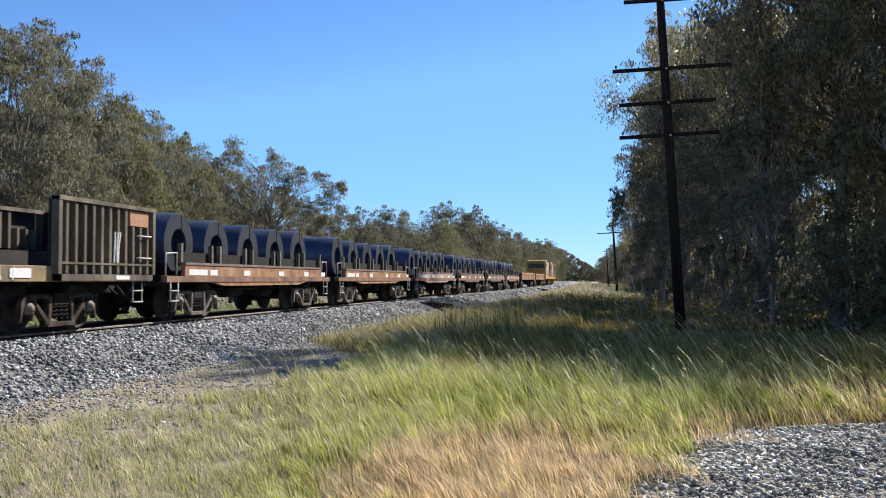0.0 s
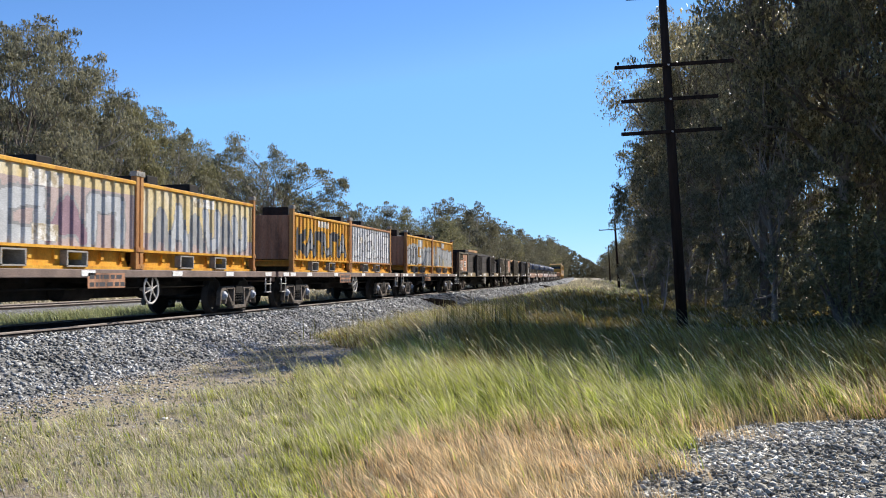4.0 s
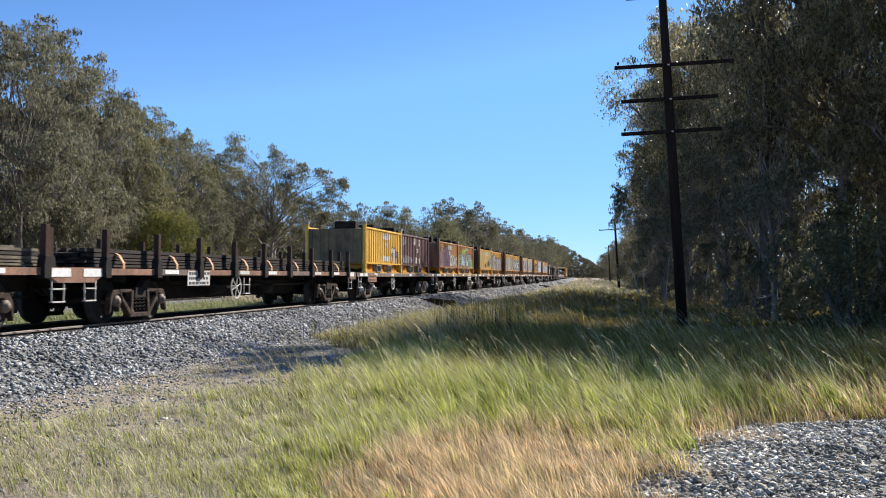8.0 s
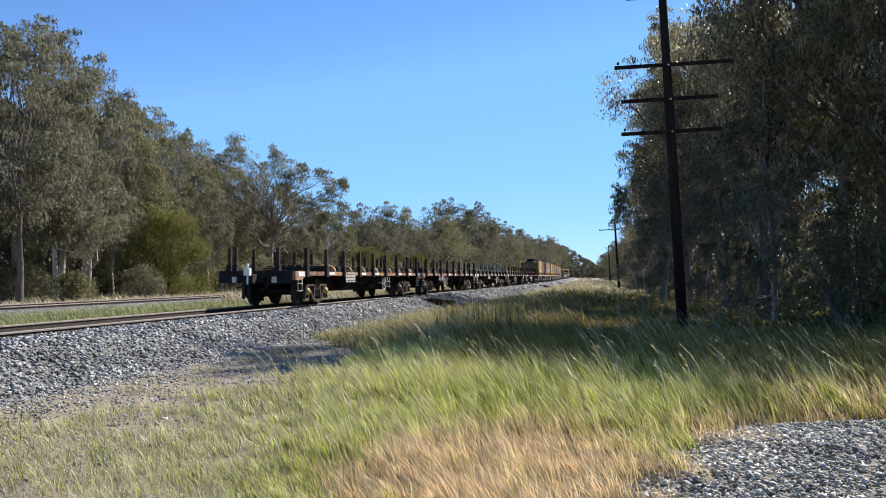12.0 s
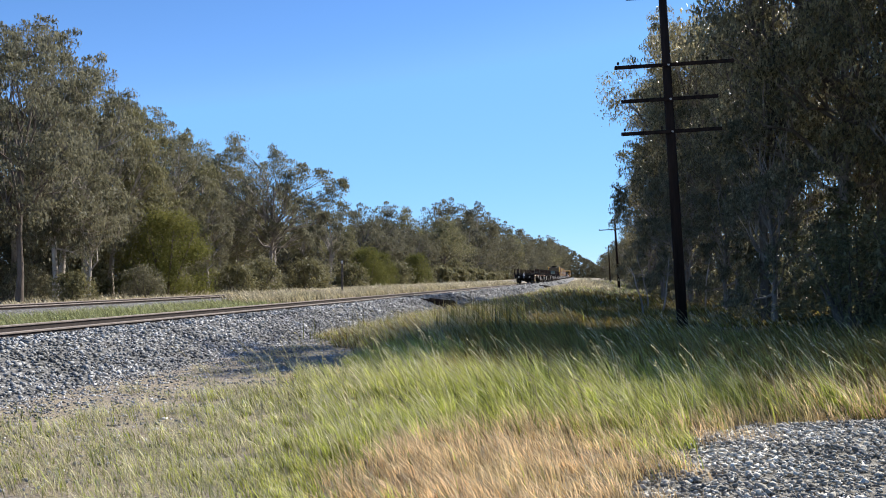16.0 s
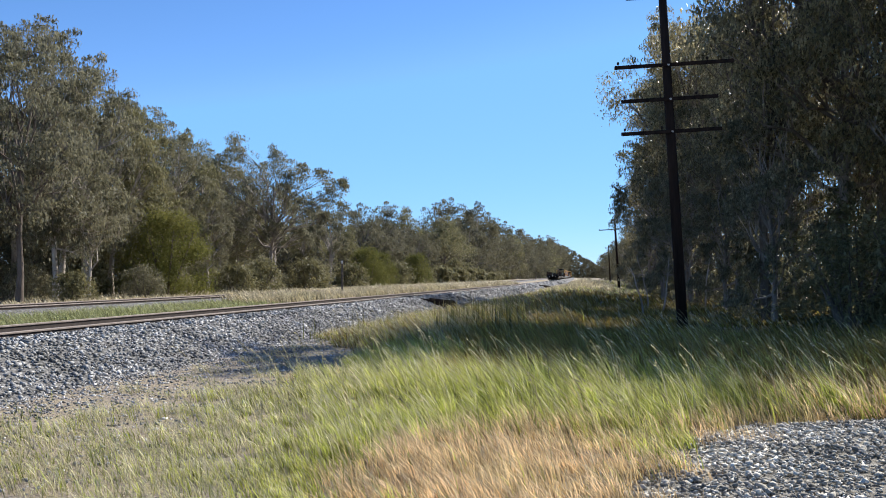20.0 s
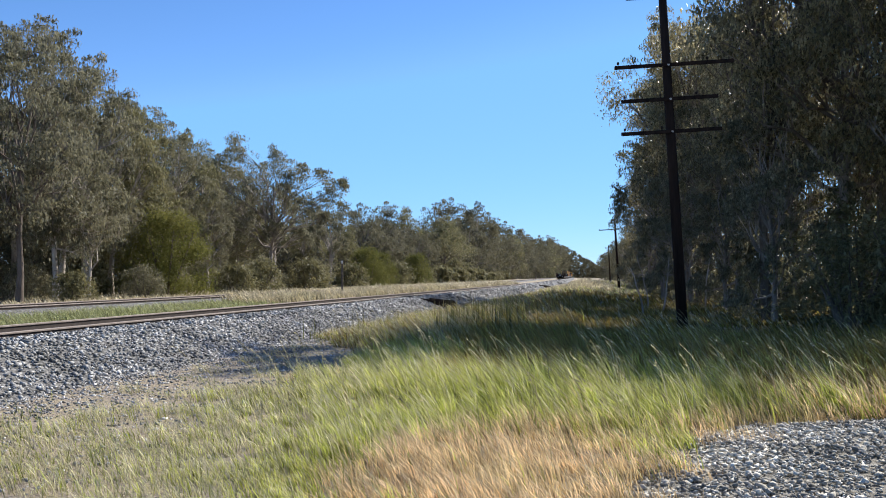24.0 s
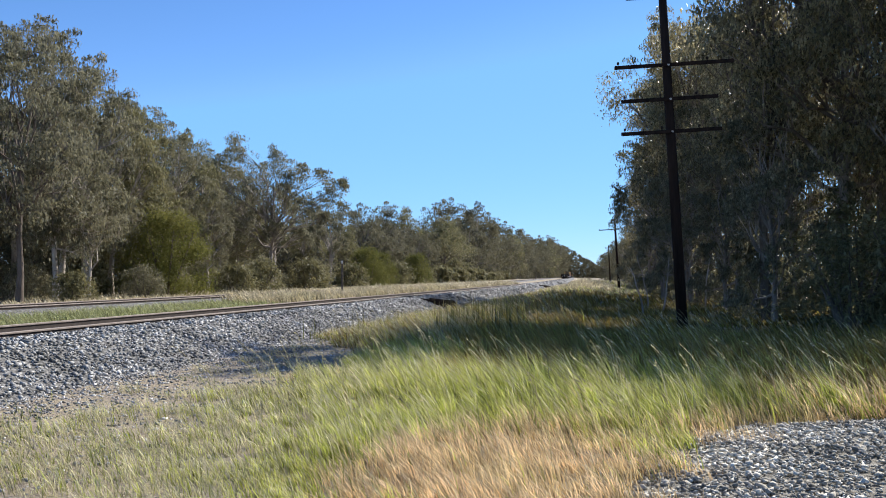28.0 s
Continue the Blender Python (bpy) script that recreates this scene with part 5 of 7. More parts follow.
def locomotive(s):
    L = 20.0
    w = thing("diesel_locomotive", "yellow and grey diesel locomotive with a full-width cab at the end", "locomotive", s, group="locomotives")
    bm = bm_new()
    box(bm, -1.40, 1.40, -L / 2 + 0.3, L / 2 - 0.3, 1.05, 1.45)
    part("underframe", bm, M_LOCO, w, bevel=0.03)
    bm = bm_new()
    prism_x(bm, [(-L / 2 + 3.2, 1.45), (L / 2 - 3.4, 1.45), (L / 2 - 3.4, 3.75), (-L / 2 + 3.2, 3.75)], -1.15, 1.15)
    part("engine_hood", bm, M_LOCO_GREY, w, "grey engine hood", bevel=0.12)
    for e in (1, -1):
        bm = bm_new()
        a, b = e * (L / 2 - 3.4), e * (L / 2 - 0.55)
        pts = [(a, 1.45), (b, 1.45), (b, 2.55), (b - e * 0.30, 3.45), (b - e * 0.65, 3.80), (b - e * 1.2, 3.92), (a, 3.92)]
        prism_x(bm, pts, -1.42, 1.42)
        cab = part("cab", bm, M_LOCO, w, "yellow driver's cab", bevel=0.06)
        bm = bm_new()
        box(bm, -1.15, 1.15, b - e * 0.26, b + e * 0.01, 2.70, 3.30)
        part("windscreen", bm, M_GLASS, cab)
        for sgn in (1, -1):
            bm = bm_new()
            box(bm, sgn * 1.40, sgn * 1.43, a + e * 0.6, a + e * 1.5, 2.75, 3.45)
            part("side_window", bm, M_GLASS, cab)
        bm = bm_new()
        box(bm, -1.3, 1.3, e * (L / 2 - 0.3) - 0.05, e * (L / 2 - 0.3) + 0.05, 0.35, 1.1)
        part("pilot", bm, M_LOCO, w)
    for k in range(6):
        y = -L / 2 + 4.4 + 2.0 * k
        bm = bm_new()
        box(bm, 1.145, 1.165, y, y + 1.5, 1.7, 3.2)
        part("hood_door", bm, M_LOCO_GREY if k % 3 else M_WHITE, w)
    bm = bm_new()
    for y in np.linspace(-L / 2 + 3.6, L / 2 - 3.6, 9):
        tube(bm, [(1.36, y, 1.45), (1.36, y, 2.4)], 0.02, 5)
    tube(bm, [(1.36, -L / 2 + 3.6, 2.4), (1.36, L / 2 - 3.6, 2.4)], 0.02, 5)
    part("handrail", bm, M_STEP, w)
    bm = bm_new()
    tube(bm, [(0, -2.2, 0.75), (0, 2.2, 0.75)], 0.55, 14)
    part("fuel_tank", bm, M_BLACK, w)
    for e in (1, -1):
        bogie(w, e * 6.2, s, M_BOGIE, M_CAP_BROWN, False)
        bogie(w, e * 4.6, s, M_BOGIE, M_CAP_BROWN, False)
        c = part("coupler", cached("coupler", coupler_mesh), None, w, at=(0, e * (L / 2 - 0.2), 0))
        if e < 0:
            c.rotation_euler = (0, 0, math.pi)


# ---- the train in order, from the front ----
locomotive(165.5)
locomotive(144.9)
low_wagon(124.4)
low_wagon(105.0)
for k in range(6):
    coil_wagon(87.8 - 12.65 * k, (M_SILL_ORANGE, M_SILL_BROWN, M_SILL_BROWN, M_PINK, M_SILL_ORANGE, M_SILL_ORANGE)[k], 5, k)

plate_wagon(6.45, [(-11.55, -7.9), (-4.7, -1.0), (2.0, 5.7), (8.15, 11.55)], [M_PANEL_BROWN, M_PANEL_BROWN, M_PANEL_DARK, M_PANEL_BROWN], M_SILL_KHAKI,
            [(-4.5, 5.9, 2.28, M_STEEL_LIGHT, "high stack of grey steel plates under a rusted plate"), (-7.7, -6.3, 2.2, M_STEEL_LIGHT, "stack of dark grey steel plates"), (-6.2, -4.7, 1.62, M_STEEL, "low stack of dark grey steel plates"), (6.1, 7.7, 1.5, M_STEEL, "low stack of dark steel plates"), (-11.2, -8.0, 1.9, M_STEEL, "short stack of dark steel plates"),
             (8.2, 11.2, 1.5, M_STEEL, "low stack of dark steel plates")],
            [(0.52, 0.94, 1.30, M_PANEL_RUST), None, None, (0.72, 0.93, 2.05, M_PANEL_RUST)])
plate_wagon(-17.2, [(-11.55, -8.1), (-4.1, -1.7), (2.4, 4.8), (8.3, 11.55)], [M_PANEL_BROWN, M_PANEL_DARK, M_PANEL_DARK, M_PANEL_BROWN], M_SILL_KHAKI,
            [(-7.9, 6.95, 2.60, M_STEEL, "high stack of dark brown steel plates with loose rusted plates"), (7.0, 8.1, 2.18, M_STEEL, "lower stack of dark steel plates"), (-11.2, -8.3, 2.2, M_STEEL, "stack of dark steel plates"),
             (8.4, 11.2, 1.9, M_STEEL, "stack of dark steel plates")],
            [(0.46, 0.93, 1.28, M_PANEL_RUST), None, None, (0.80, 0.95, 2.0, M_PANEL_BROWN)], ("CRM2", 5.45))

loose_plate(-17.2, -6.4, -2.6, 2.60, 0.16, M_STEEL_RUST, "rust-orange steel plate lying on a dark stack")
loose_plate(-17.2, -7.7, -6.6, 2.60, 0.10, M_PANEL_DARK, "short dark plate end on a dark stack")
loose_plate(6.45, -5.9, 6.0, 2.28, 0.22, M_STEEL_RUST, "long rust-orange steel plate lying on a stack")

FLATS = [-36.15, -51.4, -66.6, -81.8, -97.0, -112.35, -127.45]
for k, s in enumerate(FLATS):
    container_flat(s, M_BOGIE_PALE, M_CAP_BLUE if k != 5 else M_STEP, (-2.2, 0.6, 0.5, 1.4, 1.8, -1.2, -1.6)[k], M_SILL_BROWN if k != 5 else M_SILL_KHAKI, (-2.2, -1.5, -2.0, -1.0, -3.0, 3.3, -6.0)[k])

LAB = [(2.45, 3.55, 1.10, 1.32, LABL)]
BOXES = [
    # wagon, rear or front, label, base, second base, pieces, labels, rails, ends, posts
    (0, -1, "yellow open coil container with grey sprayed lettering", M_YELLOW, M_YELLOW_FADED,
     [(0.35, 2.4, 4, 0.15, 0.75, 0.13, DARK, (SILV, GREY), SILV), (3.6, 5.8, 4, 0.15, 0.7, 0.12, GREY, (SILV, SILV), SILV)],
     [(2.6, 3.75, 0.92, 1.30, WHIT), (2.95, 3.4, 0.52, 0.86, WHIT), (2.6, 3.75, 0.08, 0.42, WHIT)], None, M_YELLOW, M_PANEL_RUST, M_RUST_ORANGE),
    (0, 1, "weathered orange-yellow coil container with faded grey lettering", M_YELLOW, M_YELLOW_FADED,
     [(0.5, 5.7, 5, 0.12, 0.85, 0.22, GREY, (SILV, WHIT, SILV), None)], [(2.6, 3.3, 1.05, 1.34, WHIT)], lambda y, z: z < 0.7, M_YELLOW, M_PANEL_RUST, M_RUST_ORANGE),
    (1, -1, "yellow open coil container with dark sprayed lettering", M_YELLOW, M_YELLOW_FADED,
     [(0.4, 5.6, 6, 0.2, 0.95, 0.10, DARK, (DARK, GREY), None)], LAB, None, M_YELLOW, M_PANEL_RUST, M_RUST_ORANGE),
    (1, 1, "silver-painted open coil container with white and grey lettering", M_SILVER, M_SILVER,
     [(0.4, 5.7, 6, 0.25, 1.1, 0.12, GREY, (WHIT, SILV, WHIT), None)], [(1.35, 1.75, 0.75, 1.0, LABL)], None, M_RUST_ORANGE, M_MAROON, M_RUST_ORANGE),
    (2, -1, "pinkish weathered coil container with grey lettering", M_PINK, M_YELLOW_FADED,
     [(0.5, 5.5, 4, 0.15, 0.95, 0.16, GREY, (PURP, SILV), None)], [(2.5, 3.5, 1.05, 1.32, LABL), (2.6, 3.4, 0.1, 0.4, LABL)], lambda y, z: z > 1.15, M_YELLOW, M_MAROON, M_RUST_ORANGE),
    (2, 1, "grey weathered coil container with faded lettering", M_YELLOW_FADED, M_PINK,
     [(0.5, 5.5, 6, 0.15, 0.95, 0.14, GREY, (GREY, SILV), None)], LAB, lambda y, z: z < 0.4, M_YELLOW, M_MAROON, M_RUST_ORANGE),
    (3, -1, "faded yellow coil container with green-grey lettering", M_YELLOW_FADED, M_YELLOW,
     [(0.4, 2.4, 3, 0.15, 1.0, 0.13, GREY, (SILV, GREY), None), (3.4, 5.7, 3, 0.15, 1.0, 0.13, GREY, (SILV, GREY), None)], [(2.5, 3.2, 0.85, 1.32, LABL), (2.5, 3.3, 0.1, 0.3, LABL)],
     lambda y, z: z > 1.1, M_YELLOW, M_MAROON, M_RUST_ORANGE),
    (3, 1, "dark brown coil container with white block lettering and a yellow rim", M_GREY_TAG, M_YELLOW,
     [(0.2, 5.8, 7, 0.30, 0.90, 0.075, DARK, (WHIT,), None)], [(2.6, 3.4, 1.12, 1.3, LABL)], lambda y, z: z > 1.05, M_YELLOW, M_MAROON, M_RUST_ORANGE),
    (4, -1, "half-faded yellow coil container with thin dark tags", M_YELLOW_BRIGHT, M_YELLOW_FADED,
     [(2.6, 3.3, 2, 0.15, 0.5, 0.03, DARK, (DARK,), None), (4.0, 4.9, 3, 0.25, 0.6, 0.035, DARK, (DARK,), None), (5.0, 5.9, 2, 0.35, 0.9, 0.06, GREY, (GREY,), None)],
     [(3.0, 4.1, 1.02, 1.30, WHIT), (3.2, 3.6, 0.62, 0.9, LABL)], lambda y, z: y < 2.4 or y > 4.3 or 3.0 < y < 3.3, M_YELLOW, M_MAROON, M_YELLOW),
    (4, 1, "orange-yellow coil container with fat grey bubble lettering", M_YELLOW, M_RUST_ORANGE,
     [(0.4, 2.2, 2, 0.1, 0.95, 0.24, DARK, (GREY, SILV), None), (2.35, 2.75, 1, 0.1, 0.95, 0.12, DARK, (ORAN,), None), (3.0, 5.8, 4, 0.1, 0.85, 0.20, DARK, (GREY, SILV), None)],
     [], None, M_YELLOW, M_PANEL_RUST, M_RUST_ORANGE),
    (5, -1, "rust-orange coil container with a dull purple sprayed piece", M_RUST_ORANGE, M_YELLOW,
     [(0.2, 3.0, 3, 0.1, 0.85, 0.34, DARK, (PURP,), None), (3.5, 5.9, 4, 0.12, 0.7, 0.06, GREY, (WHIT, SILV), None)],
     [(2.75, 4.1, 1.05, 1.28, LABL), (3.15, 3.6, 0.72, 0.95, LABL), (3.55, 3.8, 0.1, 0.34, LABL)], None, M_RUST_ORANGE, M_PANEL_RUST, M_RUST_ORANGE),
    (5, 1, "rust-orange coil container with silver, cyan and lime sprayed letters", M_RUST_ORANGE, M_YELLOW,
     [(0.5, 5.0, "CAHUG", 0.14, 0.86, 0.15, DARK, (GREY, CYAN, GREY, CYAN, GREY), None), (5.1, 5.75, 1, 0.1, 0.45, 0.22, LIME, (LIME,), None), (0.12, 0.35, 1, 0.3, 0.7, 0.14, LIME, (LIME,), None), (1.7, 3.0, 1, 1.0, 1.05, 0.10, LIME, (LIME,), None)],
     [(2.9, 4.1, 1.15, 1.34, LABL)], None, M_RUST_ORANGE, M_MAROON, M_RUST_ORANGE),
    # khaki ends here: yellow paint with the shade put into its colour
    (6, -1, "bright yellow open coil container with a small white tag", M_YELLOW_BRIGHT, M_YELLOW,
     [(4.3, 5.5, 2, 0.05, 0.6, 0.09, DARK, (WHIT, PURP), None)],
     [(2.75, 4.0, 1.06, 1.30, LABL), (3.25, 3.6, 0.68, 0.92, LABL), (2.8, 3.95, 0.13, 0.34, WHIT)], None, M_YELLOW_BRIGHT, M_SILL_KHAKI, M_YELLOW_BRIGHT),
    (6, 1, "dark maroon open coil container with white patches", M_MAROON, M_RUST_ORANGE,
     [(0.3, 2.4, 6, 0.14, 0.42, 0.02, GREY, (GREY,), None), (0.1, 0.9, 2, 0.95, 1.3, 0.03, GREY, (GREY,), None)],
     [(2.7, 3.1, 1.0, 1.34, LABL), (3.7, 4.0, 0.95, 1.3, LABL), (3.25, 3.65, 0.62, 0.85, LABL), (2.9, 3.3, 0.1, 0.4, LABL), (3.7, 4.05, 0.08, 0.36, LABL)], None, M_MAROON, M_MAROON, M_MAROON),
]
for k, (wagon_no, side, label, base, second, pieces, labels, halves, rail_m, end_m, post_m) in enumerate(BOXES):
    y = side * 3.07 - 0.05
    s = FLATS[wagon_no]
    container(s, y, label, base, second, painted(CL, CH, k + 3, pieces, labels, halves), rail_m, end_m, post_m)
    container_coils(s, (y - 1.1, y + 1.0) if k % 3 else (y - 1.5, y + 1.3), 2.12 + 0.05 * (k % 2))

BROWN_SILLS = [M_SILL_RUST, M_SILL_RUST, M_SILL_BROWN, M_SILL_RUST]
stake_wagon(-144.2, BROWN_SILLS, M_STAKE, 0.42, -1.7, -4.6, M_CAP_BROWN)
stake_wagon(-162.1, [M_SILL_RUST, M_PANEL_RUST, M_SILL_RUST], M_STAKE, 0.42, -2.2, 4.5, M_CAP_BROWN, load_mat=M_PANEL_BROWN)
stake_wagon(-180.4, [M_GREEN_PAINT, M_SILL_RUST, M_GREEN_PAINT], M_GREEN_PAINT, 0.40, 2.3, -3.2, M_CAP_BROWN)
stake_wagon(-198.6, [M_SILL_ORANGE, M_SILL_ORANGE, M_SILL_RUST], M_STAKE, 0.36, -2.4, -4.4, M_CAP_BROWN)
stake_wagon(-216.9, [M_SILL_ORANGE, M_SILL_RUST, M_SILL_ORANGE], M_STAKE, 0.30, 2.1, -3.7, M_CAP_YELLOW, tail=True, gap=2.6)
# ======== trees ========
def leaves_at(rs, p, size, droop):
    """A narrow leaf at each point, hanging by the droop: corners (n, 3, 3)."""
    n = len(p)
    ang = rs.uniform(0, 2 * math.pi, n)
    tilt = -droop + rs.normal(0, 0.55, n)
    way = np.stack([np.cos(ang) * np.cos(tilt), np.sin(ang) * np.cos(tilt), np.sin(tilt)], -1)
    side = np.stack([-np.sin(ang), np.cos(ang), rs.normal(0, 0.6, n)], -1)
    side /= np.linalg.norm(side, axis=1)[:, None]
    l = (size * rs.uniform(0.6, 1.4, n))[:, None]
    w = l * rs.uniform(0.16, 0.30, n)[:, None]
    return np.stack([p - way * l * 0.5 + side * w, p - way * l * 0.5 - side * w, p + way * l * 0.5], 1)


def leaf_cloud(rs, centres, radii, per, size, droop=0.75):
    """Leaves strewn in loose round clumps."""
    c, r = np.repeat(np.array(centres), per, axis=0), np.repeat(np.array(radii), per)[:, None]
    d = rs.normal(size=c.shape)
    d /= np.linalg.norm(d, axis=1)[:, None] + 1e-9
    return leaves_at(rs, c + d * (r * rs.rand(len(c), 1) ** 0.5) * np.array([1, 1, 0.8]), size, droop)


def leaf_domes(rs, centres, radii, per, size, droop=1.0):
    """Leaves on the upper shell of flattened domes, with a ragged hanging skirt."""
    c, r = np.repeat(np.array(centres), per, axis=0), np.repeat(np.array(radii), per)[:, None]
    d = rs.normal(size=c.shape)
    d /= np.linalg.norm(d, axis=1)[:, None] + 1e-9
    flip = (d[:, 2] < 0) & (rs.rand(len(d)) < 0.40)
    d[flip, 2] *= -1
    p = c + d * (r * (0.25 + 0.75 * rs.rand(len(c), 1) ** 0.6)) * np.array([1, 1, 0.9])
    under = d[:, 2] < 0
    p[under, 2] -= 0.9 * r[under, 0] * rs.rand(under.sum()) ** 1.5
    return leaves_at(rs, p, size, droop)


def crown_lobes(rs, height, foot, wide, n, big=(0.055, 0.10)):
    """Places and sizes of the rounded heads of foliage that make up a gum's crown."""
    out, tries = [], 0
    while len(out) < n and tries < 5000:
        tries += 1
        t, a, q = rs.rand() ** 0.85, rs.rand() * 6.28, rs.rand() ** 0.4
        r = height * rs.uniform(*big)
        z = height * (foot + (1.0 - foot) * t) - r * 0.7
        w = wide * height * math.sin(math.pi * min(1.0, 0.14 + 0.82 * t)) ** 0.75 * q
        p = np.array([w * math.cos(a), w * math.sin(a), z])
        if all(np.linalg.norm(p - o) > 0.66 * (r + ro) for o, ro in out):
            out.append((p, r))
    return out


def bent(p0, p1, sag, rs, n=5, wob=0.05):
    """A limb's line from p0 to p1, first rising steeply, then leaning out, a little crooked."""
    length = np.linalg.norm(p1 - p0)
    mid = p0 + (p1 - p0) * np.array([0.30, 0.30, 0.55 + sag])
    out = []
    for k in range(n + 1):
        t = k / n
        p = (1 - t) ** 2 * p0 + 2 * t * (1 - t) * mid + t * t * p1
        out.append(p + (rs.normal(0, wob * length, 3) if 0 < k < n else 0))
    return out


def tree_meshes(key, seed, height, lobes, subs, per, size, leaf_mat, bark_mat, fork=0.25, thick=0.0135, lean=0.0):
    """A gum: a trunk that forks into crooked limbs, each carrying a rounded head of hanging foliage."""
    rs = np.random.RandomState(seed)
    bm = bm_new()
    r0 = height * thick
    top = np.array([lean + rs.normal(0, 0.02) * height, rs.normal(0, 0.02) * height, height * 0.72])
    base = np.array([0.0, 0.0, -0.2])
    spine = bent(base, top, 0.1, rs, 7, 0.012)
    tube(bm, spine, [r0 * (1.25 if k == 0 else 1 - 0.80 * k / 7) for k in range(8)], 8, cap=False)
    centres, radii = [], []
    for c, r in lobes:
        at = max(fork * rs.uniform(0.8, 1.25), min(0.62, (c[2] / height) * rs.uniform(0.35, 0.62)))
        k = min(6.999, at / 0.72 * 7)
        i = int(k)
        p0 = spine[i] + (spine[i + 1] - spine[i]) * (k - i)
        line = bent(p0, c, rs.uniform(-0.10, 0.15), rs)
        rr = max(0.035, r0 * (0.24 + 0.26 * r / (0.1 * height)) * (1.15 - at))
        tube(bm, line, [rr * (1 - 0.75 * j / 5) for j in range(6)], 5, cap=False)
        for j in range(subs):
            d = rs.normal(size=3)
            d /= np.linalg.norm(d) + 1e-9
            if d[2] < -0.75:
                d[2] *= -0.7
            e = c + d * r * rs.uniform(0.5, 1.0) * np.array([1.05, 1.05, 1.0])
            centres.append(e)
            radii.append(r * rs.uniform(0.34, 0.60))
            if j % 2 == 0:
                q = line[rs.randint(2, 5)]
                tube(bm, [q, (q + e) / 2 + rs.normal(0, 0.12 * r, 3), e], [rr * 0.42, rr * 0.3, 0.008], 3, cap=False)
    trunk = done(bm, "trunk", bark_mat)
    crown = soup("crown", leaf_domes(rs, centres, radii, per, size), leaf_mat)
    CACHE[key] = (trunk, crown)


def tree(key, x, y, turn, scale, label, stretch=1.0, group="", category="tree", name="gum_tree"):
    t = new(name)
    tagged(t, label, category, group)
    t.matrix_basis = pose(x, y, ground_height(x, y) - 0.05, 0, 0, turn) @ Matrix.Diagonal((scale, scale, scale * stretch, 1))
    trunk, crown = CACHE[key]
    part("trunk", trunk, None, t)
    part("crown", crown, None, t)
    return t


def gum_kind(key, seed, height, foot, wide, heads, subs, per, size, leaf_mat, bark_mat, big=(0.055, 0.10), **more):
    lobes = crown_lobes(np.random.RandomState(seed + 500), height, foot, wide, heads, big)
    tree_meshes(key, seed, height, lobes, subs, per, size, leaf_mat, bark_mat, **more)


# near gums, dark and dense
gum_kind("near_a", 21, 17, 0.26, 0.25, 26, 9, 120, 0.15, M_LEAF_DARK, M_BARK_NEAR)
gum_kind("near_b", 22, 16, 0.30, 0.25, 26, 9, 120, 0.15, M_LEAF_DARK, M_BARK_NEAR)
gum_kind("near_c", 23, 9, 0.10, 0.28, 22, 8, 95, 0.13, M_LEAF, M_BARK_GUM, fork=0.12)
gum_kind("near_slim", 26, 17, 0.40, 0.15, 18, 9, 110, 0.15, M_LEAF_DARK, M_BARK_NEAR, thick=0.010)
# coarse kind for added trees out of view that only shade the grass
gum_kind("near_unseen", 24, 17, 0.20, 0.26, 22, 7, 85, 0.24, M_LEAF_DARK, M_BARK_NEAR)
# gums across the line
gum_kind("far_a", 31, 14, 0.22, 0.22, 25, 8, 110, 0.17, M_LEAF, M_BARK_PALE)
gum_kind("far_b", 32, 12, 0.34, 0.26, 18, 8, 110, 0.17, M_LEAF, M_BARK_PALE, fork=0.20)
gum_kind("far_c", 33, 13, 0.24, 0.23, 24, 8, 110, 0.17, M_LEAF_OLIVE, M_BARK_PALE)
gum_kind("far_tall", 36, 14, 0.34, 0.20, 24, 8, 110, 0.16, M_LEAF, M_BARK, thick=0.0125)
gum_kind("far_fork", 37, 8, 0.34, 0.22, 13, 7, 70, 0.14, M_LEAF, M_BARK_PALE, fork=0.15, thick=0.013)
gum_kind("far_low", 35, 13, 0.12, 0.25, 20, 7, 80, 0.26, M_LEAF, M_BARK)
# the open, spreading gum that stands alone at the end of the near row: head by head (x, height, radius)
SPREAD = ((-2.7, 12.3, 1.0), (-4.2, 12.0, 0.9), (-4.7, 10.3, 1.3), (-2.0, 10.3, 1.4), (0.4, 11.5, 0.75), (0.2, 9.8, 1.3), (2.1, 10.2, 0.85), (2.4, 8.6, 1.2),
          (4.3, 9.7, 0.8), (5.9, 9.1, 0.65), (5.0, 7.9, 0.85), (4.6, 6.3, 0.65), (3.1, 6.9, 0.9), (0.9, 7.4, 1.1), (-1.5, 7.9, 1.3), (-4.0, 7.9, 1.3),
          (-5.9, 10.2, 1.0), (-6.3, 8.4, 1.2), (-4.4, 5.6, 1.2), (-2.0, 5.6, 1.1), (0.4, 5.0, 0.9), (2.8, 4.8, 0.7))
rs = np.random.RandomState(340)
tree_meshes("far_d", 34, 13, [(np.array([x, rs.uniform(-2.6, 2.6), z]), 1.22 * r) for x, z, r in SPREAD], 10, 125, 0.16, M_LEAF, M_BARK_GUM, fork=0.16, thick=0.016)
# distant gums
gum_kind("dist_a", 41, 14, 0.16, 0.27, 14, 8, 88, 0.30, M_LEAF_FAR, M_BARK_GUM, (0.10, 0.17))
gum_kind("dist_b", 42, 13, 0.18, 0.31, 14, 8, 88, 0.30, M_LEAF_FAR, M_BARK_GUM, (0.10, 0.17))
gum_kind("dist_c", 43, 14, 0.16, 0.27, 14, 8, 88, 0.30, M_LEAF_OLIVE, M_BARK, (0.10, 0.17))


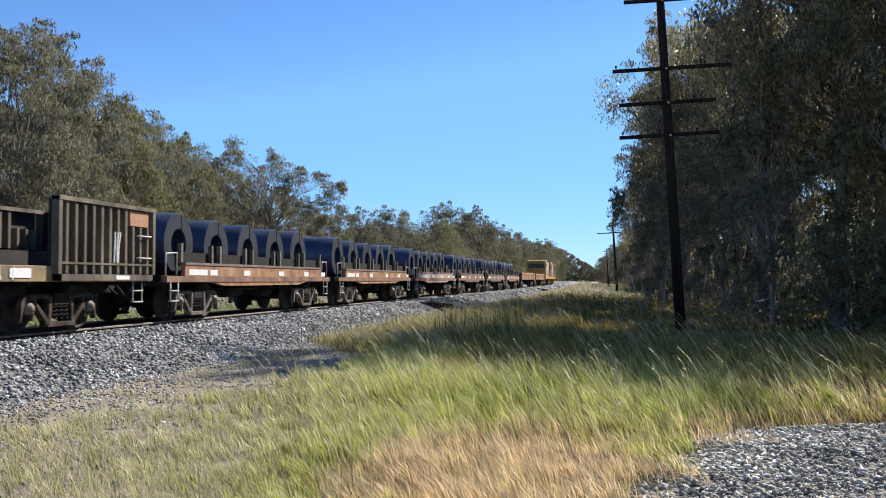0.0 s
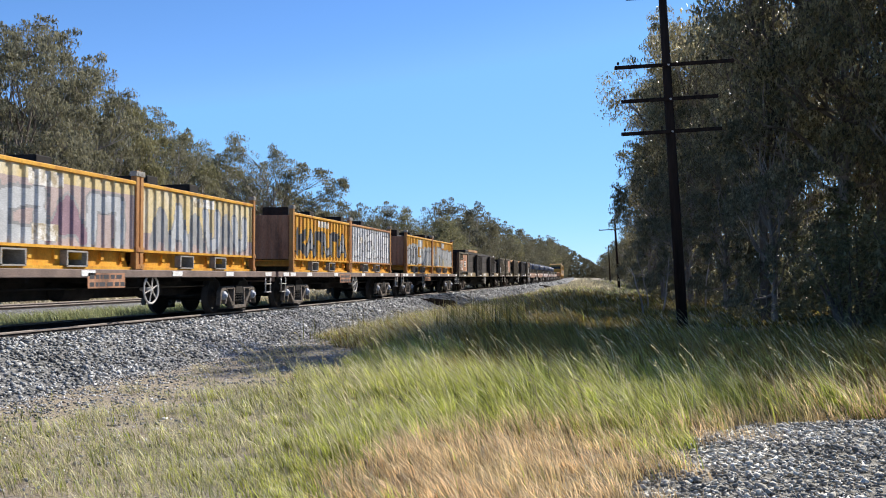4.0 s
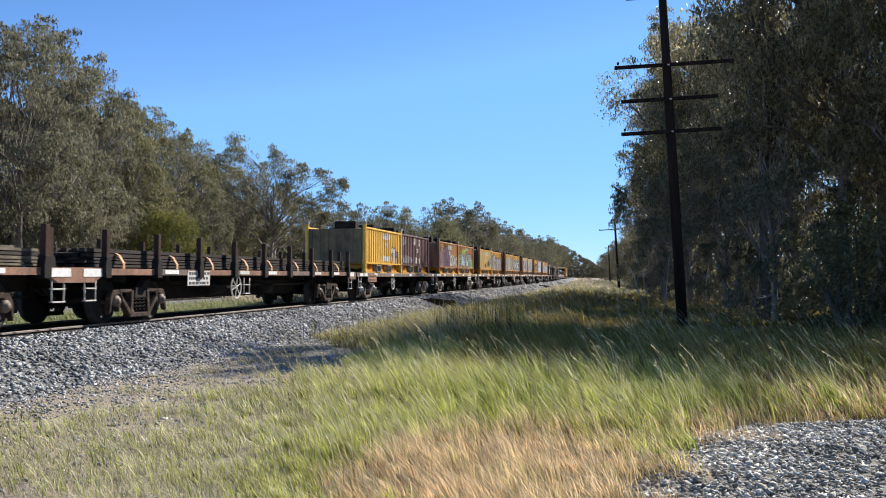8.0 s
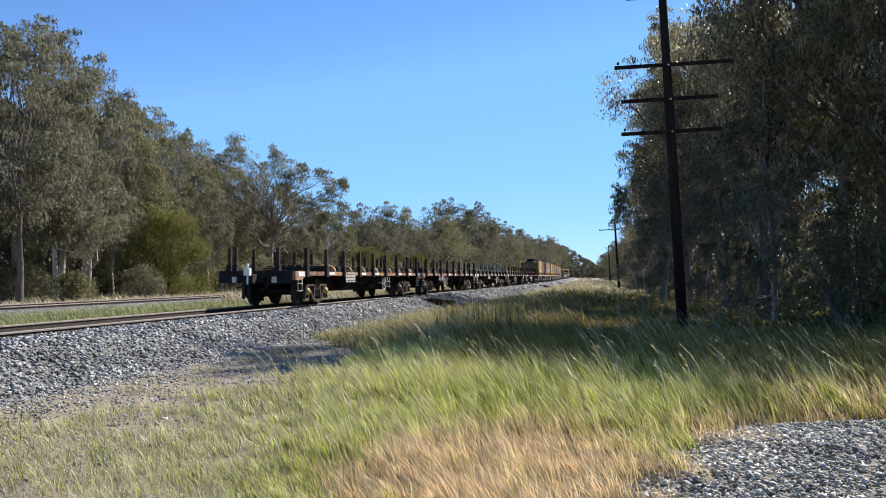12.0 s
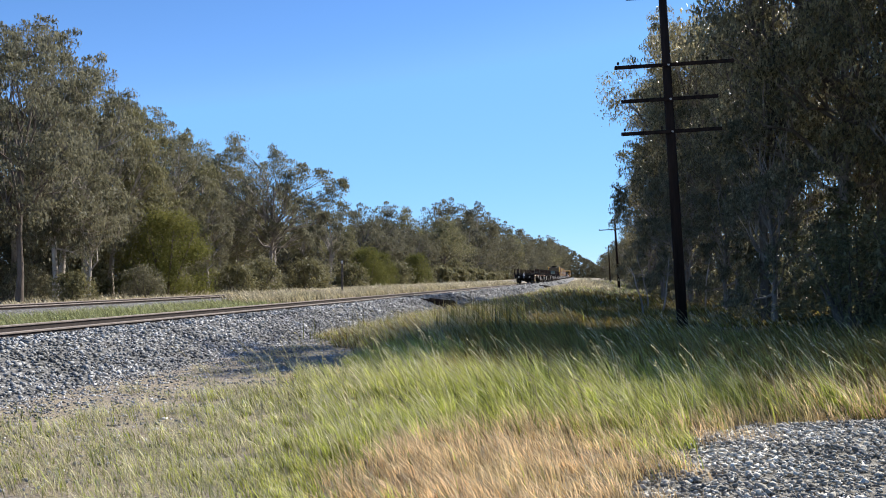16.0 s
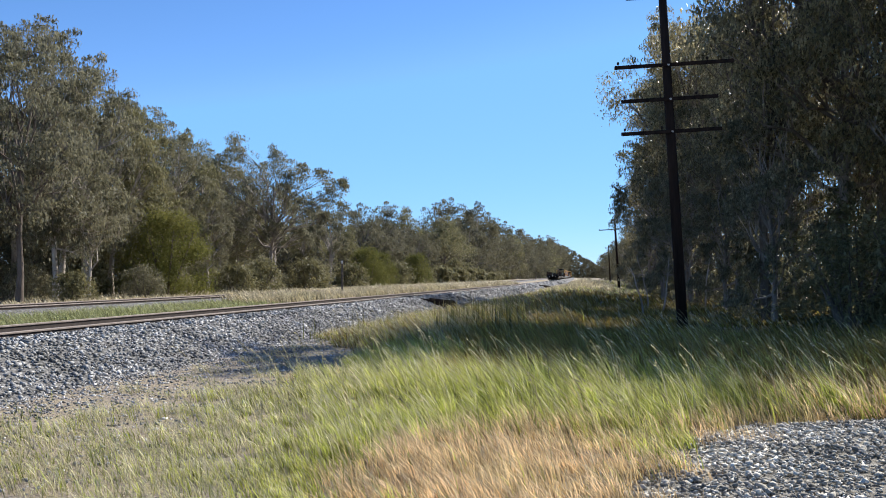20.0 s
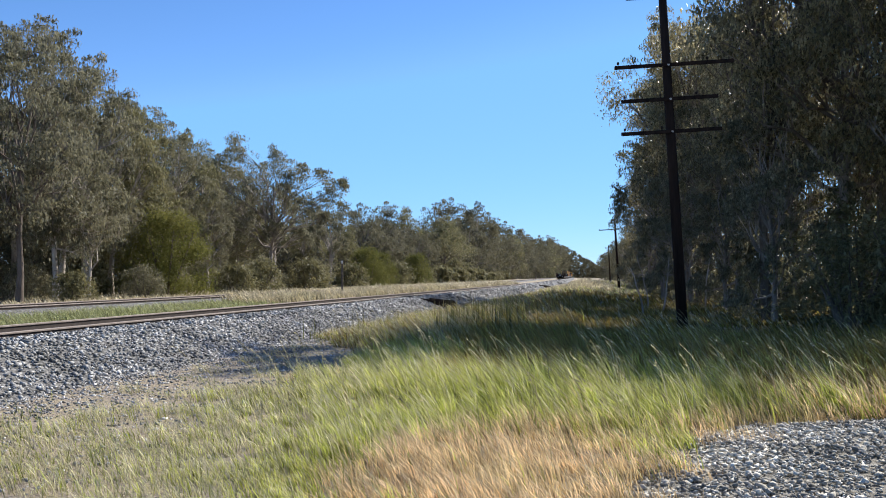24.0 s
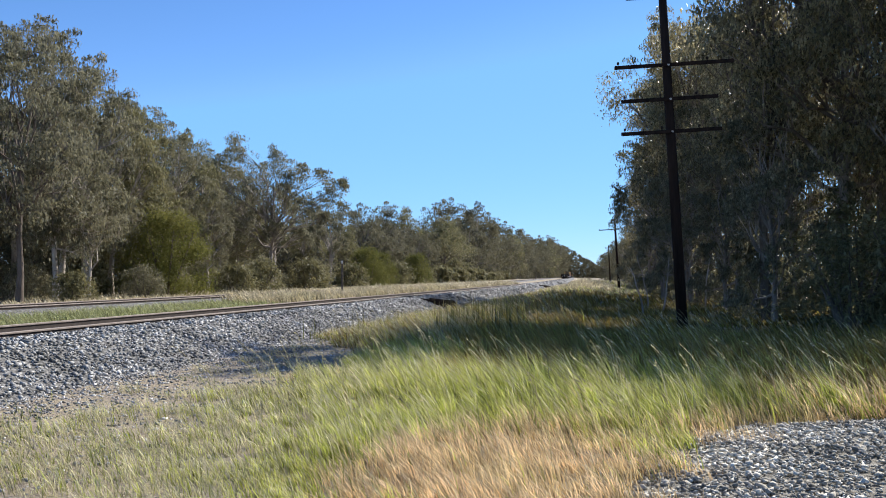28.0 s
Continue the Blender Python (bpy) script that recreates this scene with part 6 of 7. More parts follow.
def deep_wood(name, seed, n, place, size, mat, label):
    """The depth of a wood behind its first trees: foliage from the ground up, as one mass of leaves."""
    rs = np.random.RandomState(seed)
    centres, radii = [], []
    for _ in range(n):
        x, y, h = place(rs)
        centres.append(np.array([x, y, rs.rand() * h]))
        radii.append(rs.uniform(0.6, 1.3))
    ob = new(name, soup(name, leaf_cloud(rs, centres, radii, 34, size), mat))
    tagged(ob, label, "wood", kind="stuff")


deep_wood("deep_wood", 61, 2700, lambda r: ((lambda y, q: (-38 - 14 * q - drift(y), y, 8.5 - 2.5 * r.rand()))(r.uniform(24, 110), r.rand())), 0.46, M_LEAF_DEEP, "depth of the gum wood across the line")
deep_wood("deep_wood", 62, 2600, lambda r: ((lambda y, q: (-37 - 10 * q - drift(min(y, 250)), y, (6.5 if y < 150 else (10.5 if y < 220 else 13.5))))(100 + 420 * r.rand() ** 1.6, r.rand())), 0.8, M_LEAF_DEEP, "depth of the distant wood along the railway")
deep_wood("deep_wood", 64, 3200, lambda r: ((lambda x: (x, 690 + 60 * r.rand(), max(6.0, min(26.0, 23.0 - 0.62 * (x + 37)))))(r.uniform(-80, 30))), 1.0, M_LEAF_FAR, "far wood that closes the end of the line")
deep_wood("deep_wood", 63, 2000, lambda r: ((lambda y, q: (5.5 + 24 * q + 0.02 * y, y, 7.0))(r.uniform(50, 120), r.rand())), 0.30, M_LEAF_DARK, "dark depth of the near wood")


def bush_mesh(key, seed, w, h, n, per, size, mat):
    rs = np.random.RandomState(seed)
    centres, radii = [], []
    for _ in range(n):
        a, q, z = rs.rand() * 6.28, math.sqrt(rs.rand()), rs.rand()
        rr = w / 2 * q * math.sqrt(max(0.05, 1 - (z * 0.95) ** 2))
        centres.append(np.array([rr * math.cos(a), rr * math.sin(a), 0.15 + z * (h - 0.3)]))
        radii.append(0.16 * w * rs.uniform(0.6, 1.2))
    bm = bm_new()
    for k in range(7):
        a = k * 0.9
        tube(bm, [(0.1 * math.cos(a), 0.1 * math.sin(a), -0.1), (0.18 * w * math.cos(a), 0.18 * w * math.sin(a), 0.4 * h), (0.3 * w * math.cos(a), 0.3 * w * math.sin(a), 0.75 * h)], [0.05, 0.035, 0.012], 5, cap=False)
    CACHE[key] = (done(bm, "trunk", M_BARK), soup("crown", leaf_cloud(rs, centres, radii, per, size, -0.5), mat))


bush_mesh("wattle", 51, 3.6, 3.3, 260, 90, 0.085, M_LEAF_WATTLE)
bush_mesh("scrub", 52, 3.2, 2.2, 70, 60, 0.18, M_LEAF_OLIVE)
bush_mesh("scrub_dark", 53, 3.2, 2.4, 90, 60, 0.13, M_LEAF)
bush_mesh("scrub_near", 55, 3.2, 2.5, 62, 60, 0.12, M_LEAF_OLIVE)
bush_mesh("scrub_far", 54, 5.0, 3.0, 40, 40, 0.45, M_LEAF_OLIVE)

GUM = "grey-green gum tree with pale limbs beside the second line"
GUM_R = "dark shaded gum tree at the edge of the roadside wood"
GUM_D = "distant grey-green gum tree along the railway"

# across the line: (kind, x, y, turn, height factor, width factor)
for key, x, y, turn, sc, st in (
        ("far_a", -28.0, 41.8, 190, 1.04, 1.0), ("far_a", -30.0, 47.2, 310, 1.00, 1.0), ("far_c", -31.0, 51.6, 60, 1.02, 1.0), ("far_c", -31.5, 55.2, 200, 1.00, 1.0),
        ("far_a", -33.0, 61.3, 250, 0.95, 1.0), ("far_c", -34.0, 66.2, 20, 1.02, 1.0), ("far_b", -34.0, 70.5, 300, 1.00, 1.0), ("far_a", -35.0, 75.5, 140, 0.91, 1.0),
        ("far_a", -32.4, 44.0, 100, 1.07, 1.0), ("far_c", -33.0, 40.0, 10, 1.02, 1.0), ("far_a", -27.2, 40.2, 20, 0.80, 1.0), ("far_b", -29.5, 62.0, 160, 0.66, 1.0),
        ("far_d", -29.3, 74.0, 12, 1.0, 1.0), ("far_tall", -25.6, 35.2, 0, 0.90, 1.0), ("far_fork", -26.3, 41.6, 40, 0.95, 1.0), ("far_c", -38.6, 76.0, 150, 1.04, 1.0), ("far_a", -33.2, 58.0, 90, 0.98, 1.0), ("far_b", -31.5, 80.0, 20, 1.02, 1.0), ("far_c", -36.0, 82.0, 40, 0.93, 1.0), ("far_b", -29.0, 89.0, 330, 0.80, 1.0),
        ("far_low", -38.0, 84.0, 75, 0.92, 1.0), ("far_low", -40.0, 50.0, 33, 1.10, 1.0), ("far_low", -42.0, 66.0, 290, 1.10, 1.0), ("far_low", -34.5, 36.0, 12, 1.15, 1.0),
        ("far_low", -36.0, 43.0, 220, 1.15, 1.0), ("far_low", -45.0, 78.0, 190, 0.95, 1.0), ("far_low", -38.0, 57.0, 110, 1.10, 1.0), ("far_low", -40.0, 95.0, 45, 0.85, 1.0), ("far_c", -33.0, 92.0, 110, 0.80, 1.0)):
    tree(key, x, y, turn, sc, GUM, st, "gums across the line")
for key, x, y, turn, sc in (("wattle", -27.1, 51.2, 0, 1.62), ("scrub", -26.0, 59.0, 40, 1.0), ("scrub_dark", -26.0, 46.5, 90, 0.8), ("scrub", -27.0, 66.0, 130, 1.15), ("scrub", -27.5, 78.0, 10, 1.3),
                            ("wattle", -27.0, 96.0, 70, 1.35), ("wattle", -27.6, 104.0, 170, 1.25), ("scrub", -27.0, 90.0, 200, 1.2), ("wattle", -28.0, 125.0, 140, 1.35), ("scrub", -27.5, 112.0, 20, 1.4),
                            ("scrub_dark", -28.5, 54.5, 20, 0.9), ("scrub", -25.5, 39.0, 250, 0.7), ("scrub_dark", -29.0, 71.0, 160, 1.2), ("scrub_dark", -29.5, 41.0, 60, 0.9), ("scrub", -31.0, 48.0, 15, 1.2),
                            ("scrub_dark", -29.5, 86.0, 250, 1.3), ("scrub_dark", -30.5, 64.0, 80, 1.1), ("scrub_dark", -31.0, 58.0, 300, 1.2), ("scrub_dark", -33.0, 52.0, 0, 1.3), ("scrub_dark", -33.0, 45.0, 0, 1.3)):
    tree(key, x, y, turn, sc, "rounded green wattle bush in front of the gums" if key == "wattle" else "low olive scrub bush under the gums", 1.0, "bushes across the line", "bush", "bush")

# the distant row on the far side, following the curve
rs = random.Random(8)
for k in range(58):
    y = 98 + 8.0 * k ** 1.15
    for row in range(2 if y < 330 else 1):
        x = min(-33.0 - drift(min(y, 250)), -19.0 - drift(y)) - 9.0 * row - rs.uniform(0, 4)
        want = 9.4 if y < 125 else (12.4 if y < 175 else (16.2 if y < 240 else 19.0 + 0.012 * (y - 240)))
        key = rs.choice(("dist_a", "dist_b", "dist_a", "dist_c"))
        tree(key, x, y + rs.uniform(-3, 3), rs.uniform(0, 360), want / 14 * rs.uniform(0.9, 1.2) * (1 + 0.1 * row), GUM_D, rs.uniform(0.82, 0.98), "distant gums")
for k in range(22):
    y = 105 + 10 * k
    tree("scrub_far", -29.0 - drift(y) - rs.uniform(0, 3), y, rs.uniform(0, 360), rs.uniform(0.7, 1.1), "low scrub along the far side of the line", 1.0, "distant scrub", "bush", "bush")

# the wood on the near side
for key, x, y, turn, sc, st in (
        ("near_b", 5.4, 57.0, 30, 1.10, 1.0), ("near_a", 9.0, 50.0, 100, 1.08, 1.0), ("near_slim", 7.6, 46.5, 310, 0.95, 1.0), ("near_b", 9.6, 38.0, 200, 1.12, 1.0), 
        ("near_a", 6.6, 44.0, 250, 0.85, 1.0), ("near_c", 5.1, 31.5, 140, 0.88, 1.0),
        ("near_a", 4.6, 72.0, 220, 0.92, 1.0), ("near_b", 7.0, 66.0, 310, 1.05, 1.0),
        ("near_c", 4.0, 51.0, 10, 1.15, 1.1), ("near_c", 3.0, 61.0, 80, 1.2, 1.1), ("near_c", 5.6, 45.0, 150, 1.0, 1.1), ("near_c", 7.2, 40.0, 220, 1.1, 1.0), ("near_c", 2.6, 76.0, 290, 1.2, 1.1), ("near_b", 3.6, 92.0, 130, 0.80, 1.0), ("near_a", 5.8, 84.0, 20, 0.90, 1.0),
        ("near_c", 10.8, 25.6, 200, 0.62, 0.9), 
        ("near_b", 7.2, 31.5, 110, 1.08, 1.0), ("near_slim", 8.2, 28.2, 20, 0.82, 1.0), ("near_b", 4.5, 63.5, 230, 1.27, 1.0), ("near_slim", 4.4, 52.0, 40, 1.00, 1.0), ("near_c", 3.2, 47.0, 60, 0.75, 1.0), ("near_c", 4.6, 41.0, 300, 0.8, 1.0), ("near_slim", 5.1, 32.9, 200, 1.06, 1.0), ("near_slim", 4.2, 56.0, 120, 1.0, 1.0),
        # from (11.4, 25.8) on: unseen trees, added to cast shade on the grass
        ("near_a", 12.2, 31.5, 60, 1.13, 1.0), ("near_a", 8.9, 32.5, 280, 1.06, 1.0), ("near_slim", 3.4, 68.0, 280, 1.0, 1.0), ("near_a", 11.4, 25.8, 240, 0.80, 1.0), ("near_unseen", 14.2, 25.0, 300, 0.80, 1.0),
        ("near_unseen", 17.5, 24.0, 40, 0.82, 1.0), ("near_unseen", 21.0, 23.5, 80, 0.80, 1.0), ):
    tree(key, x, y, turn, sc, GUM_R, st, "gums of the near wood")
for k in range(22):
    y = 104 + 15 * k
    key = ("dist_b", "dist_a")[k % 2]
    tree(key, 4.6 - drift(y) + rs.uniform(0, 5), y, rs.uniform(0, 360), rs.uniform(0.75, 0.95), GUM_D, 1.0, "distant gums")
for key, x, y, turn, sc in (("scrub_near", 6.6, 28.0, 0, 1.25), ("scrub_near", 8.6, 27.2, 120, 1.55), ("scrub_near", 10.8, 26.6, 230, 1.6), ("scrub_near", 7.6, 30.5, 300, 1.7), ("scrub_near", 5.4, 34.5, 40, 0.9), ("scrub_near", 11.5, 29.0, 170, 1.9), ("scrub_near", 9.4, 34.0, 10, 1.7), ("scrub_near", 6.6, 37.0, 90, 1.0), ("scrub_near", 10.5, 31.0, 40, 1.2), ("scrub_near", 6.0, 48.0, 10, 1.1), ("scrub_near", 3.6, 62.0, 70, 1.0),
                            ("scrub_near", 9.0, 44.0, 50, 1.3), ("scrub_near", 4.3, 76.0, 70, 1.1), ("scrub_near", 13.0, 40.0, 10, 1.5), ("scrub", 2.4, 100.0, 0, 0.9), ("scrub_near", 7.5, 58.0, 20, 1.4)):
    tree(key, x, y, turn, sc, "dark scrub at the foot of the near wood", 1.0, "scrub of the near wood", "bush", "bush")


def sapling(x, y, h, lean, seed):
    """A thin bare young gum with a few twigs."""
    rs = random.Random(seed)
    t = new("sapling")
    tagged(t, "thin bare gum sapling in the long grass", "sapling", "saplings")
    t.location = (x, y, 0)
    pts = [(lean * (k / 6) ** 1.3 + rs.uniform(-0.06, 0.06), rs.uniform(-0.06, 0.06), h * k / 6) for k in range(7)]
    bm = bm_new()
    tube(bm, pts, [0.045 - 0.005 * k for k in range(7)], 6)
    for k in (3, 4, 5):
        p = Vector(pts[k])
        tube(bm, [p, p + Vector((rs.uniform(-0.5, 0.5), rs.uniform(-0.3, 0.3), 0.45))], [0.015, 0.006], 4)
    part("stem", bm, M_BARK_PALE, t)
    r2 = np.random.RandomState(seed)
    part("crown", soup("crown", leaf_cloud(r2, [np.array(pts[k]) + r2.normal(0, 0.15, 3) for k in (4, 5, 6, 6)], [0.35] * 4, 14, 0.12), M_LEAF), None, t)


for k, (x, y, h, lean) in enumerate(((1.5, 45.0, 2.7, -0.6), (2.0, 41.0, 2.5, 0.25), (1.0, 36.0, 1.9, -0.5), (4.0, 44.0, 3.6, 0.5), (6.3, 40.0, 4.5, -0.8), (5.2, 37.0, 4.2, 0.6))):
    sapling(x, y, h, lean, 90 + k)


# ======== line-side poles ========
def telegraph_pole(x, y, h, lean, arms, label):
    p = new("telegraph_pole")
    tagged(p, label, "pole", "telegraph poles")
    p.matrix_basis = pose(x, y, 0, 0.4, lean, 8)
    bm = bm_new()
    tube(bm, [(0, 0, -0.3), (0, 0, h * 0.5), (0, 0, h)], [0.155, 0.135, 0.11], 12)
    part("post", bm, M_POLE, p)
    for z, half, off in arms:
        bm = bm_new()
        box(bm, -half + off, half + off, -0.17, -0.09, z - 0.05, z + 0.05)
        a = part("cross_arm", bm, M_POLE, p, "dark timber cross arm", bevel=0.008)
        bm = bm_new()
        for k in range(6):
            xx = -half + off + 0.1 + (2 * half - 0.2) * k / 5
            if abs(xx) < 0.16:
                continue
            tube(bm, [(xx, -0.13, z + 0.05), (xx, -0.13, z + 0.11)], 0.012, 5)
            if k % 2 == 0:
                tube(bm, [(xx, -0.13, z + 0.09), (xx, -0.13, z + 0.13), (xx, -0.13, z + 0.16)], [0.03, 0.036, 0.02], 7)
        part("insulator_pins", bm, M_BOGIE, a)
        bm = bm_new()
        tube(bm, [(0, -0.2, z), (0, 0.16, z)], 0.014, 6)
        tube(bm, [(0.02, -0.18, z - 0.012), (0.02, -0.20, z - 0.012)], 0.03, 6)
        part("bolt", bm, M_STEP, a)
    return p


telegraph_pole(1.80, 26.3, 9.75, -3.1, ((9.52, 0.95, -0.1), (7.57, 1.66, 0.18), (6.60, 1.35, 0.0), (5.68, 1.40, 0.0)), "dark weathered timber telegraph pole with four cross arms, leaning a little")
telegraph_pole(0.2, 112.0, 8.6, -3.4, ((7.30, 1.45, -0.55),), "distant dark telegraph pole with a cross arm beside the line")
telegraph_pole(-1.5, 196.0, 8.2, -2.4, ((7.6, 0.8, 0),), "far dark telegraph pole with a short cross arm beside the line")

# a slim post between the lines, and the culvert ends in the bank
marker = new("marker_post")
tagged(marker, "slim grey steel marker post in the grass between the lines", "post")
marker.location = (-15.2 - 0.35, 50.0, 0.3)
bm = bm_new()
box(bm, -0.05, 0.05, -0.04, 0.04, -0.3, 2.25)
part("post", bm, M_BOGIE_PALE, marker, bevel=0.01)
bm = bm_new()
box(bm, -0.055, 0.055, -0.05, -0.042, 2.02, 2.18)
part("marker_plate", bm, M_WHITE, marker)


def culvert(y, label):
    """A shallow culvert head in the bank: dark timber face, side boards and a shadowed mouth."""
    c = new("culvert_head")
    tagged(c, label, "culvert")
    c.location = (XC + 2.0 - drift(y), y, 0)
    bm = bm_new()
    prism_x(bm, [(-0.5, -0.1), (0.7, -0.1), (0.7, BED_TOP - 0.12), (-0.5, BED_TOP + 0.03)], 0.0, 0.10)
    part("face_board", bm, M_POLE, c)
    for yy in (-0.5, 0.7):
        bm = bm_new()
        vs = [(-0.1, yy - 0.05, BED_TOP + 0.12), (1.35, yy - 0.05, BED_TOP - 0.02), (1.75, yy - 0.05, -0.1), (-0.1, yy - 0.05, -0.1)]
        a = [bm.verts.new(v) for v in vs]
        b = [bm.verts.new((v[0], v[1] + 0.1, v[2])) for v in vs]
        bm.faces.new(a)
        bm.faces.new(b[::-1])
        for k in range(4):
            bm.faces.new((a[k], b[k], b[(k + 1) % 4], a[(k + 1) % 4]))
        part("wing_board", bm, M_POLE, c)
    return c


culvert(42.0, "dark timber culvert head let into the ballast bank")
culvert(108.0, "second dark culvert head farther along the bank")
blk = new("white_block")
tagged(blk, "small white painted block lying beside the rail", "block")
blk.location = (XC + 1.35 - drift(106), 106.0, BED_TOP)
bm = bm_new()
box(bm, -0.3, 0.3, -0.5, 0.5, -0.02, 0.24)
part("block", bm, M_WHITE, blk, bevel=0.03)


# ======== grass ========
def blades(name, spots, heights, width, mat, label, seed, lean=0.42, wind=(-0.62, -0.06)):
    """Grass blades as thin tapering strips that bend over with the wind, each rooted on the ground."""
    rs = np.random.RandomState(seed)
    n = len(spots)
    a = rs.uniform(0, 2 * math.pi, n)
    d = np.stack([np.cos(a), np.sin(a)], -1) * (lean * rs.rand(n, 1)) + np.array(wind) * rs.uniform(0.25, 1.25, (n, 1))
    side = np.stack([-np.sin(a), np.cos(a), np.zeros(n)], -1) * (width * rs.uniform(0.6, 1.3, n))[:, None]
    h = heights[:, None]
    lv = []
    for t, wf in ((0.0, 1.0), (0.58, 0.75)):
        c = spots + np.concatenate([d * h * t ** 1.8, h * (t - 0.25 * t * t * np.linalg.norm(d, axis=1)[:, None])], 1)
        lv += [c - side * wf, c + side * wf]
    lv.append(spots + np.concatenate([d * h, h * (1 - 0.25 * np.linalg.norm(d, axis=1)[:, None])], 1))
    v = np.stack(lv, 1).reshape(-1, 3)
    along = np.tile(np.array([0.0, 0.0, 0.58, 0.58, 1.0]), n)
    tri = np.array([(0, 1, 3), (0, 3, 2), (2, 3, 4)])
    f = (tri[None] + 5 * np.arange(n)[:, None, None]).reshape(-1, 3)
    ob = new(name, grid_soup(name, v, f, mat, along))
    return tagged(ob, label, "grass", kind="stuff")


def seed_heads(name, spots, heights, mat, label, seed):
    """Thin stalks with a loose nodding head of short awns."""
    rs = np.random.RandomState(seed)
    V, F, A = [], [], []
    base = 0
    for (x, y, z), h in zip(spots, heights):
        a = rs.uniform(2.2, 4.0)
        lx, ly = 0.75 * h * math.cos(a) * rs.uniform(0.3, 1), 0.3 * h * math.sin(a) * rs.rand()
        w = 0.0025
        pts = [(x + lx * t * t, y + ly * t * t, z + h * (t - 0.1 * t * t)) for t in (0, 0.5, 0.85, 1.0)]
        for t, p in zip((0, 0.5, 0.85, 1.0), pts):
            V += [(p[0] - w, p[1], p[2]), (p[0] + w, p[1], p[2])]
            A += [t, t]
        F += [(base + 2 * k, base + 2 * k + 1, base + 2 * k + 3, base + 2 * k + 2) for k in range(3)]
        base += 8
        for k in range(5):
            t = 0.82 + 0.045 * k
            px, py, pz = x + lx * t * t, y + ly * t * t, z + h * (t - 0.1 * t * t)
            b = rs.uniform(0, 6.28)
            ex, ey, ez = px + 0.022 * math.cos(b) - 0.012, py + 0.022 * math.sin(b), pz + rs.uniform(-0.01, 0.035)
            V += [(px, py, pz - 0.006), (ex, ey, ez - 0.004), (ex + 0.005, ey, ez + 0.005), (px, py, pz + 0.006)]
            A += [0.8, 1, 1, 0.8]
            F.append((base, base + 1, base + 2, base + 3))
            base += 4
    ob = new(name, grid_soup(name, np.array(V), np.array(F), mat, np.array(A)))
    return tagged(ob, label, "grass", kind="stuff")


def grass_edge(y):
    """How far left the thick grass reaches."""
    pts = ((3, -1.9), (6, -2.5), (9, -3.7), (12.5, -4.7), (15.3, -4.5), (17, -5.0), (19, -5.6), (20.5, -6.7), (22, -7.3), (60, -7.3), (140, -7.3))
    for (a, p), (b, q) in zip(pts, pts[1:]):
        if a <= y <= b:
            return p + (q - p) * (y - a) / (b - a)
    return -7.2


def in_view(x, y, m=1.5):
    return -0.70 * y - m < x < 0.31 * y + m + 0.6


def scatter(rs, n, x0, x1, y0, y1, test):
    x, y = rs.uniform(x0, x1, n), rs.uniform(y0, y1, n)
    return np.array([(a, b, ground_height(a, b) - 0.01) for a, b in zip(x, y) if in_view(a, b) and test(a, b)])


def dryness(x, y):
    """1 in the straw-coloured patch in front, 0 in the green."""
    d = 1.15 - 0.5 * ((x + 0.9) / (1.0 if x < -0.9 else 1.5)) ** 2 - 0.55 * ((y - 7.0) / 1.9) ** 2
    e = 1.1 - abs(x - gravel_limit(y) + 0.3) / 0.7 if y < 11.2 else (1.3 - abs(y - 11.7) / 1.0 if x > 1.6 else 0)
    f = 0.45 if x > 1.6 and 11.3 < y < 13 else 0
    return max(0.0, min(0.92, max(d, 0.8 * e, f) + 0.5 * bump_noise(x, y, 0.8, 7.0) + 0.25 * bump_noise(x, y, 3.0, 17.0)))


def tufts(spots, rs, many, spread):
    """Each spot becomes a tuft of several blades."""
    sp = np.repeat(spots, many, axis=0)
    sp[:, :2] += rs.normal(0, spread, (len(sp), 2))
    return sp


def thick(x, y):
    return bump_noise(x, y, 3.2, 14.0) > -0.33 and x > grass_edge(y) - drift(y) + 0.5 * bump_noise(x, y, 0.7, 4.0) + (1.7 if y < 12 else 0.7) * bump_noise(x, y, 9.0, 4.0) and (x < gravel_limit(y) + 0.10 + 0.6 * bump_noise(x, y, 1.7, 33.0) + 0.3 * bump_noise(x, y, 6.0, 35.0) or (y > 11.2))


def tall(spots, rs, lo, hi):
    k = np.array([0.75 + 0.45 * bump_noise(x, y, 0.45, 8.0) + 0.45 * bump_noise(x, y, 2.6, 18.0) for x, y, z in spots])
    edge = np.array([min(1.0, 0.45 + 0.35 * max(0, x - grass_edge(y))) for x, y, z in spots])
    front = np.array([0.80 if y < 9 else (0.55 if y > 19 and x > -1.0 else 1.0) for x, y, z in spots])
    return rs.uniform(lo, hi, len(spots)) * k * edge * front


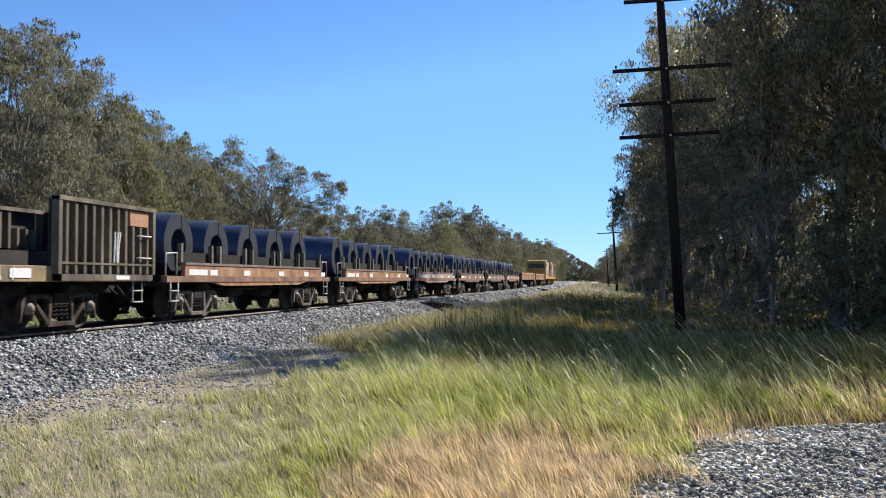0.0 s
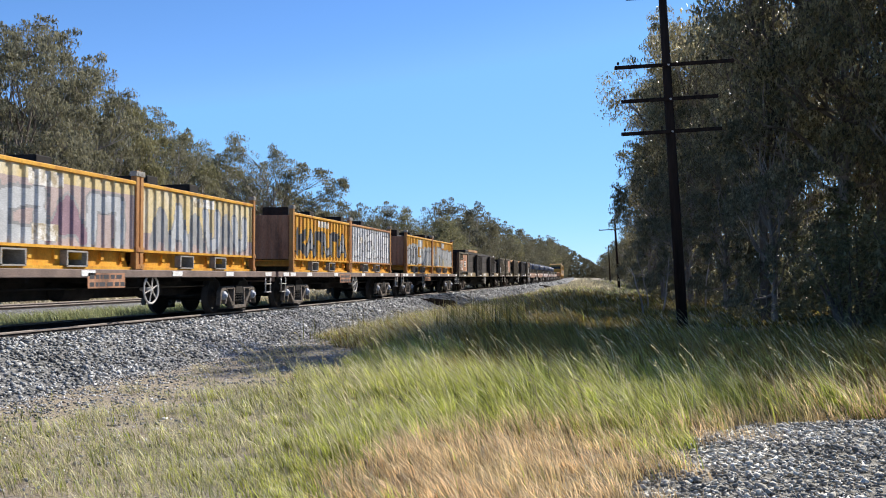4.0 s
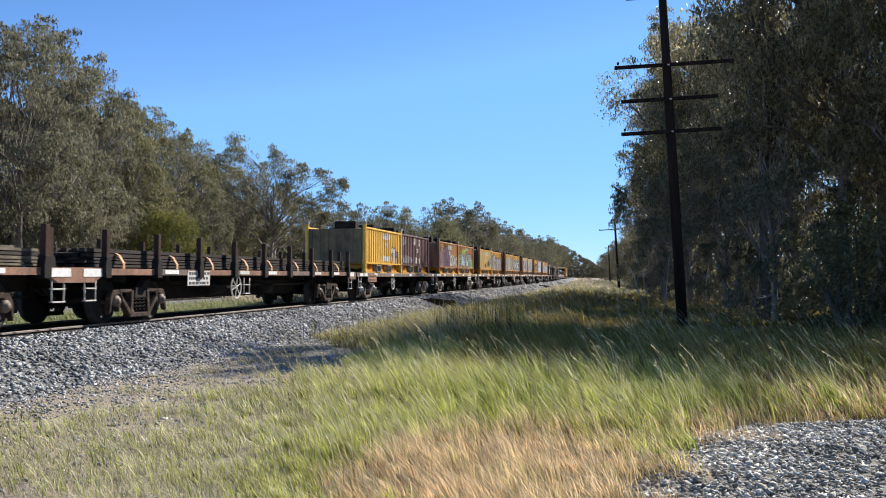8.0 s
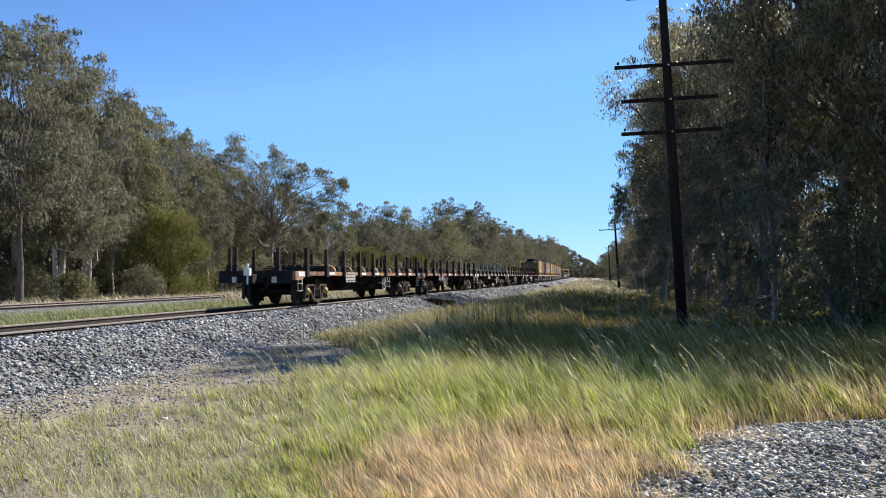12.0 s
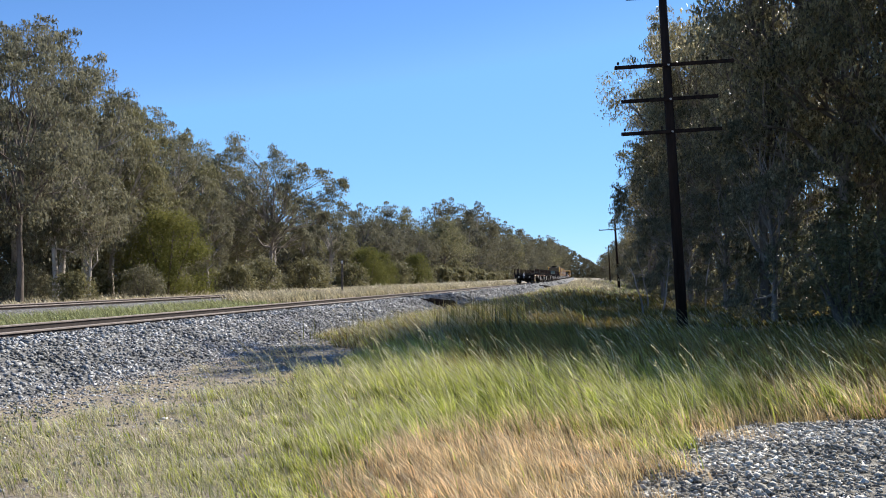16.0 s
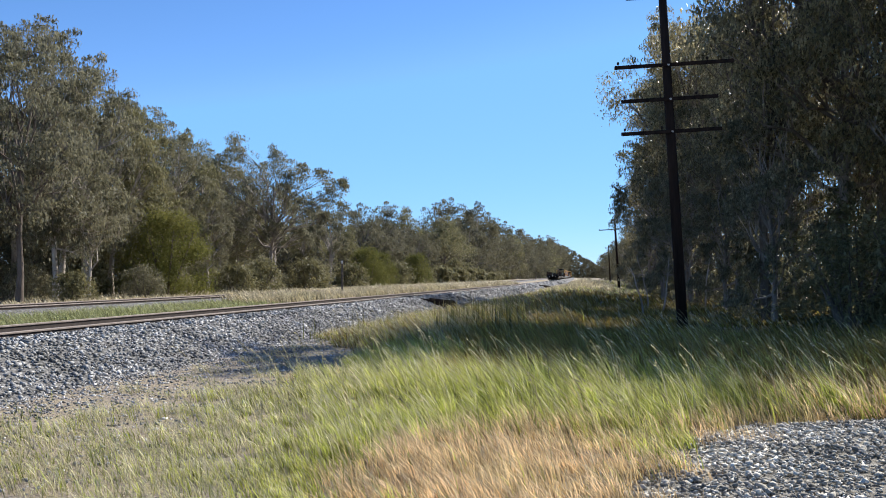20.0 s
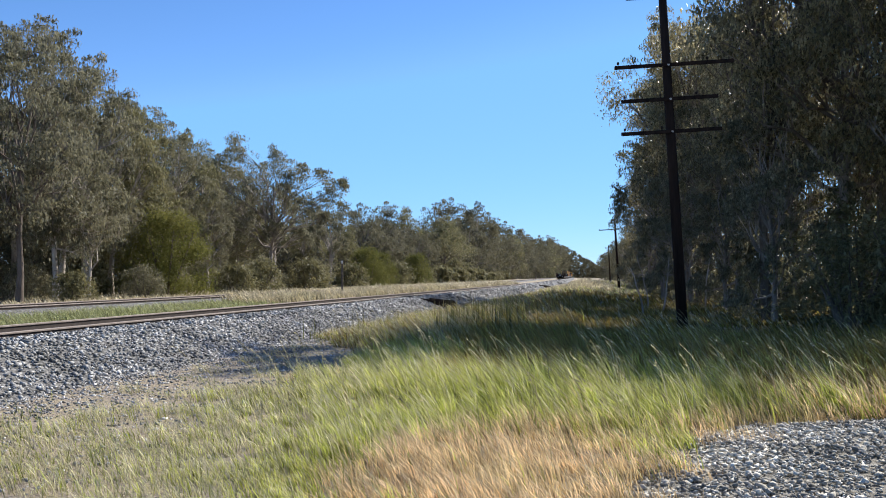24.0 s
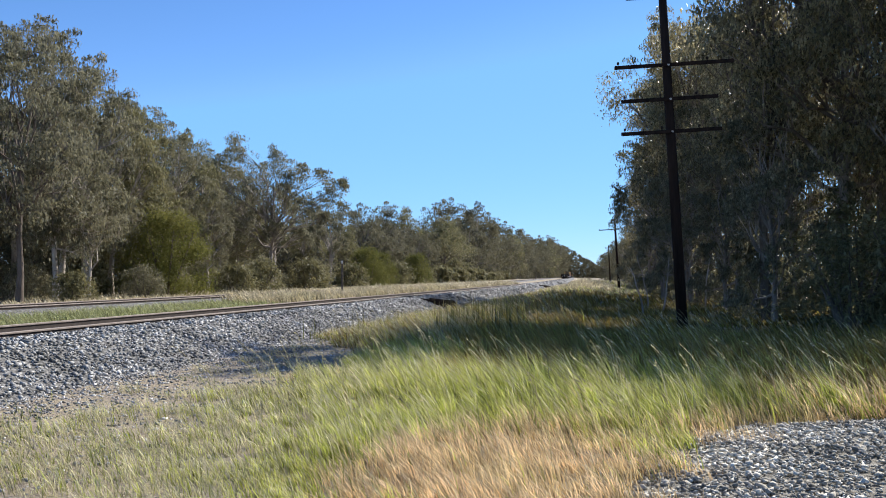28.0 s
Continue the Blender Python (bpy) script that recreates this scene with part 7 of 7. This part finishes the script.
def build_grass():
    rs = np.random.RandomState(77)
    for y0, y1, per, w, lo, hi in ((4.8, 10, 1150, 0.0042, 0.26, 0.60), (10, 17, 700, 0.0056, 0.34, 0.76), (17, 28, 300, 0.008, 0.38, 0.80), (28, 50, 100, 0.017, 0.4, 0.80), (50, 110, 22, 0.045, 0.4, 0.8), (110, 260, 4, 0.12, 0.4, 0.7)):
        x0, x1 = -7.6, 0.31 * y1 + 2
        n = int((x1 - x0) * (y1 - y0) * per)
        if y0 >= 28:
            x1 = min(x1, 17.0)
            n = int((x1 - x0) * (y1 - y0) * per)
        sp = tufts(scatter(rs, n // 5, x0 - drift(y1), x1, y0, y1, thick), rs, 5, 0.045)
        dry = np.array([dryness(x, y) for x, y, z in sp])
        d = np.repeat(rs.rand(len(sp) // 5), 5) * 0.8 + 0.2 * rs.rand(len(sp)) < dry
        # the wood's shade band, put into the grass as browner blades
        browned = np.array([x > 0.3 * bump_noise(x, y, 0.5, 3.0) - (2.6 if y < 18 else 7.2) and (12.0 if x > 1.5 else 13.2) < y < 75 and bump_noise(x, y, 0.6, 23.0) > (-0.10 if y < 14.2 else -0.8) for x, y, z in sp]) & (rs.rand(len(sp)) < np.where(sp[:, 0] < -3.6, 0.45, 0.85))
        if browned.sum():
            blades("brown_grass", sp[browned], tall(sp[browned], rs, lo * 0.8, hi), w, M_GRASS_BROWN, "dull brown grass, partly dead, with the wood's shade put into its colour", int(y0 * 10) + 4)
            sp, d = sp[~browned], d[~browned]
        g = sp[~d]
        # pale blades are thinned out there, so the shade band stays dark
        p = rs.rand(len(g)) < np.array([(0.16 if y < 14 else (0.05 if y < 18.5 or (x > -3.5 and y < 26) else 0.6)) + 0.40 * min(1.0, max(0.0, (-2.2 - x) / 2.2)) * (y < 14) for x, y, z in g])
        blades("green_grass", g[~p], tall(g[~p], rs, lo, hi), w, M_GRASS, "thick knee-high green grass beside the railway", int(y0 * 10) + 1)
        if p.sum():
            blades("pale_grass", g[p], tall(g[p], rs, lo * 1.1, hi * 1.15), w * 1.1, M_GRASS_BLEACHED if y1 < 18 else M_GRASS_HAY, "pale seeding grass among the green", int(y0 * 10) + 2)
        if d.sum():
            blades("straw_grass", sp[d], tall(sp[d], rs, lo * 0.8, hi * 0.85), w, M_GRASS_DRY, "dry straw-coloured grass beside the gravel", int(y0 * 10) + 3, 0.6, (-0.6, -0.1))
    # thin grass over the dirt
    def thin(x, y):
        return XC + 3.55 + 0.35 < x < grass_edge(y) + 0.3 and bump_noise(x, y, 1.3, 12.0) > (0.34 if x < -5.8 or y > 12 else 0.04) - 0.30 * (y < 9) + 0.5 * bump_noise(x, y, 8.0, 2.0)
    sp = scatter(rs, 80000, -8, -1.5, 4.5, 26, thin)
    blades("sparse_dry_grass", sp, rs.uniform(0.05, 0.24, len(sp)), 0.0028, M_GRASS_BLEACHED, "thin pale dry grass on the stony dirt", 201, 1.1, (-0.55, -0.1))
    green = sp[rs.rand(len(sp)) < 0.22]
    green = green[green[:, 1] < 11]
    blades("low_green_grass", green, rs.uniform(0.08, 0.26, len(green)), 0.0036, M_GRASS, "low yellow-green grass on the stony dirt", 210, 0.9, (-0.5, -0.1))
    sp = scatter(rs, 9000, -8, -1.5, 4.5, 24, lambda x, y: XC + 3.9 < x < grass_edge(y) + 0.2 and bump_noise(x, y, 1.3, 22.0) > 0.22)
    blades("low_green_weeds", sp, rs.uniform(0.04, 0.13, len(sp)), 0.006, M_GRASS_DULL, "low green weeds on the stony dirt", 202, 1.2)
    # tufts that stray on to the gravel
    sp = scatter(rs, 26000, -0.8, 7, 4.8, 11.4, lambda x, y: -0.1 < x - gravel_limit(y) < 1.1 * max(0.0, 0.35 + 1.2 * bump_noise(x, y, 1.6, 71.0)))
    blades("sparse_dry_grass", sp, rs.uniform(0.05, 0.30, len(sp)), 0.0032, M_GRASS_DRY, "thin straw grass growing through the gravel edge", 208, 0.8, (-0.5, -0.1))
    # seed stalks
    sp = scatter(rs, 1500, -6.5, 6, 6.5, 24, lambda x, y: thick(x, y) and bump_noise(x, y, 0.5, 31.0) > -0.1)
    seed_heads("seed_stalks", sp, rs.uniform(0.55, 0.98, len(sp)), M_GRASS_SEED, "tall pale grass stalks with nodding seed heads", 203)
    # dark upright weeds before the bank
    def docks(n, x0, x1, y0, y1, lo, hi, label, seed):
        c = np.array([(a, b, 0.0) for a, b in zip(rs.uniform(x0, x1, n), rs.uniform(y0, y1, n)) if bump_noise(a, b, 1.1, 51.0) > -0.12])
        h = np.repeat(rs.uniform(lo, hi, len(c)), 5)
        blades("dark_dock_weeds", tufts(c, rs, 5, 0.10), h * rs.uniform(0.35, 1.0, len(h)), 0.009, M_WEED, label, seed, 0.10, (-0.03, 0.0))
    docks(190, -4.6, -2.4, 21.5, 27.5, 0.7, 1.35, "dark upright dock weeds at the edge of the grass", 204)
    docks(110, -6.4, -1.6, 24, 40, 0.5, 1.0, "scattered dark dock weeds in the long grass", 206)
    docks(60, -7.6, -6.2, 21, 29, 0.3, 0.75, "dark upright dock weeds at the foot of the bank", 205)
    # tall dry grass heaped beside the line far ahead
    sp = scatter(rs, 5200, -7.3, -0.6, 92, 132, lambda x, y: True)
    rise = np.array([math.exp(-((x + 3.6) / 2.0) ** 2 - ((y - 110) / 15) ** 2) for x, y, z in sp])
    blades("straw_grass", sp, (0.55 + 1.05 * rise) * rs.uniform(0.7, 1.1, len(sp)), 0.05, M_GRASS_HAY, "tall heap of pale dry grass beside the line", 209, 0.3, (-0.2, 0.0))
    # the strip between the lines
    def between(x, y):
        u = x + drift(y)
        return XC2 + 2.4 < u < XC - 2.3
    for y0, y1, per, w in ((8, 34, 170, 0.010), (34, 60, 100, 0.020), (60, 130, 36, 0.045)):
        n = int(7.5 * (y1 - y0) * per)
        sp = scatter(rs, n, -20 - drift(y1), -12, y0, y1, lambda x, y: between(x, y) and in_view(x, y, 4))
        dry = np.array([0.8 * bump_noise(x, y, 0.25, 41.0) + (y - 37) / 9 > 0 for x, y, z in sp])
        if (~dry).sum():
            blades("green_grass", sp[~dry], rs.uniform(0.12, 0.40, (~dry).sum()), w, M_GRASS_DULL, "short green grass between the two lines", 300 + int(y0))
        if dry.sum():
            blades("straw_grass", sp[dry], rs.uniform(0.35, 0.95, dry.sum()) * np.array([0.8 + 0.5 * bump_noise(x, y, 0.5, 61.0) for x, y, z in sp[dry]]), w * 0.8, M_GRASS_HAY, "tall pale dry grass between the two lines", 301 + int(y0))
    # under the gums across the second line
    for y0, y1, per, w in ((20, 60, 26, 0.03), (60, 140, 12, 0.07)):
        n = int(10 * (y1 - y0) * per)
        sp = scatter(rs, n, -33 - drift(y1), -21.5, y0, y1, lambda x, y: in_view(x, y, 6))
        blades("straw_grass", sp, rs.uniform(0.10, 0.36, len(sp)), w, M_GRASS_HAY, "pale dry grass under the gums across the line", 400 + int(y0))


build_grass()
sleepers()


# ======== all that moves ========
def motions():
    times = [0, 1, 2, 3, 4, 5, 6, 7, 8, 9, 10, 11, 12, 13, 14, 16, 18, 20, 22, 24, 26, 28]
    for ob, s, x, z in MOVING:
        walk(ob, [(t, on_track(s - LATE + SPEED * t, x, z)) for t in times])
    turn = SPEED / 0.46 / FPS                  # radians a wheel turns from one frame to the next
    for ob, s, y in SPINNING:
        first = max(0.0, (4.0 + LATE - s) / SPEED)
        last = min(28.0, (46.0 + LATE - s) / SPEED)
        if last <= first + 0.1:
            continue
        a, b = frame(first), frame(last)
        rows = [] if a <= 1 else [(0.0, pose(0, y, 0.46))]
        rows += [((f - 1) / FPS, pose(0, y, 0.46, -math.degrees(turn * (f - a)))) for f in range(a, b + 1)]
        rows.append((28.0, rows[-1][1]))
        walk(ob, rows)


motions()
